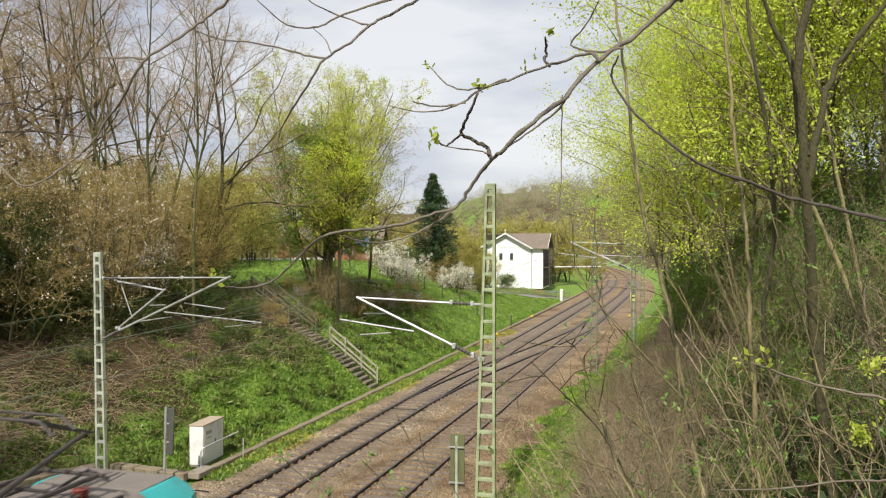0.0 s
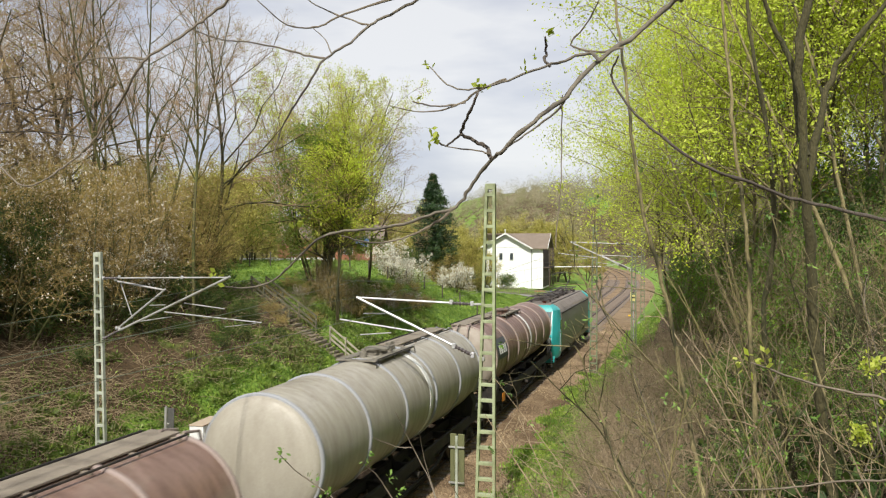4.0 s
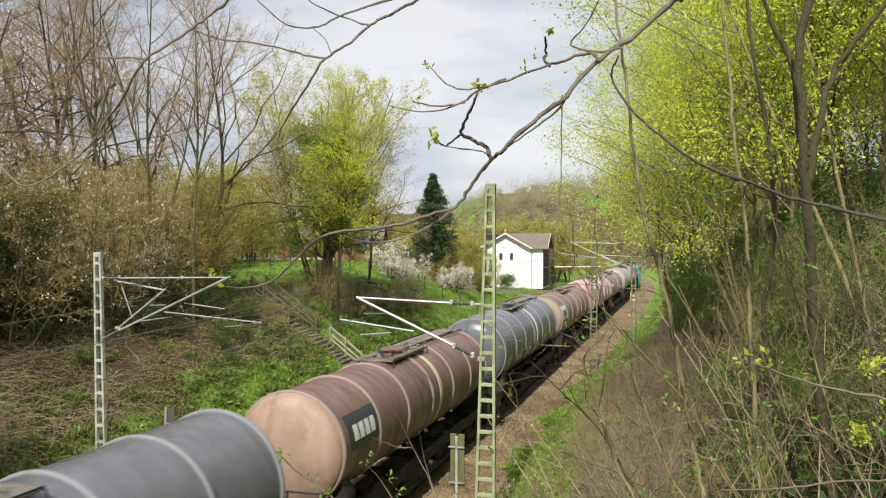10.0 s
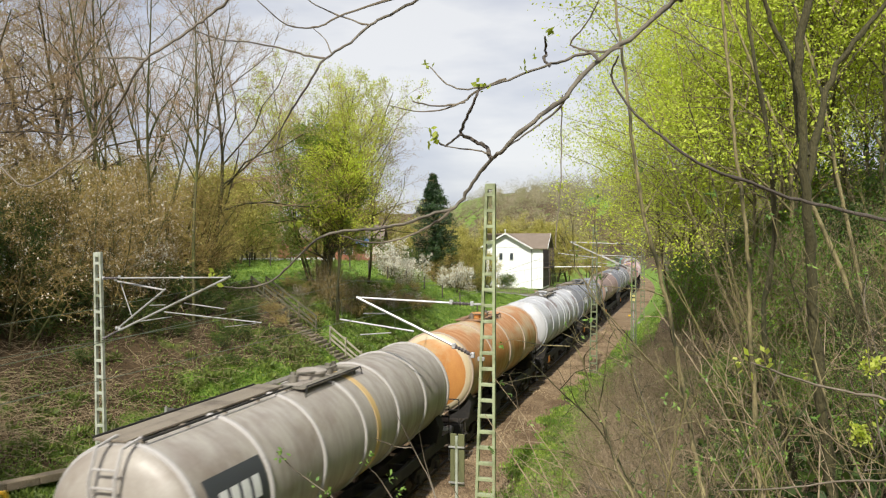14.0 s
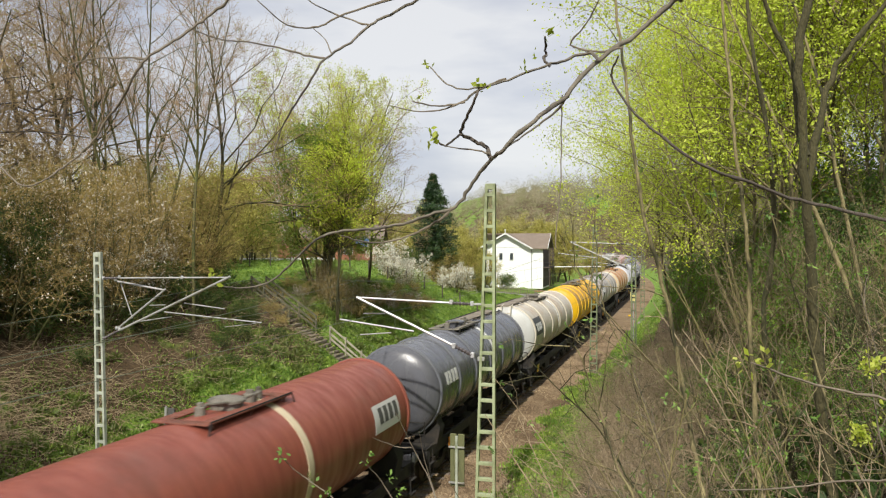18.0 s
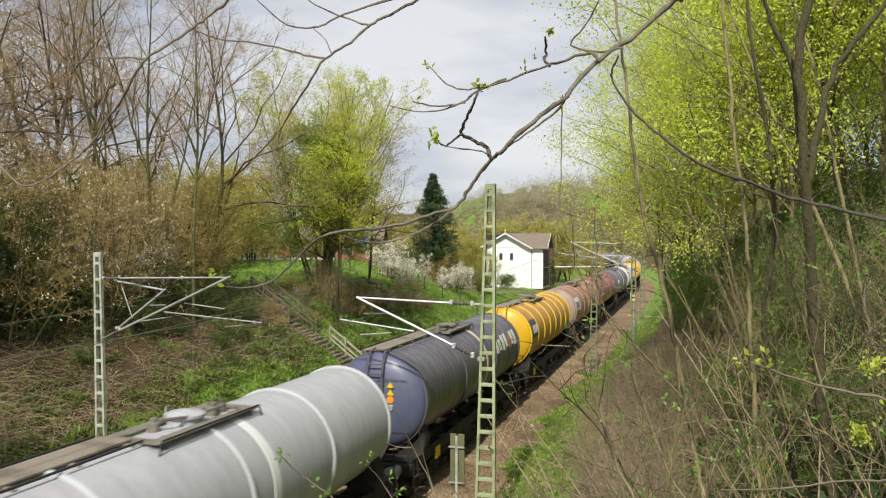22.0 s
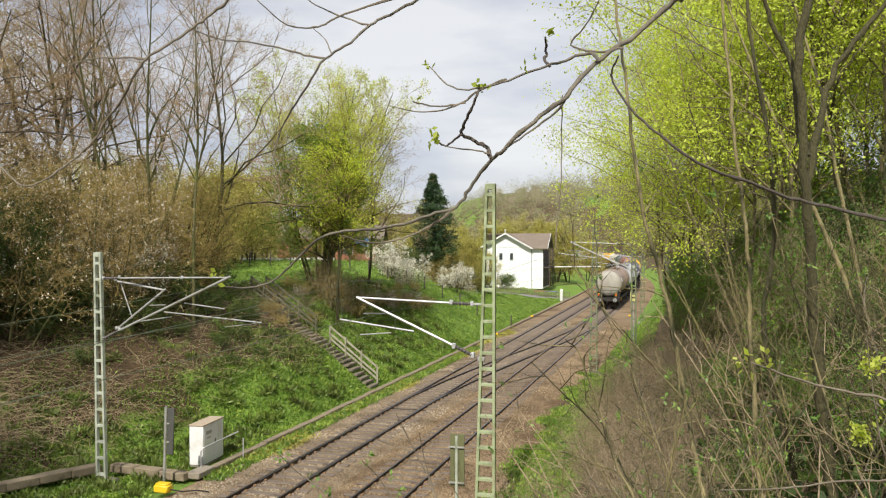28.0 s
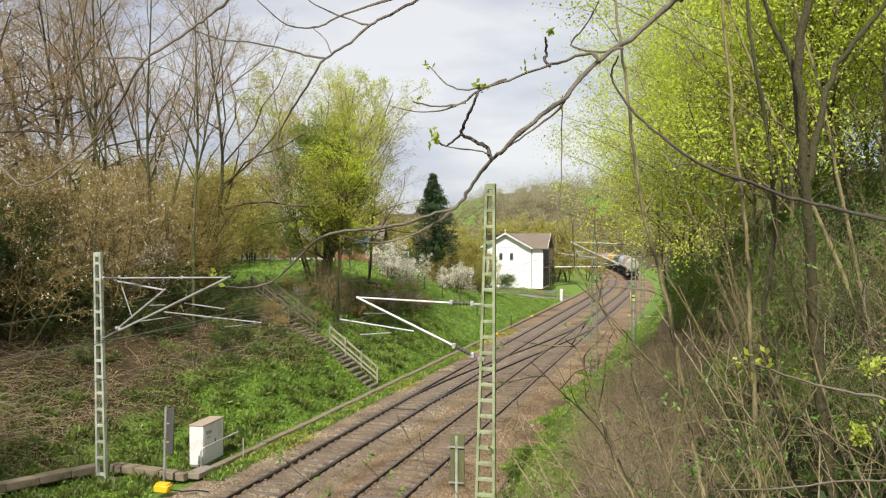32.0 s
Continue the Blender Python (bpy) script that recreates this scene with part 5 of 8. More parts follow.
def make_lineside():
    c = thing("signal_cabinet", "white steel signalling cabinet with a worn brown lid", "cabinet", at=Matrix.Translation((-16.5, 26.0, -0.15)) @ Matrix.Rotation(radians(4), 4, "Z"))
    part("body", Shape().box((0, 0, 0.72), (0.52, 1.5, 1.36), 0.02), M["white_box"], c)
    part("lid", Shape().box((0, 0, 1.42), (0.56, 1.54, 0.05), 0.012), M["box_top"], c, "brown weathered lid")
    part("plinth", Shape().box((0, 0, 0.02), (0.5, 1.45, 0.1), 0.01), M["concrete"], c)
    d = part("door", Shape().box((0.264, 0, 0.72), (0.012, 1.36, 1.24), 0.004), M["white_box"], c)
    part("handle", Shape().box((0.28, 0.1, 0.75), (0.02, 0.04, 0.14), 0.006), M["sign_back"], d)
    part("label_bar", Shape().box((0.272, -0.35, 1.12), (0.008, 0.4, 0.12), 0.002), M["alu_old"], d, "unreadable grey label")
    part("label_bar", Shape().box((0.272, -0.35, 0.94), (0.008, 0.3, 0.05), 0.002), M["alu_old"], d)
    s = thing("sign_post", "grey post carrying a dark board seen from behind", "sign", at=(-16.25, 23.15, -0.2))
    part("post", Shape().tube([(-0.02, 0, 0), (0.07, 0, 2.55)], 0.045, 8), M["alu_old"], s)
    part("board", Shape().box((0.2, 0.05, 1.75), (0.24, 0.05, 1.5), 0.012, Matrix.Rotation(0.03, 4, "Y")), M["sign_back"], s, "dark board")
    part("bracket", Shape().box((0.08, 0.03, 2.0), (0.2, 0.06, 0.05), 0.01), M["alu_old"], s)
    part("bracket", Shape().box((0.06, 0.03, 1.4), (0.2, 0.06, 0.05), 0.01), M["alu_old"], s)
    y = thing("cable_box", "small yellow cable box beside the track", "cable box", "yellow line boxes", at=(-15.7, 22.3, -0.12))
    part("case", Shape().box((0, 0, 0.12), (0.5, 0.34, 0.24), 0.04), M["yellow"], y)
    part("cover", Shape().box((0, 0, 0.26), (0.42, 0.28, 0.06), 0.02), M["yellow"], y)
    cb = Shape().tube([(0.25, 0, 0.1), (0.6, 0.1, 0.04), (0.95, 0.4, 0.02), (1.3, 0.5, -0.02)], 0.022, 6)
    part("cable", cb, M["black"], y)
    for x, yy in ((-15.45, 67.5), (-15.6, 84.5), (-6.0, 88.0)):
        copy_thing(y, pose(x, yy, -0.1, 0, 0, 20)).scale = (0.6,) * 3
    b = thing("notice_board", "green wooden board on a post beside the mast, seen from behind", "sign", at=(-5.95, 21.35, -0.2))
    part("board", Shape().box((-0.1, 0, 2.05), (0.17, 0.04, 1.4), 0.01), M["board_olive"], b)
    part("board", Shape().box((0.12, 0, 2.05), (0.17, 0.04, 1.4), 0.01), M["board_olive"], b)
    part("post", Shape().tube([(0, -0.05, -0.1), (0, -0.05, 2.7)], 0.04, 8), M["mast_pale"], b)
    for z in (1.45, 2.4):
        part("bracket", Shape().box((0, -0.05, z), (0.44, 0.05, 0.05), 0.01), M["alu_old"], b)
    # low pipe rail beside the cabinet
    r = thing("pipe_rail", "thin bent pipe rail beside the cabinet", "rail", at=(-15.9, 25.2, -0.2))
    part("bar", Shape().tube([(0, -0.5, 0), (0, -0.5, 0.75), (0.05, -0.4, 0.85), (0.25, 1.5, 1.0)], 0.025, 6), M["alu"], r)
    part("post", Shape().tube([(0.4, 1.6, 0), (0.4, 1.6, 0.75)], 0.025, 6), M["alu"], r)
    k = thing("speed_sign", "yellow and black trackside board on a thin post", "sign", at=(-3.68, 57.5, 0.1))
    part("post", Shape().tube([(0, 0, 0), (0, 0, 3.6)], 0.04, 8), M["alu_old"], k)
    part("board", Shape().box((0, -0.06, 3.85), (0.4, 0.03, 0.62), 0.01), M["yellow_pale"], k)
    part("marking", Shape().box((0, -0.08, 4.05), (0.2, 0.012, 0.2), 0.004), M["black"], k)
    part("marking", Shape().box((0, -0.08, 3.78), (0.2, 0.012, 0.1), 0.004), M["black"], k)
    z0 = float(ground_z(-34.06, 39.95))
    rs = thing("road_sign", "yellow road sign with a red rim behind the trees", "sign", at=(-34.06, 39.95, z0))
    part("post", Shape().tube([(0, 0, -0.1), (0, 0, 2.2)], 0.03, 8), M["alu_old"], rs)
    part("panel", Shape().box((0, -0.04, 1.9), (0.42, 0.02, 0.42), 0.006), M["yellow"], rs)
    part("rim", Shape().box((-0.16, -0.058, 2.0), (0.14, 0.012, 0.24), 0.004), M["red_lamp"], rs, "red rim")
    w = thing("marker_post", "white trackside marker post", "marker", at=(-16.2, 109.0, 0))
    part("post", Shape().box((0, 0, 0.6), (0.35, 0.2, 1.6), 0.04), M["white_paint"], w)
    # crossing boom
    q = thing("crossing_barrier", "white horizontal barrier boom by the crossing", "barrier", at=(-22.0, 134.0, 0.9))
    part("boom", Shape().tube([(0, 0, 2.6), (8.5, 0, 2.75)], 0.075, 8), M["white_paint"], q)
    part("stand", Shape().box((0, 0, 1.2), (0.4, 0.4, 2.8), 0.05), M["alu_old"], q)


def make_house():
    h = thing("house", "white two-storey crossing keeper's house with a brown tiled roof", "house", at=Matrix.Translation((-25.3, 121.5, 0.85)) @ Matrix.Rotation(radians(3), 4, "Z"))
    wd, dp, ev, rg = 9.0, 7.5, 5.9, 7.85
    x0, x1 = -wd / 2, wd / 2
    part("wall", Shape().box((0, dp / 2, ev / 2 - 0.1), (wd, dp, ev + 0.2), 0.02), M["plaster"], h)
    g1 = x0 + 7.0
    gm = (x0 + g1) / 2
    part("gable", Shape().prism([(x0, ev), (g1, ev), (gm, rg - 0.12)], -0.05, dp / 2), M["plaster"], h)
    part("gable", Shape().prism([(0.02, ev), (dp - 0.02, ev), (dp / 2, rg - 0.15)], x1 - 0.3, x1, axis="x"), M["dark_wood"], h, "dark boarded gable")
    # roof planes
    def slope(corners, label):
        sh = Shape()
        sh.add([Vector(p) + Vector((0, 0, dz)) for dz in (0.0, 0.16) for p in corners], [(0, 1, 2, 3), (7, 6, 5, 4), (0, 4, 5, 1), (1, 5, 6, 2), (2, 6, 7, 3), (3, 7, 4, 0)])
        part("roof", sh, M["roof_tile"], h, label)
    slope([(gm + 0.05, dp / 2, rg), (g1 + 0.35, -0.55, ev - 0.25), (x1 + 0.75, -0.55, ev - 0.25), (x1 + 0.75, dp / 2, rg)], "brown tiled front slope")
    slope([(x0 - 0.2, dp / 2, rg), (x1 + 0.75, dp / 2 + 0.004, rg), (x1 + 0.75, dp + 0.55, ev - 0.25), (x0 - 0.2, dp + 0.55, ev - 0.25)], "brown tiled rear slope")
    rf = Shape()
    rf.prism([(x0 - 0.5, ev - 0.25), (gm, rg), (g1 + 0.5, ev - 0.25), (g1 + 0.5, ev - 0.1), (gm, rg + 0.18), (x0 - 0.5, ev - 0.1)], -0.7, dp / 2)
    part("roof", rf, M["roof_tile"], h, "brown tiled cross gable")
    bb = Shape()
    for sx, xe in ((-1, x0 - 0.5), (1, g1 + 0.5)):
        d = Vector((gm - xe, 0, rg + 0.3 - ev))
        bb.box(((gm + xe) / 2, -0.72, (ev + rg) / 2 - 0.05), (d.length + 0.1, 0.06, 0.22), 0.01, Vector((1, 0, 0)).rotation_difference(d).to_matrix().to_4x4())
    part("bargeboard", bb, M["white_paint"], h, "white bargeboards")
    vb = Shape()
    d = Vector((0, dp / 2 + 0.55, rg + 0.3 - ev))
    vb.box((x1 + 0.76, dp / 4 - 0.27, (ev + rg) / 2 - 0.05), (0.06, d.length, 0.22), 0.01, Vector((0, 1, 0)).rotation_difference(d).to_matrix().to_4x4())
    part("bargeboard", vb, M["white_paint"], h)
    part("finial", Shape().box((gm, -0.72, rg + 0.35), (0.14, 0.1, 0.8), 0.02), M["white_paint"], h)
    for x in (gm - 0.75, gm + 0.85):
        wnd = part("window", Shape().box((x, -0.06, 4.55), (0.62, 0.06, 1.15), 0.02), M["white_paint"], h)
        part("pane", Shape().box((x, -0.09, 4.55), (0.46, 0.03, 0.98), 0.01), M["glass"], wnd)
    # open timber balcony on the track side
    for k in range(4):
        y = 0.5 + k * 2.0
        part("balcony_post", Shape().box((x1 + 0.9, y, 2.9), (0.14, 0.14, 5.9), 0.02), M["dark_wood"], h)
    part("balcony_floor", Shape().box((x1 + 0.5, dp / 2, 2.9), (1.0, dp - 0.6, 0.16), 0.02), M["dark_wood"], h)
    for z in (3.4, 3.9):
        part("balcony_rail", Shape().box((x1 + 0.95, dp / 2, z), (0.08, dp - 0.6, 0.1), 0.02), M["dark_wood"], h)
    part("side_wall", Shape().box((x1 + 0.02, dp / 2, 2.9), (0.08, dp - 0.3, 5.7), 0.02), M["dark_wood"], h)
    part("downpipe", Shape().tube([(g1 + 0.3, -0.1, 5.7), (g1 + 0.35, -0.08, 0)], 0.06, 8), M["alu_old"], h)
    # brick outbuilding beyond the meadow
    b = thing("brick_house", "low red brick building with a brown roof behind the trees", "house", at=Matrix.Translation((-37.0, 82.0, 5.2)) @ Matrix.Rotation(radians(16), 4, "Z"))
    part("wall", Shape().box((0, 3, 1.2), (11, 6, 2.8), 0.02), M["brick"], b)
    part("roof", Shape().prism([(-0.4, 2.55), (3, 4.1), (6.4, 2.55), (6.4, 2.7), (3, 4.28), (-0.4, 2.7)], -5.8, 5.8, axis="x"), M["roof_tile"], b)
    for x in (-3.6, -1.0, 2.0):
        wnd = part("window", Shape().box((x, -0.03, 1.5), (1.0, 0.06, 1.0), 0.02), M["white_paint"], b)
        part("pane", Shape().box((x, -0.07, 1.5), (0.84, 0.03, 0.84), 0.01), M["glass"], wnd)
    part("tarpaulin", Shape().box((3.6, -0.5, 2.3), (1.5, 0.6, 0.9), 0.1), plain("tarp_blue", (0.10, 0.19, 0.42, 1), 0.5), b, "blue tarpaulin")
    ww = thing("garden_wall", "pale rubble garden wall beyond the meadow", "wall", at=(-41.5, 72.0, 5.3))
    rng = random.Random(8)
    st = [Shape().box((0, 0, 0), (0.6 + 0.2 * k, 0.45, 0.35 + 0.08 * k), 0.06).mesh("stone", M["plaster"], 30) for k in range(3)]
    for k in range(26):
        part("stone", st[k % 3], None, ww, at=pose(k % 13 * 0.62 + rng.uniform(-0.1, 0.1), k % 13 * 0.3, 0.15 + (k // 13) * 0.36, 0, 0, 20 + rng.uniform(-12, 12)))
    # road, fence and garden clutter by the house
    rd = Shape()
    n = 14
    vs = []
    for k in range(n + 1):
        f = k / n
        x, y = -34 + 21 * f, 104 + 14 * f * f
        for o in (-1.6, 1.6):
            vs.append(Vector((x, y + o, float(ground_z(x, y + o)) + 0.06)))
    rd.add(vs, [(2 * k, 2 * k + 2, 2 * k + 3, 2 * k + 1) for k in range(n)])
    part("road", rd, M["road"])
    tagged(bpy.data.objects["road"], "narrow pale grey lane to the house", "road", kind="structure")
    f = thing("fence", "grey wooden picket fence beside the lane", "fence")
    for k in range(34):
        x, y = -24.5 + k * 0.26, 106.5 + k * 0.24
        part("picket", Shape().box((x, y, float(ground_z(x, y)) + 0.5), (0.09, 0.05, 1.15), 0.01), M["wood_grey"], f)
    a, bq = Vector((-24.5, 106.5, 0)), Vector((-15.9, 114.4, 0))
    for zz in (0.35, 0.85):
        p, q = a.copy(), bq.copy()
        p.z, q.z = float(ground_z(p.x, p.y)) + zz, float(ground_z(q.x, q.y)) + zz
        part("fence_rail", Shape().tube([p, q], 0.04, 6), M["wood_grey"], f)
    mf = thing("wire_fence", "old post and wire fence round the meadow", "fence")
    for k in range(16):
        x, y = -36 + k * 1.35, 60 + k * 1.0
        part("post", Shape().box((x, y, float(ground_z(x, y)) + 0.55), (0.1, 0.1, 1.3), 0.015), M["bark_dark"], mf)
    for k, (x, y, c) in enumerate(((-18.2, 113.5, (0.10, 0.2, 0.5, 1)), (-19.6, 112.5, (0.6, 0.25, 0.1, 1)))):
        g = thing("garden_table", "small coloured garden table by the lane", "garden table", "garden furniture", at=(x, y, float(ground_z(x, y))))
        part("tabletop", Shape().box((0, 0, 0.76), (1.5, 0.9, 0.1), 0.02), plain("table_paint", c, 0.5), g)
        for sx in (-0.6, 0.6):
            for sy in (-0.35, 0.35):
                part("leg", Shape().box((sx, sy, 0.34), (0.08, 0.08, 0.76), 0.01), M["wood_grey"], g)


make_masts()
make_stairs()
make_trough()
make_lineside()
make_house()

# ---- plants ----
def unit(v):
    return v / np.maximum(np.linalg.norm(v, axis=-1, keepdims=True), 1e-9)


def grow(rng, base, way, length, radius, k, wiggle, up, taper=0.35):
    """Lets n stems grow from base; gives points (n, k, 3) and radii (n, k)."""
    n = len(base)
    pts = np.zeros((n, k, 3))
    pts[:, 0] = base
    d = unit(way)
    step = (length / (k - 1))[:, None]
    for i in range(1, k):
        d = unit(d + rng.normal(0, wiggle, (n, 3)) + np.array([0, 0, up]))
        pts[:, i] = pts[:, i - 1] + d * step
    f = np.linspace(0, 1, k)[None, :]
    return pts, radius[:, None] * (1 - (1 - taper) * f)


def shoots(rng, pts, rad, n, lo, hi, angle, ratio, spread_len=0.35):
    """n side shoots on each stem: base, direction, length and radius."""
    m, k, _ = pts.shape
    u = lo + (hi - lo) * (np.arange(n)[None, :] + rng.random((m, n))) / n
    x = u * (k - 1)
    i = np.clip(x.astype(int), 0, k - 2)
    f = (x - i)[..., None]
    r = np.arange(m)[:, None]
    base = pts[r, i] * (1 - f) + pts[r, i + 1] * f
    tan = unit(pts[r, i + 1] - pts[r, i])
    rr = rad[r, i] * (1 - f[..., 0]) + rad[r, i + 1] * f[..., 0]
    side = unit(np.cross(tan, rng.normal(0, 1, tan.shape)))
    a = np.radians(angle) * (0.7 + 0.6 * rng.random(u.shape))[..., None]
    way = tan * np.cos(a) + side * np.sin(a)
    total = np.linalg.norm(np.diff(pts, axis=1), axis=2).sum(1)[:, None]
    length = total * ratio * (1.15 - 0.65 * (u - lo) / max(hi - lo, 1e-6)) * (1 - spread_len + 2 * spread_len * rng.random(u.shape))
    return base.reshape(-1, 3), way.reshape(-1, 3), length.reshape(-1), (rr * 0.62).reshape(-1)


def tubes(pts, rad, s):
    n, k, _ = pts.shape
    t = unit(np.gradient(pts, axis=1))
    ref = np.where(np.abs(t[..., 2:3]) < 0.9, np.array([0, 0, 1.0]), np.array([1.0, 0, 0]))
    a = unit(np.cross(t, ref))
    b = np.cross(t, a)
    th = 2 * np.pi * np.arange(s) / s
    v = pts[:, :, None] + rad[:, :, None, None] * (a[:, :, None] * np.cos(th)[None, None, :, None] + b[:, :, None] * np.sin(th)[None, None, :, None])
    idx = np.arange(n * k * s).reshape(n, k, s)
    nx = np.roll(idx, -1, 2)
    q = np.stack([idx[:, :-1], nx[:, :-1], nx[:, 1:], idx[:, 1:]], -1).reshape(-1, 4)
    return v.reshape(-1, 3), q


def blades(rng, at, size, up=0.0, slim=0.5, way=None, open_to=0.0):
    """Small leaves: lozenges at the given places, turned every way."""
    n = len(at)
    d = unit(rng.normal(0, 1, (n, 3)) + np.array([0, 0, up])) if way is None else unit(way + rng.normal(0, 0.5, (n, 3)))
    w = unit(np.cross(d, rng.normal(0, 1, (n, 3))))
    if open_to:
        # leaves spread their faces to the open sky
        nm = unit(rng.normal(0, 1, (n, 3)) + open_to * np.array([0.0, -0.75, 0.9]))
        d = unit(np.cross(nm, rng.normal(0, 1, (n, 3))))
        w = np.cross(nm, d)
    s = (size * (0.6 + 0.8 * rng.random(n)))[:, None]
    v = np.stack([at, at + d * s * 0.5 + w * s * slim * 0.5, at + d * s, at + d * s * 0.5 - w * s * slim * 0.5], 1)
    return v.reshape(-1, 3), np.arange(n * 4).reshape(n, 4)


def merge(*pairs):
    vs, qs, o = [], [], 0
    for v, q in pairs:
        vs.append(v)
        qs.append(q + o)
        o += len(v)
    return np.concatenate(vs), np.concatenate(qs)


def plant(name, label, category, seed, height, stems, stem_r, levels, bark, twig, leaf=None, leaf_n=0, leaf_size=0.1, lean=0.1, foot=0.15, leaf_up=0.3, wiggle=0.10, scatter=0.25, k0=9, trop=0.06, group="", leaf_lo=0.0, slim=0.55, tw_sides=3, min_r=0.006, open_to=0.0):
    """A tree or shrub. levels: (shoots, from, to, angle, length ratio) for each order of branching."""
    rng = np.random.default_rng(seed)
    ang = rng.random(stems) * 2 * np.pi
    out = np.stack([np.cos(ang), np.sin(ang), np.zeros(stems)], 1)
    base = out * foot * rng.random((stems, 1))
    base[:, 2] = -0.15
    way = out * lean * (0.3 + rng.random((stems, 1))) + np.array([0, 0, 1.0])
    L = height * (0.75 + 0.25 * rng.random(stems)) if stems > 1 else np.array([height])
    p, r = grow(rng, base, way, L, stem_r * (0.7 + 0.3 * rng.random(stems)), k0, wiggle * 0.45, trop, 0.22)
    order = [(p, r)]
    for n, lo, hi, a, ratio in levels:
        b, w, ln, rr = shoots(rng, order[-1][0], order[-1][1], n, lo, hi, a, ratio)
        k = 6 if len(order) == 1 else 4 if len(order) == 2 else 3 if len(order) == 3 and len(levels) > 3 else 2
        order.append(grow(rng, b, w, ln, np.maximum(rr, min_r), k, wiggle * 1.3, trop, 0.35))
    t = thing(name, label, category, group)
    thick = [tubes(*order[0], 8)] + [tubes(*o, 5) for o in order[1:2]]
    part("trunk", mesh_np("trunk", *merge(*thick), bark), None, t)
    if len(order) > 2:
        part("crown", mesh_np("crown", *merge(*[tubes(*o, tw_sides) for o in order[2:]]), twig), None, t, "fine branches and twigs")
    if leaf and leaf_n:
        lp = order[-1][0]
        pick = rng.integers(0, len(lp), leaf_n)
        f = leaf_lo + (1 - leaf_lo) * rng.random((leaf_n, 1))
        at = lp[pick, 0] * (1 - f) + lp[pick, -1] * f + rng.normal(0, scatter, (leaf_n, 3))
        part("leaves", mesh_np("leaves", *blades(rng, at, np.full(leaf_n, leaf_size), leaf_up, slim, open_to=open_to), leaf, False), None, t, "small leaves and buds")
    return t


def spot(x, y, sink=0.05):
    return float(ground_z(x, y)) - sink


PROTOS = {}


def proto(key, *args, **kw):
    PROTOS[key] = [plant(*args, **kw), True]


def put(key, x, y, turn=0.0, size=1.0, label="", sink=0.05):
    """The first call places the plant itself, later ones copies of it."""
    ob, fresh = PROTOS[key]
    m = Matrix.Translation((x, y, spot(x, y, sink))) @ Matrix.Rotation(radians(turn), 4, "Z")
    if fresh:
        ob.matrix_basis = m @ Matrix.Scale(size, 4)
        PROTOS[key][1] = False
        return ob
    c = copy_thing(ob, m)
    c.scale = (size,) * 3
    return c


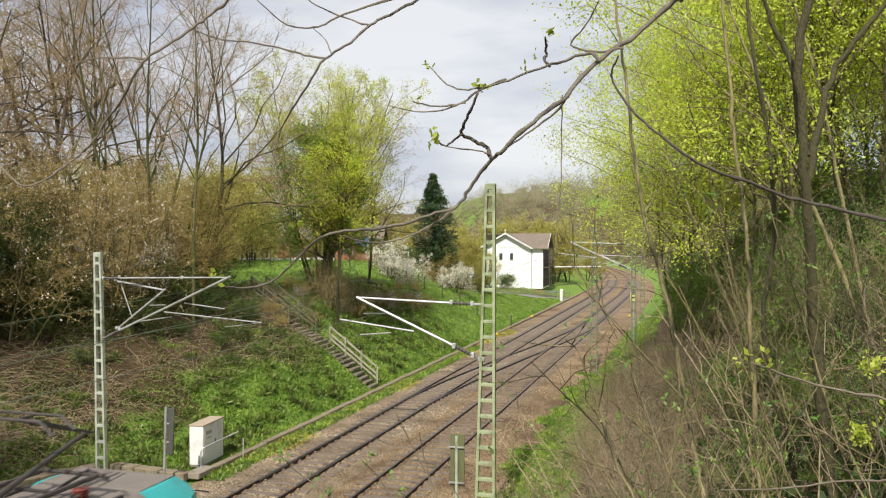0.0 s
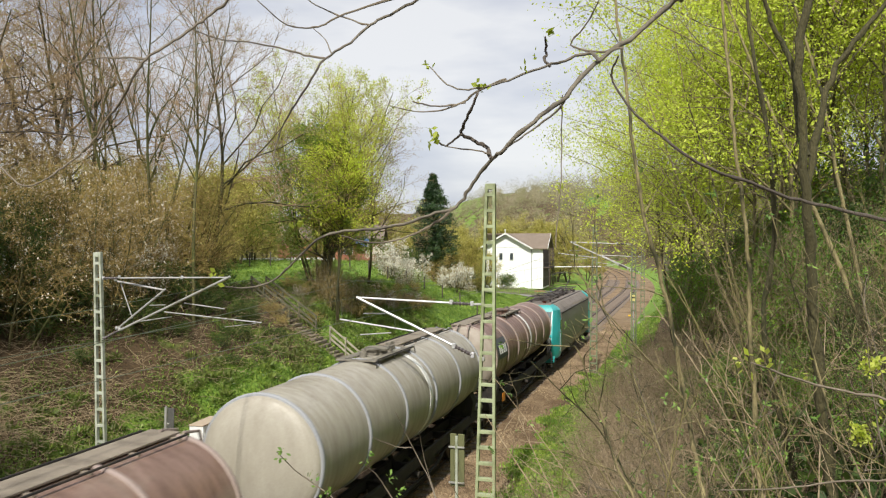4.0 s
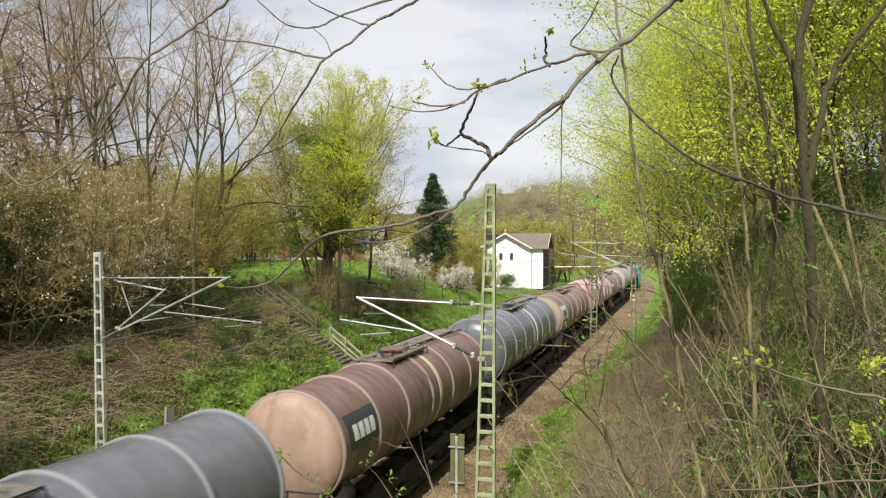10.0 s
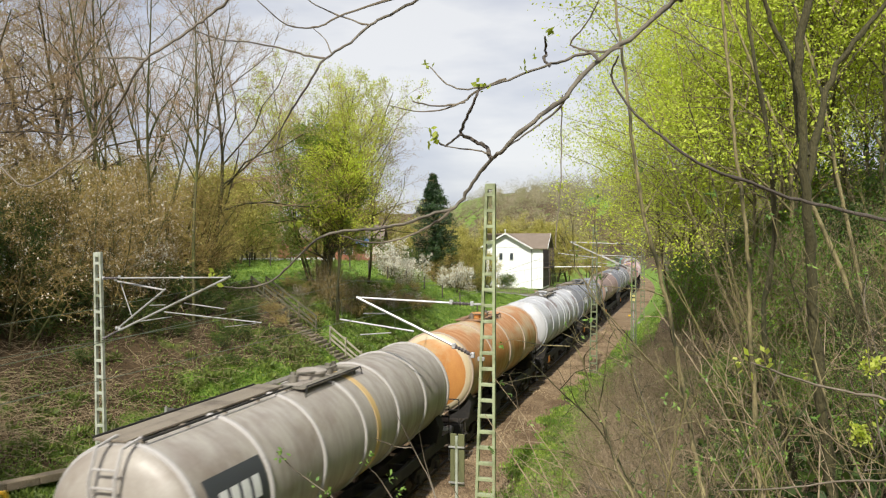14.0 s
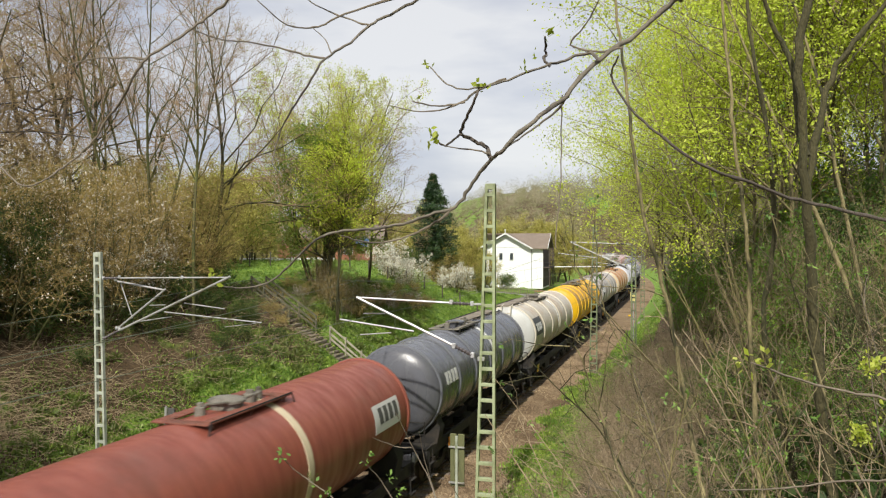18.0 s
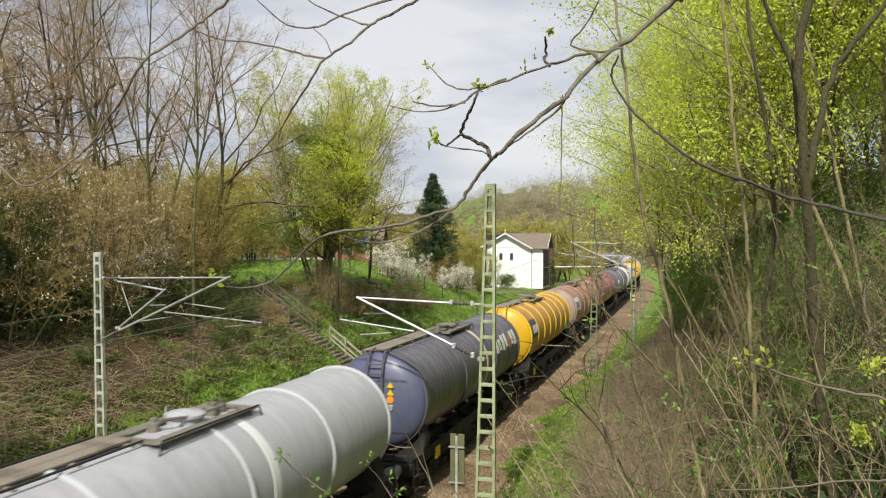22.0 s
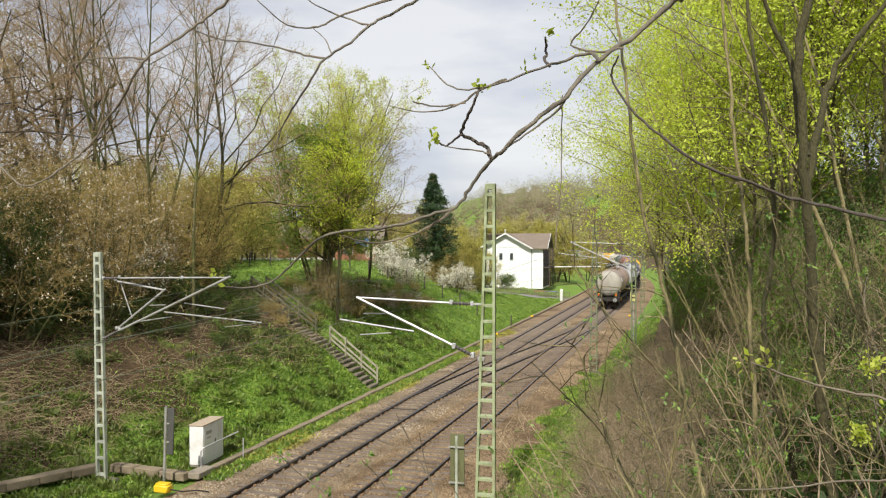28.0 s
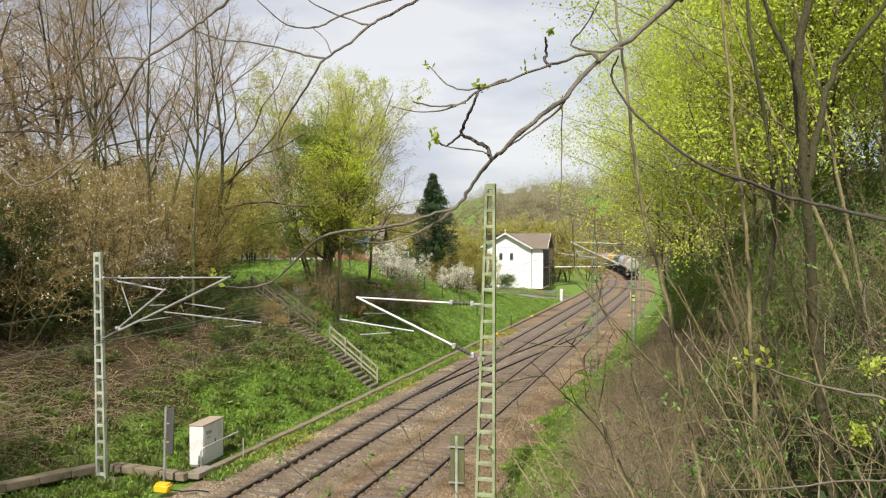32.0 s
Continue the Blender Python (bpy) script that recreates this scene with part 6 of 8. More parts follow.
def make_plants():
    rng = random.Random(11)
    # tall bare trees behind the left bank
    proto("bare_a", "tree", "tall bare tree with mauve-brown twigs above the bank", "tree", 21, 17, 1, 0.2, [(16, 0.25, 0.98, 38, 0.42), (8, 0.2, 1, 42, 0.45), (6, 0.2, 1, 45, 0.5), (4, 0.2, 1, 45, 0.6)], M["bark"], M["twig_mauve"], M["leaf_hedge"], 1500, 0.09, scatter=0.1, wiggle=0.15, min_r=0.008)
    proto("bare_b", "tree", "slender bare tree with several upright stems", "tree", 22, 15, 4, 0.13, [(11, 0.2, 0.98, 30, 0.36), (7, 0.2, 1, 38, 0.45), (6, 0.2, 1, 42, 0.5), (3, 0.2, 1, 45, 0.6)], M["bark"], M["twig_mauve"], lean=0.22, foot=0.6)
    proto("bare_c", "tree", "gnarled bare tree with drooping brown branches", "tree", 23, 13, 2, 0.2, [(13, 0.15, 0.98, 55, 0.5), (8, 0.2, 1, 48, 0.45), (6, 0.2, 1, 48, 0.5), (4, 0.2, 1, 50, 0.55)], M["bark_dark"], M["twig_brown"], lean=0.3, foot=0.4, wiggle=0.17, trop=0.01)
    proto("pole", "tree", "slender straight tree with mossy bark and fine mauve twigs", "tree", 24, 16.5, 1, 0.105, [(15, 0.4, 0.98, 38, 0.26), (7, 0.15, 1, 42, 0.42), (5, 0.15, 1, 45, 0.5)], M["bark_moss"], M["twig_mauve"], lean=0.10, foot=0.05, wiggle=0.13, k0=10, min_r=0.007)
    proto("gnarled", "tree", "old bare tree with thick dark crooked limbs", "tree", 25, 15, 1, 0.26, [(11, 0.15, 0.95, 58, 0.46), (8, 0.15, 1, 52, 0.45), (7, 0.2, 1, 50, 0.45), (3, 0.2, 1, 50, 0.5)], M["bark_dark"], M["twig_brown"], lean=0.15, foot=0.1, wiggle=0.3, trop=0.02, min_r=0.008)
    # a row of slender stems along the top of the bank
    for k in range(9):
        q, y = -0.795 + 0.0175 * k, 34.0 + 1.6 * ((k * 5) % 4)
        put("pole", q * y, y, 36 * k * 3.7, 0.86 + 0.05 * ((k * 3) % 5))
    for q, y, turn, size in ((-0.93, 34.0, 0, 1.0), (-0.86, 38.0, 140, 1.1), (-0.98, 37.0, 60, 1.1)):
        put("gnarled", q * y, y, turn, size)
    for key, x, y, turn, size in (("bare_a", -25.2, 39.6, 130, 0.92), ("bare_a", -39.4, 45.7, 220, 1.1), ("bare_c", -33.5, 30.0, 90, 1.15), ("bare_a", -30.2, 37.5, 250, 1.0), ("bare_a", -33.4, 36.5, 170, 1.05), ("bare_a", -22.9, 57.5, 60, 0.72), ("bare_a", -36.0, 35.0, 10, 1.2)):
        put(key, x, y, turn, size)
    # shrubs on the left bank
    proto("shrub_a", "shrub", "dense brown leafless shrub with pale buds", "shrub", 31, 4.2, 11, 0.035, [(9, 0.15, 0.98, 35, 0.42), (7, 0.1, 1, 45, 0.45), (4, 0.1, 1, 50, 0.5)], M["bark"], M["twig_brown"], M["blossom"], 3400, 0.095, lean=0.7, foot=0.5, open_to=0.8, scatter=0.04, k0=7, wiggle=0.2, trop=0.0, min_r=0.009)
    proto("shrub_b", "shrub", "tangled brown shrub with a few olive leaves", "shrub", 32, 3.4, 12, 0.03, [(9, 0.1, 0.98, 42, 0.45), (7, 0.1, 1, 50, 0.45), (4, 0.1, 1, 50, 0.5)], M["bark"], M["twig_olive"], M["leaf_olive"], 1600, 0.08, lean=0.8, foot=0.6, scatter=0.06, k0=7, wiggle=0.22, trop=0.0, min_r=0.009)
    proto("shrub_c", "shrub", "low dark evergreen shrub", "shrub", 33, 2.6, 10, 0.03, [(8, 0.1, 0.98, 45, 0.5), (6, 0.1, 1, 50, 0.5)], M["bark_dark"], M["twig_olive"], M["leaf_dark"], 4500, 0.12, lean=0.8, foot=0.5, scatter=0.14, k0=7)
    proto("hazel", "shrub", "tall leafless brown shrub of many upright stems", "shrub", 34, 7.6, 12, 0.055, [(10, 0.12, 0.98, 56, 0.40), (7, 0.1, 1, 62, 0.48), (3, 0.1, 1, 60, 0.55)], M["bark_moss"], M["twig_olive"], M["bud_white"], 1700, 0.10, lean=0.5, foot=0.7, scatter=0.05, k0=8, wiggle=0.16, trop=0.04, min_r=0.009, open_to=0.8)
    for x, y, s in ((-24.6, 30.5, 0.95), (-25.8, 27.0, 1.0), (-24.8, 34.5, 0.85), (-27.5, 36.0, 1.05), (-29.5, 33.0, 1.1), (-30.5, 28.0, 1.1), (-31.0, 40.0, 1.0), (-28.2, 24.0, 1.0), (-33.5, 36.5, 1.1), (-26.8, 32.0, 1.0)):
        put("hazel", x, y, rng.uniform(0, 360), s)
    proto("hazel_green", "shrub", "tall budding shrub veiled in olive-green leaves", "shrub", 35, 7.2, 10, 0.05, [(11, 0.1, 0.98, 46, 0.4), (8, 0.1, 1, 55, 0.45), (4, 0.1, 1, 60, 0.55)], M["bark_moss"], M["twig_olive"], M["leaf_olive"], 9000, 0.085, lean=0.45, foot=0.7, scatter=0.08, k0=8, wiggle=0.16, trop=0.04, min_r=0.008, open_to=0.5)
    for x, y, s in ((-25.6, 37.5, 1.0), (-28.6, 35.0, 1.0), (-27.4, 41.0, 0.95), (-31.5, 36.0, 1.0), (-29.8, 31.0, 0.8)):
        put("hazel_green", x, y, rng.uniform(0, 360), s)
    proto("evergreen", "shrub", "dense dark green evergreen shrub under the trees", "shrub", 36, 6.0, 9, 0.05, [(12, 0.05, 0.98, 48, 0.38), (7, 0.1, 1, 50, 0.5)], M["bark_dark"], M["twig_olive"], M["leaf_dark"], 16000, 0.12, lean=0.4, foot=0.6, scatter=0.2, k0=7)
    for q, y, s in ((-0.94, 28.2, 0.75), (-1.0, 27.0, 0.8), (-0.97, 31.5, 1.0), (-0.93, 32.5, 0.9), (-0.90, 36.5, 0.9), (-1.02, 28.0, 1.0), (-0.86, 38.5, 0.8)):
        put("evergreen", q * y, y, rng.uniform(0, 360), s)
    # unseen wood added beside the cutting, nearer than the view, shading the bank
    for key, x, y, turn, s in (("hazel", -23.5, 15.0, 15, 1.0), ("hazel", -25.5, 11.0, 75, 1.1), ("bare_a", -26.0, 17.0, 40, 1.0), ("hazel", -22.5, 8.0, 200, 1.0), ("bare_c", -24.0, 7.0, 20, 1.0), ("hazel", -27.5, 19.5, 330, 1.1), ("bare_a", -29.0, 13.0, 280, 1.0), ("bare_c", -23.0, 12.5, 120, 0.95), ("bare_b", -27.0, 6.0, 10, 1.0)):
        put(key, x, y, turn, s)
    for i in range(34):
        x, y = rng.uniform(-29.5, -20.3), rng.uniform(19, 40)
        if x > -23.0 - 2.0 * (y < 30):
            continue
        put(("shrub_a", "shrub_c", "shrub_b", "shrub_a", "shrub_c")[i % 5], x, y, rng.uniform(0, 360), rng.uniform(0.75, 1.2))
    # dark shrubs standing in for the shaded hollow under the scrub
    for x, y, s in ((-23.2, 31.6, 0.62), (-24.4, 33.0, 0.8), (-25.4, 29.6, 0.8), (-23.4, 34.4, 0.65), (-24.6, 35.6, 0.8), (-22.4, 35.6, 0.5), (-25.6, 27.8, 0.7), (-26.4, 30.6, 0.9), (-21.6, 37.6, 0.5), (-24.0, 38.0, 0.8), (-26.2, 25.6, 0.55), (-23.6, 28.2, 0.3), (-22.2, 32.8, 0.3)):
        put("shrub_c", x, y, rng.uniform(0, 360), s)
    for i in range(22):
        y = rng.uniform(45.5, 68)
        put(("shrub_b", "shrub_a", "shrub_b")[i % 3], rng.uniform(-23.6, -20.4) + 0.03 * (y - 45), y, rng.uniform(0, 360), rng.uniform(0.18, 0.32) + 0.004 * (y - 45))
    for i in range(11):
        put("shrub_c", rng.uniform(-21.8, -19.4), rng.uniform(33.5, 40), rng.uniform(0, 360), rng.uniform(0.16, 0.3))
    for i in range(14):
        put(("shrub_b", "shrub_c")[i % 2], rng.uniform(-33, -24), rng.uniform(84, 100), rng.uniform(0, 360), rng.uniform(0.7, 1.2))
    # hedge trees behind the meadow
    proto("hedge_tree", "tree", "olive-brown budding tree at the edge of the meadow", "tree", 41, 7.5, 3, 0.12, [(12, 0.1, 0.98, 48, 0.45), (8, 0.1, 1, 48, 0.48), (6, 0.1, 1, 50, 0.5)], M["bark"], M["twig_olive"], M["leaf_hedge"], 9000, 0.17, lean=0.3, foot=0.4, scatter=0.2, open_to=0.7)
    for x, y, s in ((-37.5, 60.5, 0.95), (-47.0, 70.0, 1.0), (-41.5, 66.0, 1.1), (-45, 74, 1.1), (-34, 92, 1.1), (-49, 85, 1.25), (-40.0, 96, 1.1), (-29, 99, 0.8), (-55, 78, 1.3), (-33.5, 76.5, 0.75), (-45.0, 58.0, 1.1), (-39.0, 54.5, 0.85), (-37.4, 63.5, 1.0), (-40.0, 71.0, 1.05), (-36.2, 57.5, 0.8), (-38.8, 76.5, 0.45), (-36.2, 77.5, 0.4), (-41.5, 76.0, 0.5)):
        put("hedge_tree", x, y, rng.uniform(0, 360), s)
    for i in range(26):
        y = rng.uniform(136, 200)
        x = -(0.335 - 0.24 * (i % 13) / 12) * y + rng.uniform(-3, 3) - (4 if i % 13 > 7 else 0)
        put("hedge_tree", x, y, rng.uniform(0, 360), rng.uniform(0.9, 1.35) * (0.55 if in_field(x / y) else 1.0))
    for x, y, s in ((-20.6, 43.4, 0.26), (-21.8, 40.6, 0.28), (-22.8, 43.6, 0.2), (-21.0, 40.2, 0.25), (-23.4, 42.6, 0.22)):
        put("shrub_b", x, y, rng.uniform(0, 360), s)
    for x, y, s in ((-25.3, 115.6, 1.0), (-28.6, 117.5, 0.8), (-30.0, 117.0, 1.0), (-32.5, 115.0, 1.2)):
        put("shrub_c", x, y, rng.uniform(0, 360), s)
    # budding tree, conifer and blossom
    proto("budding", "tree", "broad tree with pale yellow-green spring leaves beside the steps", "tree", 42, 12.8, 12, 0.09, [(13, 0.22, 0.98, 30, 0.32), (8, 0.15, 1, 40, 0.44), (6, 0.15, 1, 42, 0.6)], M["bark"], M["twig_mauve"], M["leaf_pale"], 60000, 0.085, lean=0.52, foot=0.5, scatter=0.12, leaf_lo=0.2, trop=0.035, open_to=0.5, wiggle=0.09, min_r=0.007)
    put("budding", -23.6, 50.4, 40, 1.14)
    for x, y, s in ((-21.6, 48.9, 0.42), (-20.9, 47.6, 0.4), (-22.4, 48.0, 0.36), (-20.4, 49.6, 0.4), (-22.8, 50.6, 0.36)):
        put("hazel", x, y, rng.uniform(0, 360), s)
    proto("yew", "tree", "dense green and yellow ivy-clad young tree", "tree", 43, 10.6, 1, 0.14, [(40, 0.3, 0.99, 58, 0.33), (9, 0.1, 1, 45, 0.45), (5, 0.1, 1, 45, 0.45)], M["bark"], M["twig_olive"], M["leaf_yew"], 52000, 0.12, lean=0.05, foot=0.1, scatter=0.22, open_to=0.5, trop=0.05)
    put("yew", -21.2, 47.4, 0, 1.0)
    proto("ivy_tree", "tree", "young tree crowded with bright yellow-green leaves", "tree", 45, 11.2, 2, 0.09, [(22, 0.42, 0.98, 50, 0.30), (8, 0.1, 1, 45, 0.45), (5, 0.1, 1, 45, 0.45)], M["bark"], M["twig_olive"], M["leaf_spring"], 11000, 0.10, lean=0.12, foot=0.3, scatter=0.14, open_to=0.6, trop=0.04)
    put("ivy_tree", -20.5, 46.6, 90, 1.0)
    proto("blossom", "shrub", "bush covered in white spring blossom", "shrub", 44, 4.0, 7, 0.05, [(9, 0.15, 0.98, 45, 0.45), (7, 0.1, 1, 50, 0.5), (4, 0.1, 1, 50, 0.5)], M["bark"], M["twig_olive"], M["blossom"], 3600, 0.14, lean=0.75, foot=0.4, scatter=0.1)
    for x, y, s in ((-26.2, 71.5, 0.85), (-24.7, 73.5, 0.72), (-27.0, 73.0, 0.8), (-25.4, 70.5, 0.6), (-22.4, 79.5, 0.78), (-23.2, 77.5, 0.4)):
        put("blossom", x, y, rng.uniform(0, 360), s)
    # olive bushes between the blossom and the house
    for x, y, s in ((-24.5, 92.0, 0.75), (-26.0, 96.0, 0.8), (-23.6, 96.5, 0.6), (-27.5, 91.0, 0.7), (-25.0, 88.0, 0.55)):
        put("hedge_tree", x, y, rng.uniform(0, 360), s)
    # bare and budding trees on the slope behind the house and the curve
    for k in range(22):
        y = rng.uniform(205, 300)
        q = -0.235 + 0.0085 * k + rng.uniform(-0.01, 0.01)
        if abs(q * y + float(bend(y)) + 10.8) > 13 and not in_field(q):
            put(("bare_a", "hedge_tree", "bare_b")[k % 3], q * y, y, rng.uniform(0, 360), rng.uniform(0.7, 1.0) * (1.3 if k % 3 == 1 else 0.75))
    make_conifer()
    # wood on the right bank
    lv = [(8, 0.35, 0.98, 45, 0.34), (5, 0.15, 1, 45, 0.46), (5, 0.1, 1, 48, 0.5)]
    proto("right_a", "tree", "young tree covered in bright yellow-green spring leaves", "tree", 51, 12.0, 1, 0.085, [(16, 0.3, 0.98, 48, 0.38), (9, 0.15, 1, 45, 0.46), (6, 0.1, 1, 48, 0.5)], M["bark"], M["twig_thicket"], M["leaf_spring"], 30000, 0.055, scatter=0.2, trop=0.03, open_to=0.9, min_r=0.004)
    proto("right_c", "tree", "spring-green tree with bright young leaves above the cutting", "tree", 56, 12.5, 2, 0.075, [(17, 0.28, 0.98, 46, 0.40), (9, 0.15, 1, 45, 0.46), (6, 0.1, 1, 48, 0.5)], M["bark_pale"], M["twig_thicket"], M["leaf_spring"], 60000, 0.06, scatter=0.24, trop=0.03, lean=0.15, open_to=0.9, min_r=0.004)
    proto("right_b", "tree", "slim multi-stemmed tree with fresh spring leaves", "tree", 52, 9.5, 2, 0.04, lv, M["bark_pale"], M["twig_thicket"], M["leaf_spring"], 12000, 0.045, lean=0.25, foot=0.4, scatter=0.14, trop=0.02, open_to=0.9, min_r=0.003)
    # the last one stands out of view, added to shade the right-hand slope
    for key, x, y, turn, s in (("right_b", 2.6, 12.4, 0, 1.05), ("right_c", 1.6, 24.5, 70, 1.05), ("right_c", 3.9, 18.5, 140, 1.1), ("right_b", 1.4, 17.0, 0, 1.0), ("right_c", 2.9, 31.0, 200, 1.1), ("right_c", 0.9, 36.0, 160, 0.85), ("right_c", 6.5, 24.0, 250, 1.2), ("right_c", 5.0, 40.0, 320, 1.1), ("right_b", 3.5, 46.0, 40, 1.0), ("right_c", 8.5, 33.0, 30, 1.2), ("right_c", 5.5, 58.0, 90, 1.0), ("right_c", 2.2, 21.0, 15, 0.95), ("right_c", 5.2, 28.0, 110, 1.15), ("right_a", 3.4, 19.8, 230, 1.0), ("right_c", 4.4, 22.5, 300, 1.2), ("right_c", -0.2, 29.5, 35, 1.0), ("right_c", -0.3, 35.0, 285, 0.95), ("right_c", 8.2, 5.0, 60, 0.72)):
        put(key, x, y, turn, s)
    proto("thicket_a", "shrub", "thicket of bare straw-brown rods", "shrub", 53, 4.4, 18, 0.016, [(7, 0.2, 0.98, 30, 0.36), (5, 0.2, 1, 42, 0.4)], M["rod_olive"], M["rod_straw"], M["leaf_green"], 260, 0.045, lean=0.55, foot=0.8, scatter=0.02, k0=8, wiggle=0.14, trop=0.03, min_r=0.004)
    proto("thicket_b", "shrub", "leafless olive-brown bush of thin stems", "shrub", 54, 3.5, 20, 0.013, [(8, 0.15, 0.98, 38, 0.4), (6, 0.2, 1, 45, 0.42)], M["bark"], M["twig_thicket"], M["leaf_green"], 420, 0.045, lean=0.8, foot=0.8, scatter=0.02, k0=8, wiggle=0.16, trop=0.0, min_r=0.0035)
    proto("holly", "shrub", "dark green evergreen undergrowth", "shrub", 55, 4.5, 8, 0.04, [(11, 0.05, 0.98, 45, 0.36), (7, 0.1, 1, 50, 0.5)], M["bark_dark"], M["twig_olive"], M["leaf_dark"], 9000, 0.12, lean=0.35, foot=0.7, scatter=0.2, k0=7)
    for i in range(16):
        x, y = rng.uniform(0.6, 5.0), rng.uniform(9, 30)
        put(("thicket_a", "thicket_b")[i % 2], x, y, rng.uniform(0, 360), rng.uniform(0.5, 0.85))
    for x, y, s in ((-0.9, 8.2, 0.38), (-0.4, 11.5, 0.5), (-1.6, 13.5, 0.4), (-0.6, 16, 0.6), (-1.8, 18, 0.5), (-1.2, 22, 0.55), (-2.0, 27, 0.45), (0.4, 7.2, 0.6)):
        put("thicket_b", x, y, rng.uniform(0, 360), s)
    proto("dry_brush", "shrub", "dry straw-brown bush of fine bare twigs", "shrub", 58, 2.6, 22, 0.012, [(8, 0.15, 0.98, 40, 0.42), (7, 0.15, 1, 48, 0.45), (3, 0.2, 1, 45, 0.5)], M["rod_straw"], M["rod_straw"], lean=0.8, foot=0.6, k0=7, wiggle=0.18, trop=0.01, min_r=0.003)
    for k in range(16):
        y = 9.0 + 1.4 * k
        put("dry_brush", -1.6 + 0.8 * (k % 3) - 0.015 * y + rng.uniform(-0.3, 0.3), y, rng.uniform(0, 360), rng.uniform(0.55, 0.8))
    # paler straw bushes stand in for sunlight on the brush along the bank top
    for k in range(13):
        y = rng.uniform(44.5, 66)
        put("dry_brush", rng.uniform(-23.4, -20.2) + 0.03 * (y - 45), y, rng.uniform(0, 360), rng.uniform(0.28, 0.42))
    proto("elder", "shrub", "leafy green bush in the shade of the wood", "shrub", 57, 4.0, 9, 0.03, [(9, 0.1, 0.98, 42, 0.38), (6, 0.1, 1, 50, 0.5)], M["rod_olive"], M["twig_thicket"], M["leaf_green"], 4200, 0.085, lean=0.4, foot=0.7, scatter=0.16, k0=7, open_to=0.5)
    for i in range(46):
        y = rng.uniform(11.5, 48)
        put(("elder", "holly", "elder")[i % 3], rng.uniform(1.5, 3.0) + rng.random() ** 1.5 * 6, y, rng.uniform(0, 360), rng.uniform(0.45, 0.78))
    for i in range(9):
        put("elder", rng.uniform(4.5, 9.0), rng.uniform(22, 40), rng.uniform(0, 360), rng.uniform(0.9, 1.25))
    for i in range(12):
        put("holly", rng.uniform(1.7, 3.8), rng.uniform(9.5, 20), rng.uniform(0, 360), rng.uniform(0.22, 0.36))
    for i in range(13):
        put("elder", rng.uniform(-0.9, 2.0), rng.uniform(25, 58), rng.uniform(0, 360), rng.uniform(0.45, 0.8))
    for x, y, s in ((-0.3, 20.5, 0.28), (0.8, 16.5, 0.3), (1.6, 13.0, 0.3), (0.9, 10.6, 0.25), (2.0, 10.0, 0.32), (1.7, 18.5, 0.4)):
        put("elder", x, y, rng.uniform(0, 360), s)
    for i in range(26):
        y = rng.uniform(36, 120)
        put(("elder", "shrub_c", "elder", "thicket_b")[i % 4], rng.uniform(-1.4, 5.0) - float(bend(y)), y, rng.uniform(0, 360), rng.uniform(0.5, 0.8))


def make_conifer():
    rng = np.random.default_rng(61)
    t = thing("conifer", "dark green spruce behind the blossoming bushes", "tree")
    H = 11.3
    p, r = grow(rng, np.zeros((1, 3)), np.array([[0, 0, 1.0]]), np.array([H]), np.array([0.16]), 10, 0.01, 0.1, 0.1)
    part("trunk", mesh_np("trunk", *tubes(p, r, 8), M["bark_dark"]), None, t)
    n = 420
    z = H * (0.08 + 0.92 * rng.random(n) ** 0.9)
    a = rng.random(n) * 2 * np.pi
    ln = np.minimum((H - z) * 0.5, 2.2 + 0.05 * (H - z)) * (0.75 + 0.4 * rng.random(n)) + 0.12
    base = np.stack([np.zeros(n), np.zeros(n), z], 1)
    way = np.stack([np.cos(a), np.sin(a), np.full(n, -0.02)], 1)
    bp, br = grow(rng, base, way, ln, np.full(n, 0.025), 4, 0.06, 0.05)
    part("crown", mesh_np("crown", *tubes(bp, br, 3), M["twig_brown"]), None, t)
    m = 30000
    pick = rng.integers(0, n, m)
    f = rng.random(m) ** 0.7 * 2.99
    i = f.astype(int)
    g = (f - i)[:, None]
    at = bp[pick, i] * (1 - g) + bp[pick, i + 1] * g + rng.normal(0, 0.10, (m, 3))
    part("leaves", mesh_np("leaves", *blades(rng, at, np.full(m, 0.26), -0.3, 0.3), M["needle"], False), None, t, "dark needles")
    t.matrix_basis = pose(-27.2, 87.8, spot(-27.3, 87.8))


def scatter_on_ground(rng, n, x0, x1, y0, y1):
    x, y = x0 + (x1 - x0) * rng.random(n), y0 + (y1 - y0) * rng.random(n)
    return np.stack([x, y, ground_z(x, y)], 1)


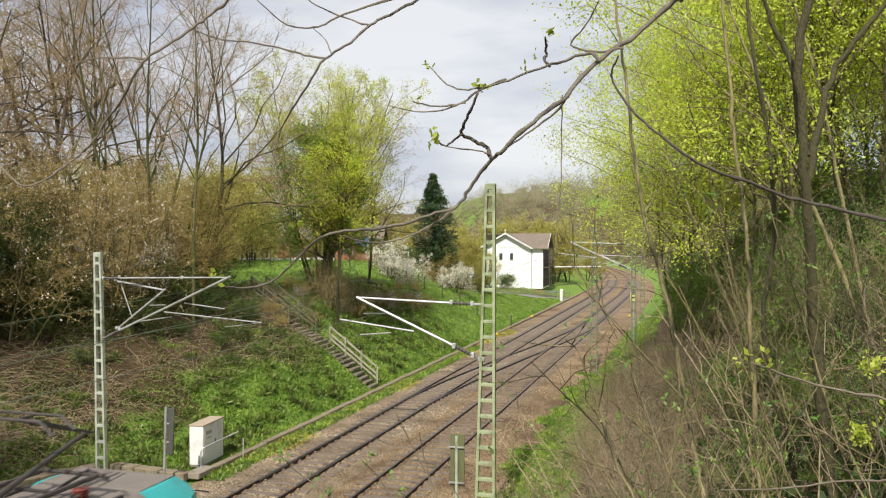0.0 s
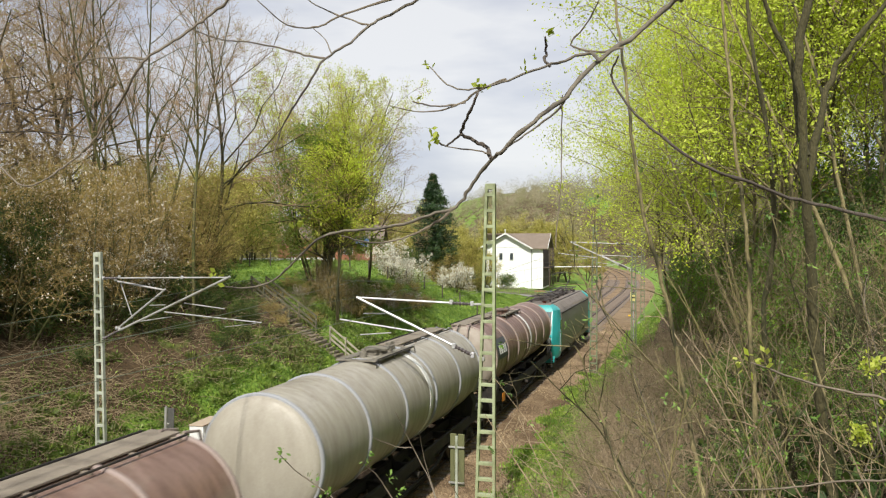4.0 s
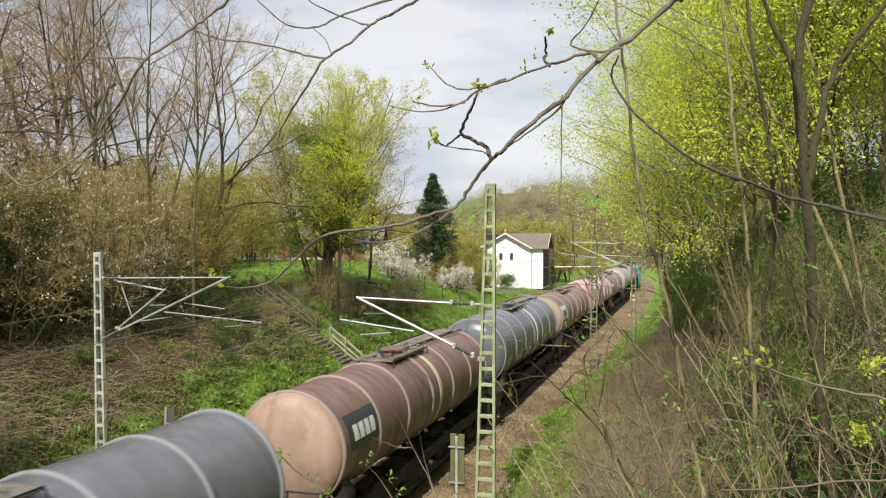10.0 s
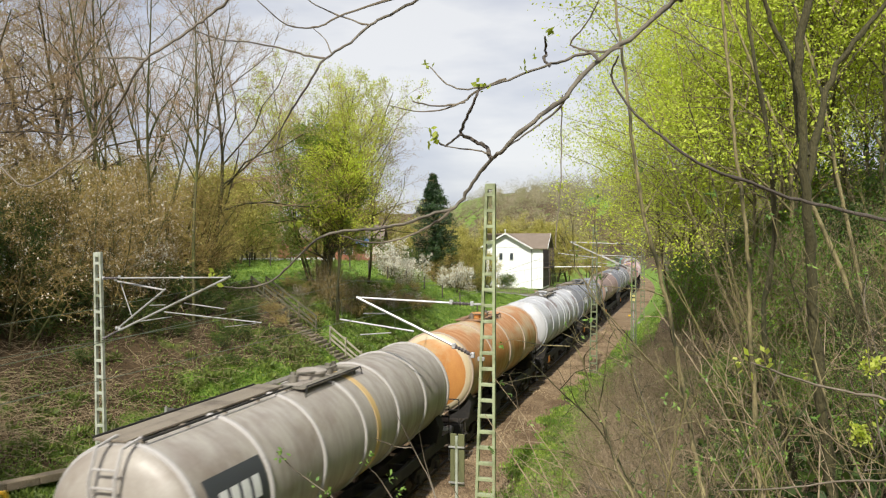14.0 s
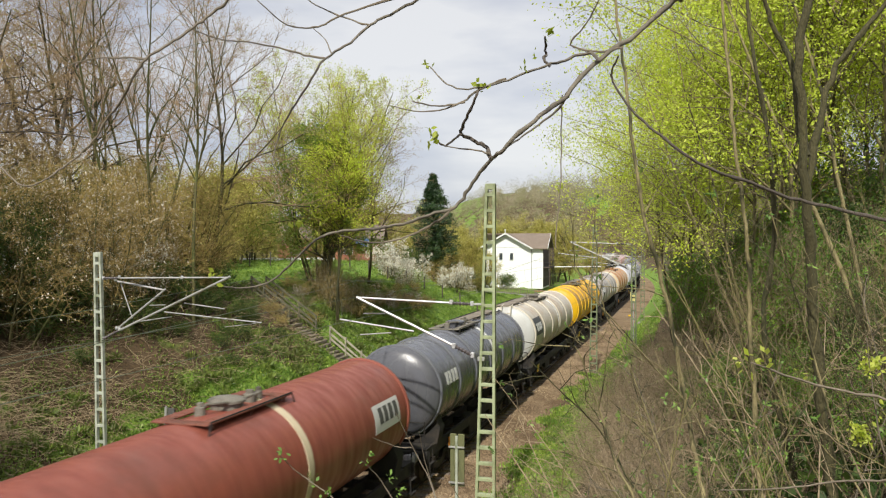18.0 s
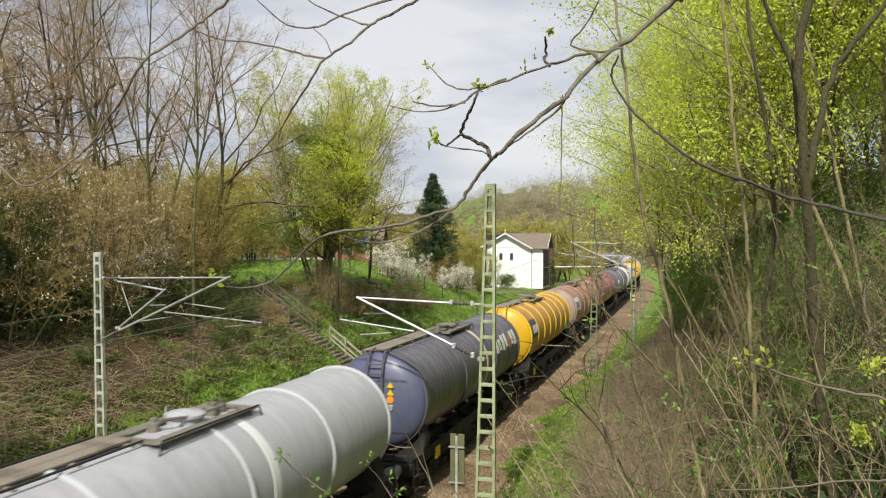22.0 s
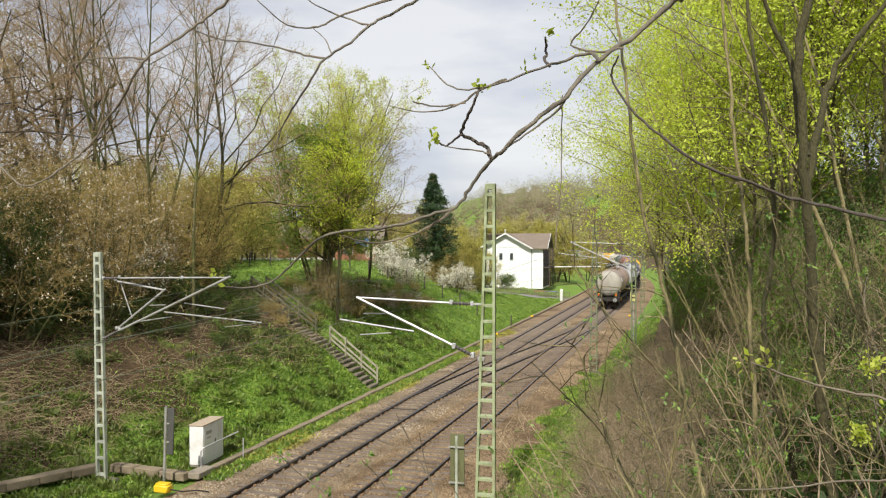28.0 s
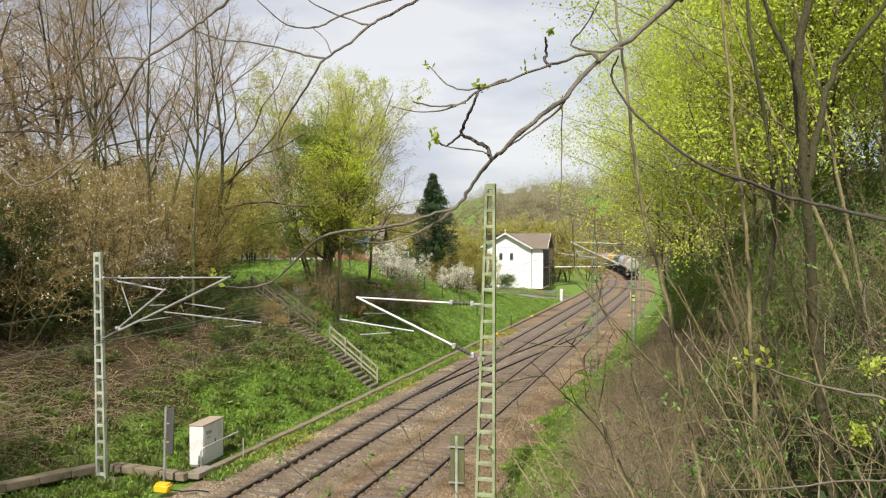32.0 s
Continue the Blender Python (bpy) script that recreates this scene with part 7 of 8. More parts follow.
def make_ground_cover():
    rng = np.random.default_rng(71)
    at = scatter_on_ground(rng, 150000, -25, -16.2, 16, 62)
    keep = (litter_at(at[:, 0], at[:, 1]) + rng.normal(0, 0.22, len(at))) < 0.5
    at = at[keep & ((at[:, 1] < 41.3) | (at[:, 1] > 42.5))]
    v, q = blades(rng, at, np.full(len(at), 0.13), 1.2, 0.45)
    ob = new("grass", mesh_np("grass", v, q, M["leaf_grass"], False))
    tagged(ob, "fresh green grass and nettles on the bank", "grass", kind="stuff")
    foot = scatter_on_ground(rng, 520, -23.5, -16.6, 19, 60)
    foot = foot[(litter_at(foot[:, 0], foot[:, 1]) + rng.normal(0, 0.3, len(foot))) < 0.75]
    foot = foot[(foot[:, 1] < 39.5) | (foot[:, 1] > 43.6)]
    at = np.repeat(foot, 60, 0) + rng.normal(0, 0.13, (len(foot) * 60, 3)) * np.array([1, 1, 0])
    v, q = blades(rng, at, np.full(len(at), 0.3), 1.3, 0.22)
    ob = new("weeds", mesh_np("weeds", v, q, M["leaf_weed"], False))
    tagged(ob, "tufts of darker weeds and long grass on the bank", "weeds", kind="stuff")
    at = scatter_on_ground(rng, 60000, -16.5, -15.95, 24, 100)
    at2 = scatter_on_ground(rng, 70000, -26, -16.5, 60, 118)
    at2 = at2[np.abs(at2[:, 1] - 104 - 14 * ((at2[:, 0] + 34) / 21) ** 2) > 1.9]
    at3 = scatter_on_ground(rng, 80000, -5.4, -1.9, 14, 75)
    at3 = at3[(at3[:, 0] < -2.7 + 0.5 * np.sin(at3[:, 1] * 0.6)) | (at3[:, 1] > 34)]
    at4 = scatter_on_ground(rng, 9000, -15.5, -14.7, 24, 60)
    at4[:, 2] = -0.21
    moss = scatter_on_ground(rng, 60000, -15.55, -14.2, 25, 75)
    moss[:, 2] = -0.20 + 0.03 * rng.random(len(moss))
    moss = moss[(np.sin(moss[:, 1] * 0.7) * np.sin(moss[:, 1] * 0.23 + 1) + rng.normal(0, 0.35, len(moss)) + (-14.9 - moss[:, 0])) > 0.35]
    v, q = blades(rng, moss, np.full(len(moss), 0.085), 0.6, 0.6, open_to=0.6)
    tagged(new("moss", mesh_np("moss", v, q, M["leaf_hedge"], False)), "yellow-green moss beside the outer rail", "moss", kind="stuff")
    at5 = scatter_on_ground(rng, 36000, -44, -24, 47, 82)
    at6 = scatter_on_ground(rng, 26000, -6.5, -5.1, 14, 50)
    at6[:, 2] = np.interp(at6[:, 0], (-6.9, -5.3, -4.2), (-0.19, -0.25, -0.95)) - 0.01
    at6 = at6[at6[:, 0] + 0.35 * np.sin(at6[:, 1] * 0.9) + 0.25 * np.sin(at6[:, 1] * 2.3) + rng.normal(0, 0.2, len(at6)) > -5.9]
    at = np.concatenate([at[::5], at2, at3, at4, at5, at6])
    v, q = blades(rng, at, np.full(len(at), 0.15), 1.5, 0.35)
    ob = new("grass", mesh_np("grass", v, q, M["leaf_grass"], False))
    tagged(ob, "green grass on the verge beside the track", "grass", kind="stuff")
    at = scatter_on_ground(rng, 80000, -1.5, 11, 8, 50)
    at = at[at[:, 0] > 0.0 + 0.5 * np.sin(at[:, 1] * 0.8) + rng.normal(0, 0.35, len(at))]
    at[:, 2] += 0.25 * rng.random(len(at)) ** 2
    v, q = blades(rng, at, np.full(len(at), 0.14), 0.6, 0.7)
    tagged(new("ivy", mesh_np("ivy", v, q, M["leaf_dark"], False)), "dark ivy and undergrowth covering the wooded slope", "undergrowth", kind="stuff")
    at = scatter_on_ground(rng, 70000, -29, -18, 16, 48)
    keep = np.sin(at[:, 0] * 1.7 + 0.8 * np.sin(at[:, 1])) * np.sin(at[:, 1] * 0.9) + rng.normal(0, 0.3, len(at)) > 0.1
    at = at[keep]
    at[:, 2] += 0.3 * rng.random(len(at)) ** 2
    v, q = blades(rng, at, np.full(len(at), 0.12), 0.6, 0.6, open_to=0.4)
    tagged(new("ivy", mesh_np("ivy", v, q, M["leaf_weed"], False)), "patches of green ivy and weeds on the bank", "undergrowth", kind="stuff")
    # dead stems and brambles lying on the left bank
    at = scatter_on_ground(rng, 17000, -29, -17.5, 16, 43)
    keep = litter_at(at[:, 0], at[:, 1]) + rng.normal(0, 0.15, len(at)) > 0.5
    keep &= (rng.random(len(at)) < np.where(at[:, 1] > 29, 0.3, 1.0)) & (rng.random(len(at)) < np.where(at[:, 0] < -25, 0.35, 1.0))
    at = at[keep]
    n = len(at)
    way = rng.normal(0, 1, (n, 3)) * np.array([1, 1, 0.25]) + np.array([0.3, 0, 0.35])
    p, r = grow(rng, at - np.array([0, 0, 0.03]), way, 0.5 + 1.1 * rng.random(n), np.full(n, 0.010), 4, 0.2, -0.12)
    ob = new("bramble", mesh_np("bramble", *tubes(p, r, 3), M["twig_straw"]))
    tagged(ob, "dead straw-brown stems and brambles on the bank", "undergrowth", kind="stuff")
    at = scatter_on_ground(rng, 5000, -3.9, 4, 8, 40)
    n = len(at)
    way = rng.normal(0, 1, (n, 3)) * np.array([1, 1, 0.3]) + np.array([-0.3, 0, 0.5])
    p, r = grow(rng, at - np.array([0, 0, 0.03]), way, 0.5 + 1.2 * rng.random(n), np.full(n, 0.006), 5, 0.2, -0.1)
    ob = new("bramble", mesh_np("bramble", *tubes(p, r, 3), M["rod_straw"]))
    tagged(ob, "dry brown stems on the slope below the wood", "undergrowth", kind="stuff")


def in_field(q):
    """Bearings of the two open fields on the hillside."""
    return ((q > -0.274) & (q < -0.243)) | ((q > -0.118) & (q < -0.092))


def make_far_woods():
    """Woods on the hills: crowns of many small clumps."""
    rng = np.random.default_rng(81)
    for name, mat, label, n, y0, y1, q0, q1 in (
            ("far_wood", M["wood_far"], "distant budding woodland on the hillside", 900, 205, 420, -0.36, 0.05),
            ("far_wood", M["wood_far_bare"], "distant bare woodland on the hilltop", 900, 360, 640, -0.34, 0.12),
            ("far_wood", M["wood_far"], "budding woodland beyond the meadow", 260, 120, 300, -0.95, -0.42)):
        y, q = y0 + (y1 - y0) * rng.random(n), q0 + (q1 - q0) * rng.random(n)
        x = q * y
        u = x + bend(y)
        ok = ((u < -32) | (u > 6)) & ~(in_field(q) & (y > 200) & (y < 450))
        cs = [np.stack([x[ok], y[ok], ground_z(x[ok], y[ok])], 1)]
        c = np.concatenate(cs)
        k = 260
        hgt = 7 + 10 * rng.random(len(c)) ** 1.6
        d = unit(rng.normal(0, 1, (len(c), k, 3))) * rng.random((len(c), k, 1)) ** 0.4
        at = c[:, None] + d * np.stack([hgt * 0.36, hgt * 0.36, hgt * 0.5], 1)[:, None] + np.array([0, 0, 1.0]) * (hgt * 0.52)[:, None, None]
        at = at.reshape(-1, 3)
        v, q = blades(rng, at, np.full(len(at), 0.66), 0.5, 0.5, open_to=0.6)
        tagged(new(name, mesh_np(name, v, q, mat, False)), label, "woodland", kind="stuff")


def make_gravel():
    """Loose ballast stones near the camera: small uneven pyramids."""
    rng = np.random.default_rng(91)
    for label, mat, n, x0, x1 in (("loose brown ballast stones between the rails", M["stone_brown"], 42000, -10.75, -5.3), ("loose grey ballast stones beside the track", M["stone_grey"], 32000, -15.4, -10.75)):
        y = 15 + 65 * rng.random(n) ** 1.7
        x = x0 + (x1 - x0) * rng.random(n)
        top = np.interp(x, (-16.1, -15.6, -14.6, -13.95, -11.1, -10.75, -10.4, -7.5, -6.9, -5.3), (-0.9, -0.26, -0.2, -0.13, -0.13, -0.19, -0.13, -0.13, -0.19, -0.25))
        c = np.stack([x, y, top - 0.006], 1)
        s = 0.026 + 0.034 * rng.random(n)
        a = rng.random(n) * 2 * np.pi
        ring = []
        for k in range(4):
            b = a + k * np.pi / 2 + rng.normal(0, 0.25, n)
            ring.append(c + np.stack([np.cos(b) * s, np.sin(b) * s, np.zeros(n)], 1))
        tip = c + np.stack([rng.normal(0, 0.3, n) * s, rng.normal(0, 0.3, n) * s, s * (0.7 + 0.6 * rng.random(n))], 1)
        tip2 = tip + np.stack([np.cos(a) * s * 0.5, np.sin(a) * s * 0.5, -s * 0.15], 1)
        v = np.stack(ring + [tip, tip2], 1).reshape(-1, 3)
        i = np.arange(n)[:, None] * 6
        q = np.concatenate([i + np.array([[0, 1, 4, 5]]), i + np.array([[1, 2, 4, 4]])[:, :4] * 0 + np.array([[1, 2, 3, 4]]), i + np.array([[3, 0, 5, 4]])], 0)
        tagged(new("gravel", mesh_np("gravel", v, q, mat, False)), label, "gravel", kind="stuff")


M["stone_brown"] = leaf_mat("stone_brown", (0.15, 0.096, 0.05, 1), (0.42, 0.32, 0.195, 1), 0.9, 0.0)
M["stone_grey"] = leaf_mat("stone_grey", (0.18, 0.135, 0.085, 1), (0.46, 0.385, 0.28, 1), 0.9, 0.0)
make_gravel()
make_plants()
make_ground_cover()
make_far_woods()

# ---- branches close to the camera ----
def smooth_path(pts, per=5):
    """Rounds a coarse run of points."""
    p = [Vector(q) for q in pts]
    p = [p[0] * 2 - p[1]] + p + [p[-1] * 2 - p[-2]]
    out = []
    for i in range(1, len(p) - 2):
        for k in range(per):
            t = k / per
            a, b, c, d = p[i - 1], p[i], p[i + 1], p[i + 2]
            out.append(0.5 * ((2 * b) + (c - a) * t + (2 * a - 5 * b + 4 * c - d) * t * t + (3 * b - a - 3 * c + d) * t ** 3))
    out.append(p[-2])
    return out


def twig(pts, r0, r1, seed=1, n=7, knots=True):
    """A knobbly tapering shoot through the points."""
    rng = random.Random(seed)
    path = smooth_path(pts)
    m = len(path) - 1
    rs, q = [], []
    for i, p in enumerate(path):
        r = r0 + (r1 - r0) * i / m
        if knots and i % 5 == 2:
            r *= 1.0 + 0.35 * rng.random()
        rs.append(r)
        q.append(p + Vector((rng.gauss(0, 1), rng.gauss(0, 1), rng.gauss(0, 1))) * r * 0.35)
    return Shape().tube(q, rs, n)


def bud_cluster(at, size, n, seed, spread_r=0.4, mat=None):
    rng = np.random.default_rng(seed)
    c = np.repeat(np.array([at], dtype=float), n, 0) + rng.normal(0, size * spread_r, (n, 3))
    return mesh_np("bud", *blades(rng, c, np.full(n, size), 0.6, 0.6), mat or M["leaf_bud"], False)


M["leaf_bud"] = leaf_mat("leaf_bud", lin((176, 192, 62)), lin((222, 226, 120)), 0.45, 0.45)
M["leaf_shoot"] = leaf_mat("leaf_shoot", lin((96, 136, 52)), lin((158, 184, 92)), 0.5, 0.35)
M["branch_near"] = surface("branch_near", (0.075, 0.064, 0.047, 1), (0.27, 0.235, 0.18, 1), (0.05, 0.043, 0.035, 1), 0.85, 0, 160, 12, 0.6, 0.002, (1, 1, 1))
M["twig_near"] = surface("twig_near", (0.11, 0.09, 0.062, 1), (0.26, 0.215, 0.16, 1), None, 0.8, 0, 160, 12, 0.4, 0.001)
SWAY = []


def hung(parent, base, pts, r0, r1, seed, mat, label=""):
    """A shoot whose origin is its own foot, so that it can swing there."""
    o = Vector(pts[0])
    b = part("branch", twig([Vector(p) - o for p in pts], r0, r1, seed), mat, parent, label, 60, at=o - Vector(base))
    return b, o


def make_overhang():
    foot = Vector((2.3, 0.9, spot(2.3, 0.9)))
    t = thing("overhanging_tree", "tree whose budding branches hang before the camera", "tree", at=foot)
    trunk = [(0, 0, -0.3), (0.05, 0.02, 2.0), (-0.03, 0.06, 4.2), (0.1, 0.0, 7.0)]
    part("trunk", twig(trunk, 0.16, 0.06, 3, 10), M["bark_dark"], t)
    up = Vector((0, 0, 0)) + foot
    limb = [up + Vector((0, 0.05, 3.4)), Vector((1.3, 2.0, 9.0)), Vector((0.35, 2.6, 8.9)), Vector((-0.4, 2.75, 8.86)), Vector((-1.3, 2.5, 8.75))]
    part("limb", twig([p - foot for p in limb], 0.05, 0.014, 4, 8), M["branch_near"], t)
    B, T = M["branch_near"], M["twig_near"]
    b1, o = hung(t, foot, [(0.35, 2.6, 8.9), (0.011, 2.724, 8.489), (-0.049, 2.787, 8.458), (-0.163, 2.772, 8.363), (-0.297, 2.674, 8.242), (-0.37, 2.561, 8.128), (-0.451, 2.48, 8.043), (-0.545, 2.473, 7.96), (-0.596, 2.54, 7.939), (-0.674, 2.597, 7.868), (-0.726, 2.599, 7.796), (-0.793, 2.521, 7.767), (-0.867, 2.408, 7.73), (-0.995, 2.315, 7.712), (-1.086, 2.31, 7.686), (-1.188, 2.363, 7.616), (-1.292, 2.411, 7.554), (-1.379, 2.402, 7.531), (-1.418, 2.331, 7.54)], 0.0088, 0.0022, 11, B, "grey-brown budding branch")
    SWAY.append((b1, o - foot))

    def side(pts, r0, r1, seed, mat):
        part("side_twig", twig([Vector(p) - o for p in pts], r0, r1, seed, 6), mat, b1)
    side([(-0.272, 2.637, 8.242), (-0.31, 2.7, 8.286), (-0.391, 2.7, 8.266), (-0.443, 2.631, 8.237), (-0.536, 2.512, 8.177), (-0.606, 2.435, 8.144), (-0.693, 2.43, 8.148), (-0.783, 2.487, 8.228)], 0.006, 0.0018, 12, B)
    side([(-0.546, 2.52, 8.183), (-0.649, 2.56, 8.155), (-0.706, 2.58, 8.126), (-0.778, 2.53, 8.111), (-0.818, 2.427, 8.111)], 0.004, 0.002, 13, T)
    side([(-0.69, 2.57, 8.126), (-0.771, 2.569, 8.104), (-0.846, 2.567, 8.102), (-0.915, 2.489, 8.111)], 0.003, 0.0012, 14, T)
    side([(-0.596, 2.538, 7.939), (-0.627, 2.6, 7.983), (-0.671, 2.6, 8.01), (-0.698, 2.553, 8.023), (-0.66, 2.474, 8.059), (-0.622, 2.43, 8.11), (-0.61, 2.44, 8.143)], 0.0068, 0.0035, 15, M["bark_dark"])
    side([(-0.69, 2.53, 8.02), (-0.735, 2.579, 8.004), (-0.767, 2.589, 7.992), (-0.786, 2.527, 8.018)], 0.004, 0.0025, 16, M["bark_dark"])
    side([(-0.599, 2.537, 7.955), (-0.657, 2.58, 7.972), (-0.741, 2.58, 7.985), (-0.777, 2.529, 8.0)], 0.0028, 0.0016, 17, T)
    side([(-0.43, 2.64, 8.238), (-0.447, 2.65, 8.256), (-0.45, 2.686, 8.299), (-0.443, 2.632, 8.332)], 0.0055, 0.003, 18, M["bark_dark"])
    side([(-0.36, 2.57, 8.142), (-0.414, 2.66, 8.095), (-0.513, 2.65, 8.025), (-0.58, 2.53, 7.95)], 0.0045, 0.0025, 19, B)
    side([(-0.726, 2.58, 7.79), (-0.787, 2.561, 7.741), (-0.88, 2.553, 7.696), (-0.965, 2.47, 7.678), (-1.017, 2.34, 7.70)], 0.0042, 0.002, 20, T)
    side([(-0.208, 2.72, 8.30), (-0.284, 2.716, 8.291), (-0.373, 2.709, 8.318), (-0.315, 2.67, 8.376), (-0.271, 2.593, 8.423)], 0.004, 0.002, 21, T)
    side([(-0.38, 2.57, 8.13), (-0.39, 2.62, 8.04), (-0.39, 2.62, 7.91), (-0.39, 2.61, 7.85), (-0.40, 2.59, 7.73), (-0.40, 2.57, 7.66)], 0.002, 0.0018, 22, T)
    for k, (p, s, n) in enumerate((((-0.79, 2.49, 8.232), 0.022, 5), ((-0.82, 2.425, 8.112), 0.02, 5), ((-0.607, 2.43, 8.15), 0.024, 9), ((-0.787, 2.527, 8.02), 0.032, 12), ((-0.443, 2.63, 8.34), 0.032, 9), ((-0.395, 2.62, 7.85), 0.02, 5), ((-1.06, 2.29, 7.745), 0.026, 6), ((-1.13, 2.27, 7.735), 0.026, 6), ((-1.44, 2.32, 7.56), 0.026, 6), ((-0.915, 2.487, 8.112), 0.012, 3), ((-0.50, 2.56, 8.215), 0.022, 6), ((-0.47, 2.62, 8.27), 0.018, 4))):
        part("bud", bud_cluster(Vector(p) - o, s * 0.9, n, 100 + k), None, b1, "pale green opening bud")
    b2, o2 = hung(t, foot, [(-0.4, 2.75, 8.86), (-0.798, 2.797, 8.581), (-0.935, 2.838, 8.545), (-1.039, 2.827, 8.5), (-1.087, 2.755, 8.445), (-1.119, 2.654, 8.364), (-1.18, 2.579, 8.295), (-1.243, 2.581, 8.213), (-1.325, 2.638, 8.149), (-1.399, 2.697, 8.091), (-1.433, 2.704, 8.012), (-1.415, 2.651, 7.956), (-1.34, 2.582, 7.906)], 0.006, 0.0018, 31, B, "thin bare branch")
    for k, (pts, r) in enumerate(((((-1.18, 2.58, 8.297), (-1.341, 2.715, 8.353), (-1.438, 2.707, 8.382), (-1.498, 2.632, 8.385), (-1.546, 2.527, 8.374), (-1.608, 2.453, 8.395)), 0.0042), (((-1.087, 2.755, 8.445), (-1.167, 2.768, 8.474), (-1.292, 2.752, 8.53), (-1.345, 2.679, 8.58)), 0.0035), (((-0.95, 2.8, 8.56), (-1.187, 2.763, 8.495), (-1.272, 2.757, 8.459), (-1.316, 2.687, 8.435), (-1.342, 2.588, 8.432), (-1.408, 2.513, 8.502)), 0.004), (((-1.165, 2.6, 8.315), (-1.254, 2.742, 8.404), (-1.305, 2.747, 8.449)), 0.0025))):
        part("side_twig", twig([Vector(p) - o2 for p in pts], r, r * 0.45, 40 + k, 6), T, b2)
    b3, o3 = hung(t, foot, [(-1.3, 2.5, 8.75), (-1.375, 2.417, 8.51), (-1.477, 2.468, 8.487), (-1.551, 2.465, 8.44), (-1.583, 2.398, 8.375), (-1.61, 2.298, 8.299), (-1.632, 2.236, 8.251), (-1.684, 2.241, 8.193), (-1.778, 2.295, 8.126), (-1.865, 2.35, 8.092), (-1.922, 2.35, 8.019), (-1.964, 2.279, 7.938), (-1.971, 2.186, 7.879), (-1.991, 2.125, 7.854), (-2.05, 2.13, 7.882), (-2.148, 2.185, 7.925), (-2.263, 2.231, 7.96)], 0.0054, 0.002, 51, T, "pale thin bowed branch")
    part("side_twig", twig([Vector(p) - o3 for p in ((-1.632, 2.236, 8.251), (-1.78, 2.33, 8.285), (-1.932, 2.35, 8.294), (-2.002, 2.272, 8.245))], 0.0036, 0.0016, 52, 6), T, b3)


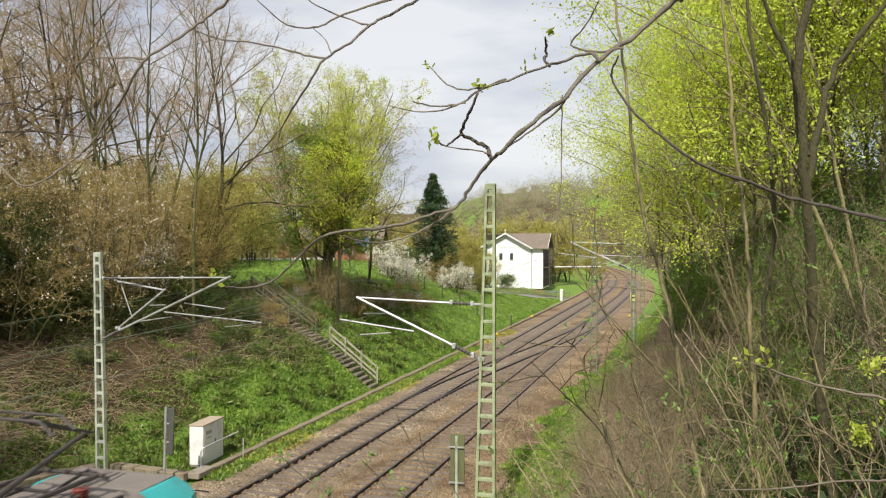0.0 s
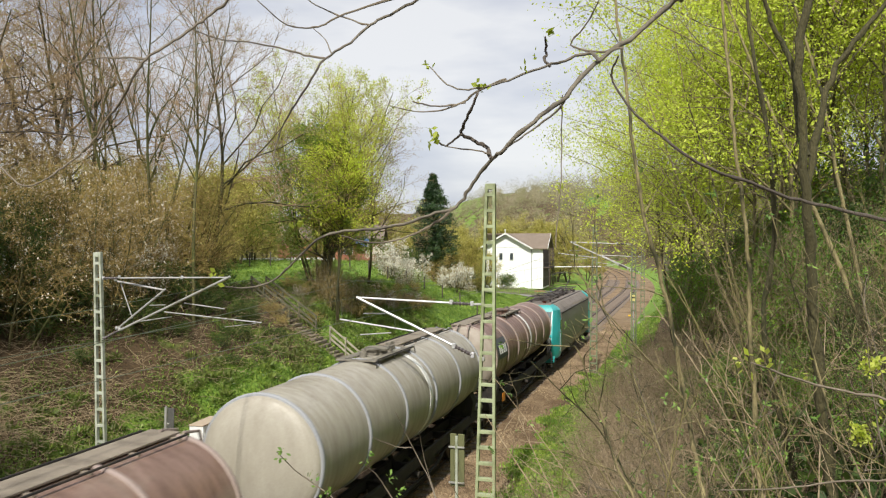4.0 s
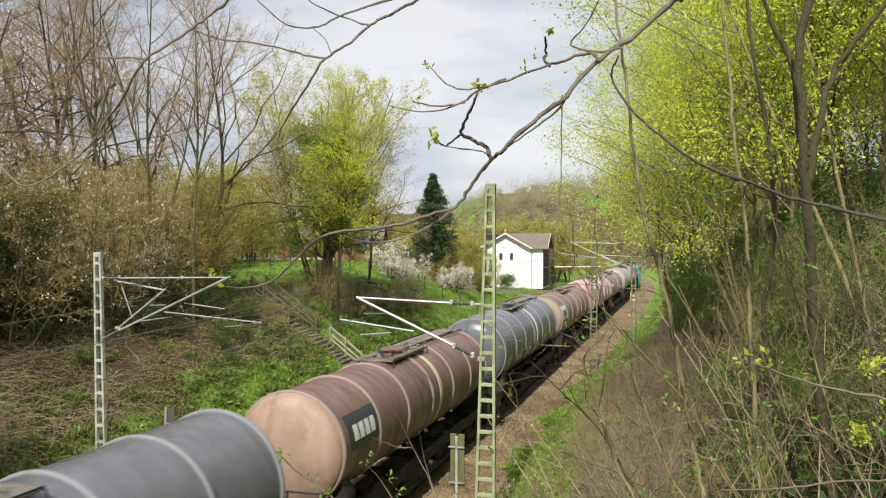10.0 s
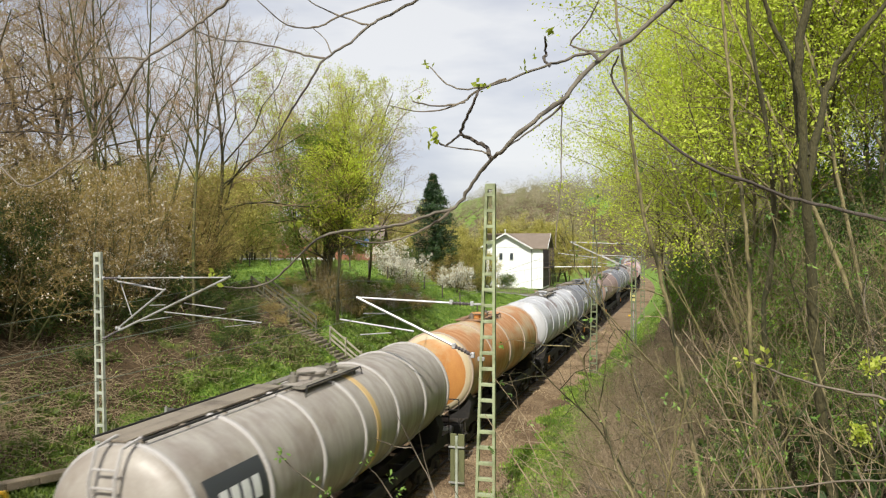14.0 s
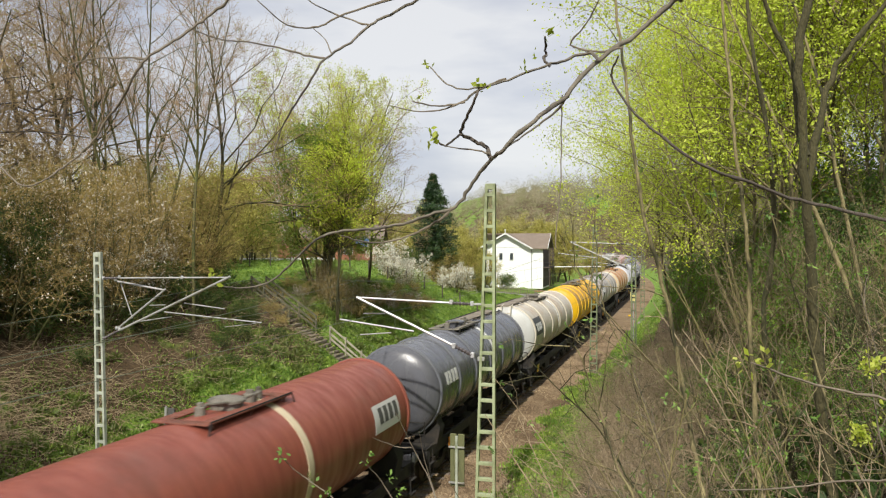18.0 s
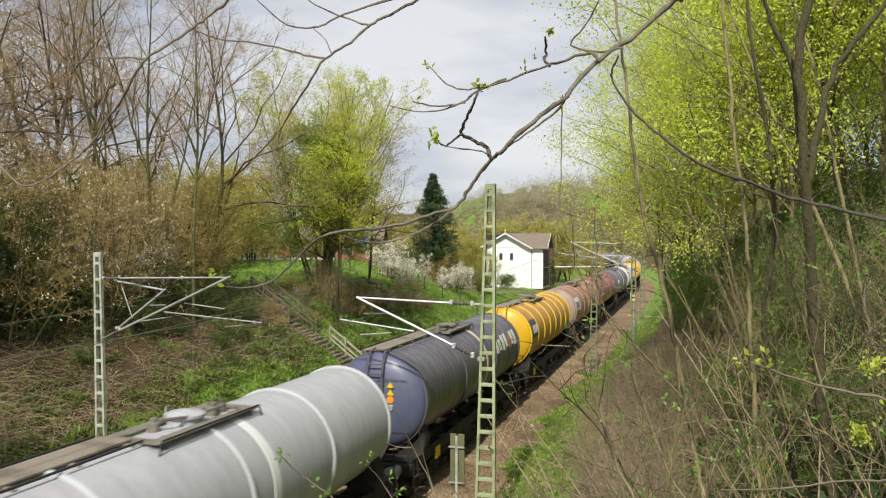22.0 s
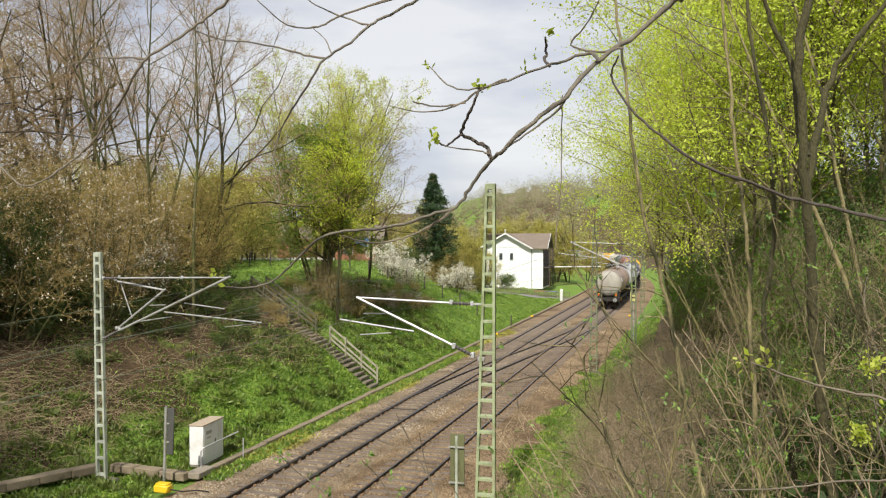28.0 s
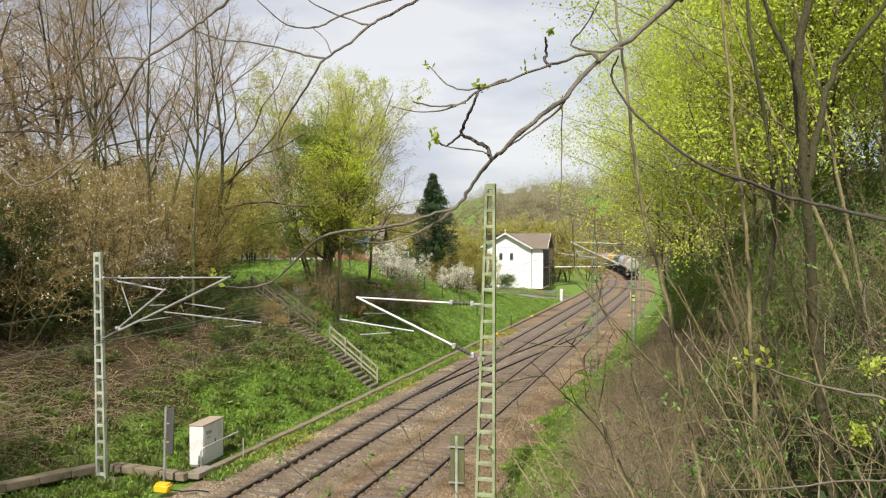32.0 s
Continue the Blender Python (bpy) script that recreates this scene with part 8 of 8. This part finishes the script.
def make_saplings():
    T, P = M["twig_near"], M["bark_pale"]
    a = thing("sapling", "thin dark sapling bowing over from the slope", "tree", at=(2.0, 4.5, spot(2.0, 4.5)))
    o = a.matrix_basis.translation.copy()
    part("stem", twig([Vector(p) - o for p in ((2.0, 4.5, o.z - 0.2), (1.85, 4.5, 6.9), (1.4, 4.45, 7.6), (1.023, 4.43, 7.769), (0.908, 4.487, 7.79), (0.686, 4.479, 7.841), (0.471, 4.398, 7.896), (0.28, 4.26, 7.96), (0.096, 4.124, 8.021), (-0.057, 4.058, 8.112), (-0.187, 4.077, 8.225), (-0.296, 4.136, 8.346), (-0.367, 4.173, 8.466), (-0.371, 4.153, 8.518), (-0.333, 4.083, 8.57))], 0.012, 0.004, 61), M["bark_dark"], a, smooth=60)
    s = thing("sapling", "young shoot with clusters of bright yellow-green leaves", "tree", at=(1.25, 2.7, spot(1.25, 2.7)))
    o = s.matrix_basis.translation.copy()
    part("stem", twig([Vector(p) - o for p in ((1.25, 2.7, o.z - 0.2), (1.0, 2.65, 6.4), (0.8, 2.64, 7.0), (0.611, 2.634, 7.223), (0.551, 2.707, 7.219), (0.42, 2.726, 7.238), (0.288, 2.667, 7.278), (0.169, 2.551, 7.333))], 0.007, 0.0025, 62), T, s, smooth=60)
    part("stem", twig([Vector(p) - o for p in ((1.0, 2.65, 6.4), (0.8, 2.75, 6.9), (0.633, 2.791, 6.965), (0.577, 2.83, 6.947), (0.462, 2.887, 6.922), (0.349, 2.91, 6.888), (0.225, 2.853, 6.886), (0.092, 2.732, 6.906))], 0.005, 0.002, 63), T, s, smooth=60)
    part("stem", twig([Vector(p) - o for p in ((0.633, 2.79, 6.96), (0.56, 2.78, 7.05), (0.53, 2.76, 7.2), (0.5, 2.72, 7.4))], 0.003, 0.0015, 64), T, s, smooth=60)
    for k, (p, z, n) in enumerate((((0.17, 2.57, 7.335), 0.026, 16), ((0.52, 2.76, 7.31), 0.016, 120), ((0.49, 2.75, 7.1), 0.016, 120), ((0.30, 2.66, 7.29), 0.02, 4), ((0.55, 2.74, 7.16), 0.02, 14))):
        part("leaf_cluster", bud_cluster(Vector(p) - o, z, n, 160 + k, 1.0), None, s, "bright yellow-green young leaves")
    c = thing("sapling", "thin shoots with small green leaves below the camera", "shrub", at=(-1.15, 3.0, spot(-1.15, 3.0)))
    o = c.matrix_basis.translation.copy()
    for k, pts in enumerate((((-1.15, 2.95, o.z - 0.2), (-1.17, 2.93, 6.3), (-1.191, 2.928, 6.607), (-1.308, 2.984, 6.665), (-1.416, 3.01, 6.715), (-1.493, 2.968, 6.787), (-1.52, 2.879, 6.874)), ((-1.0, 3.05, o.z - 0.2), (-1.0, 3.05, 6.3), (-1.034, 3.065, 6.577), (-1.116, 3.098, 6.648), (-1.174, 3.062, 6.754), (-1.208, 2.971, 6.841)), ((-0.85, 3.0, o.z - 0.2), (-0.86, 3.0, 6.3), (-0.883, 3.019, 6.564), (-0.939, 3.094, 6.643), (-0.988, 3.137, 6.737), (-1.057, 3.098, 6.898), (-1.084, 3.01, 7.026)), ((-0.95, 3.12, 6.66), (-0.97, 3.142, 6.693), (-1.003, 3.114, 6.832), (-0.996, 3.035, 6.95)), ((-1.05, 3.1, 6.87), (-1.11, 3.082, 6.876), (-1.167, 2.984, 6.928)))):
        part("stem", twig([Vector(p) - o for p in pts], 0.0045 if k < 3 else 0.0022, 0.0014, 70 + k, 6), T, c, smooth=60)
    for k, p in enumerate(((-1.51, 2.88, 6.86), (-1.42, 3.0, 6.74), (-1.34, 2.95, 6.7), (-1.19, 2.98, 6.84), (-1.12, 3.05, 6.75), (-1.08, 3.06, 6.7))):
        part("leaf_cluster", bud_cluster(Vector(p) - o, 0.02, 12, 180 + k, 0.7, M["leaf_shoot"]), None, c, "small green leaves")
    # upright stems on the slope to the right
    stems = (
        ("sapling", "pale slender stem leaning out of the wood", P, 0.022, 0.010, [(0.14, 7.53, 5.23), (0.07, 7.63, 5.63), (-0.03, 7.64, 6.22), (-0.12, 7.53, 6.73), (-0.26, 7.36, 7.43), (-0.38, 7.25, 7.91), (-0.47, 7.26, 8.49), (-0.55, 7.36, 9.13), (-0.63, 7.47, 9.7), (-0.68, 7.48, 10.21)]),
        ("tree", "forked tree trunk with dark mossy bark", M["bark"], 0.056, 0.032, [(1.38, 8.93, 4.5), (1.35, 9.05, 5.12), (1.24, 9.06, 6.14), (1.17, 8.97, 7.27), (1.07, 8.81, 8.38), (1.01, 8.72, 9.47), (1.09, 8.78, 10.13), (1.15, 8.93, 10.72), (1.2, 8.95, 11.6)]),
        ("sapling", "straight pale stem among the scrub", P, 0.028, 0.013, [(0.73, 8.95, 4.65), (0.66, 9.06, 5.53), (0.6, 9.08, 6.45), (0.58, 9.0, 7.15), (0.53, 8.85, 7.84), (0.42, 8.74, 8.62), (0.36, 8.77, 9.41), (0.28, 8.88, 10.34)]),
        ("sapling", "crooked grey-brown stem among the scrub", M["bark"], 0.036, 0.016, [(1.23, 10.24, 4.25), (1.12, 10.34, 5.12), (0.93, 10.32, 5.9), (0.8, 10.21, 6.82), (0.91, 10.11, 7.73), (0.84, 10.02, 8.81), (0.65, 10.01, 9.89), (0.6, 10.12, 10.69)]),
        ("sapling", "thin pale rod leaning towards the track", P, 0.012, 0.004, [(-0.35, 6.13, 5.56), (-0.52, 6.21, 6.05), (-0.76, 6.18, 6.8), (-0.87, 6.06, 6.97)]),
        ("sapling", "thin grey rod leaning across the scrub", P, 0.011, 0.004, [(1.37, 6.85, 5.44), (1.1, 6.9, 6.09), (0.82, 6.86, 7.11), (0.7, 6.74, 7.46), (0.51, 6.55, 8.09)]),
        ("sapling", "thin pale rod leaning towards the track", P, 0.010, 0.003, [(0.08, 6.89, 5.3), (-0.18, 6.94, 5.85), (-0.49, 6.88, 6.71), (-0.74, 6.73, 7.26), (-1.01, 6.52, 7.63)]),
        ("sapling", "thin pale rod leaning towards the track", P, 0.010, 0.003, [(0.59, 7.45, 5.15), (0.32, 7.5, 5.64), (-0.01, 7.44, 6.26), (-0.33, 7.26, 6.66), (-0.64, 7.04, 7.06), (-0.9, 6.88, 7.34)]),
        ("sapling", "thin brown rod leaning towards the track", M["bark"], 0.011, 0.0035, [(-0.09, 7.25, 5.06), (-0.47, 7.27, 5.59), (-0.75, 7.22, 6.07), (-1.02, 7.05, 6.38), (-1.27, 6.85, 6.68)]),
        ("sapling", "thin rod leaning across the scrub", P, 0.010, 0.0035, [(0.39, 7.95, 4.96), (0.59, 8.15, 5.33), (0.9, 8.33, 5.93), (1.3, 8.43, 6.57), (1.71, 8.43, 7.0)]),
    )
    rng = random.Random(17)
    nrng = np.random.default_rng(18)
    stems = list(stems)
    for k in range(58):
        x, y = rng.uniform(-0.6, 2.6), rng.uniform(5.4, 10.5)
        ln, lean, fwd = rng.uniform(1.6, 3.4), rng.uniform(-0.75, 0.35), rng.uniform(-0.2, 0.2)
        z = spot(x, y) - 0.1
        rod = [(x + lean * ln * f ** 1.2, y + fwd * ln * f, z + ln * f * (1 - 0.22 * f * abs(lean))) for f in (0, 0.3, 0.6, 1.0)]
        r = rng.uniform(0.005, 0.012)
        stems.append(("sapling", "thin bare rod growing out of the slope", (M["rod_olive"], M["rod_straw"], M["bark"], M["rod_straw"], T)[k % 5], r, r * 0.4, rod))
    for i, (name, label, mat, r0, r1, pts) in enumerate(stems):
        x, y, z = pts[0]
        g = spot(x, y)
        t = thing(name, label, "tree", "stems on the slope", at=(x, y, g))
        o = Vector((x, y, g))
        path = [Vector((x + 0.02, y, g - 0.2))] + [Vector(p) for p in pts] if z > g + 0.2 else [Vector(p) for p in pts]
        part("stem", twig([p - o for p in path], r0, r1, 200 + i, 8), mat, t, smooth=60)
        if i == 1:
            part("limb", twig([Vector(p) - o for p in ((1.07, 8.82, 8.5), (0.95, 8.94, 9.41), (0.79, 8.91, 9.8), (0.65, 8.82, 10.24), (0.5, 8.8, 11.0))], 0.032, 0.014, 231, 8), mat, t, smooth=60)
            part("limb", twig([Vector(p) - o for p in ((1.09, 8.85, 8.2), (1.30, 9.04, 9.18), (1.49, 9.12, 9.58), (1.85, 9.17, 10.04), (2.3, 9.13, 10.7))], 0.036, 0.017, 232, 8), mat, t, smooth=60)
        # side twigs with a few leaves
        sp = np.array([[tuple(p) for p in smooth_path([q - o for q in path], 4)]])
        b, w, ln, rr = shoots(nrng, sp, np.full(sp.shape[:2], 0.012), 7, 0.3, 0.98, 45, 0.22)
        ln = np.clip(ln, 0.3, 1.1)
        q, r = grow(nrng, b, w, ln, np.full(len(b), 0.0055), 5, 0.15, 0.02)
        b2, w2, l2, r2 = shoots(nrng, q, r, 3, 0.2, 1, 40, 0.45)
        q2, r2 = grow(nrng, b2, w2, l2, np.full(len(b2), 0.0032), 4, 0.15, 0.0)
        part("crown", mesh_np("crown", *merge(tubes(q, r, 4), tubes(q2, r2, 3)), mat), None, t)
        tips = q2[:, -1]
        tips = tips[nrng.random(len(tips)) < 0.2]
        at = np.repeat(tips, 7, 0) + nrng.normal(0, 0.008, (len(tips) * 7, 3))
        if len(at):
            part("leaves", mesh_np("leaves", *blades(nrng, at, np.full(len(at), 0.038), 0.3, 0.42, open_to=0.5), M["leaf_shoot"], False), None, t, "small opening leaves")


make_overhang()
make_saplings()


# ---- what moves ----
def on_rails(s, half):
    a, _ = line(s + half, RIGHT_X)
    b, _ = line(s - half, RIGHT_X)
    mid = (a + b) / 2
    d = a - b
    return Matrix.Translation(mid) @ Matrix.Rotation(math.atan2(-d.x, d.y), 4, "Z")


def motions():
    for ob, behind, half in TAIL:
        walk(ob, [(t, on_rails(front_at(t) - behind, half)) for t in range(0, 33)])
    # the near branch stirs a little in the wind
    for ob, at in SWAY:
        rows = []
        for k in range(0, 33):
            a = 0.16 * math.sin(k * 0.19 - 1.5) + 0.05 * math.sin(k * 1.9) + 0.04 * math.sin(k * 3.1 + 1)
            b = 0.05 * math.sin(k * 0.25) + 0.04 * math.sin(k * 2.3)
            rows.append((k, Matrix.Translation(at) @ pose(0, 0, 0, b, 0, a)))
        walk(ob, rows)


motions()
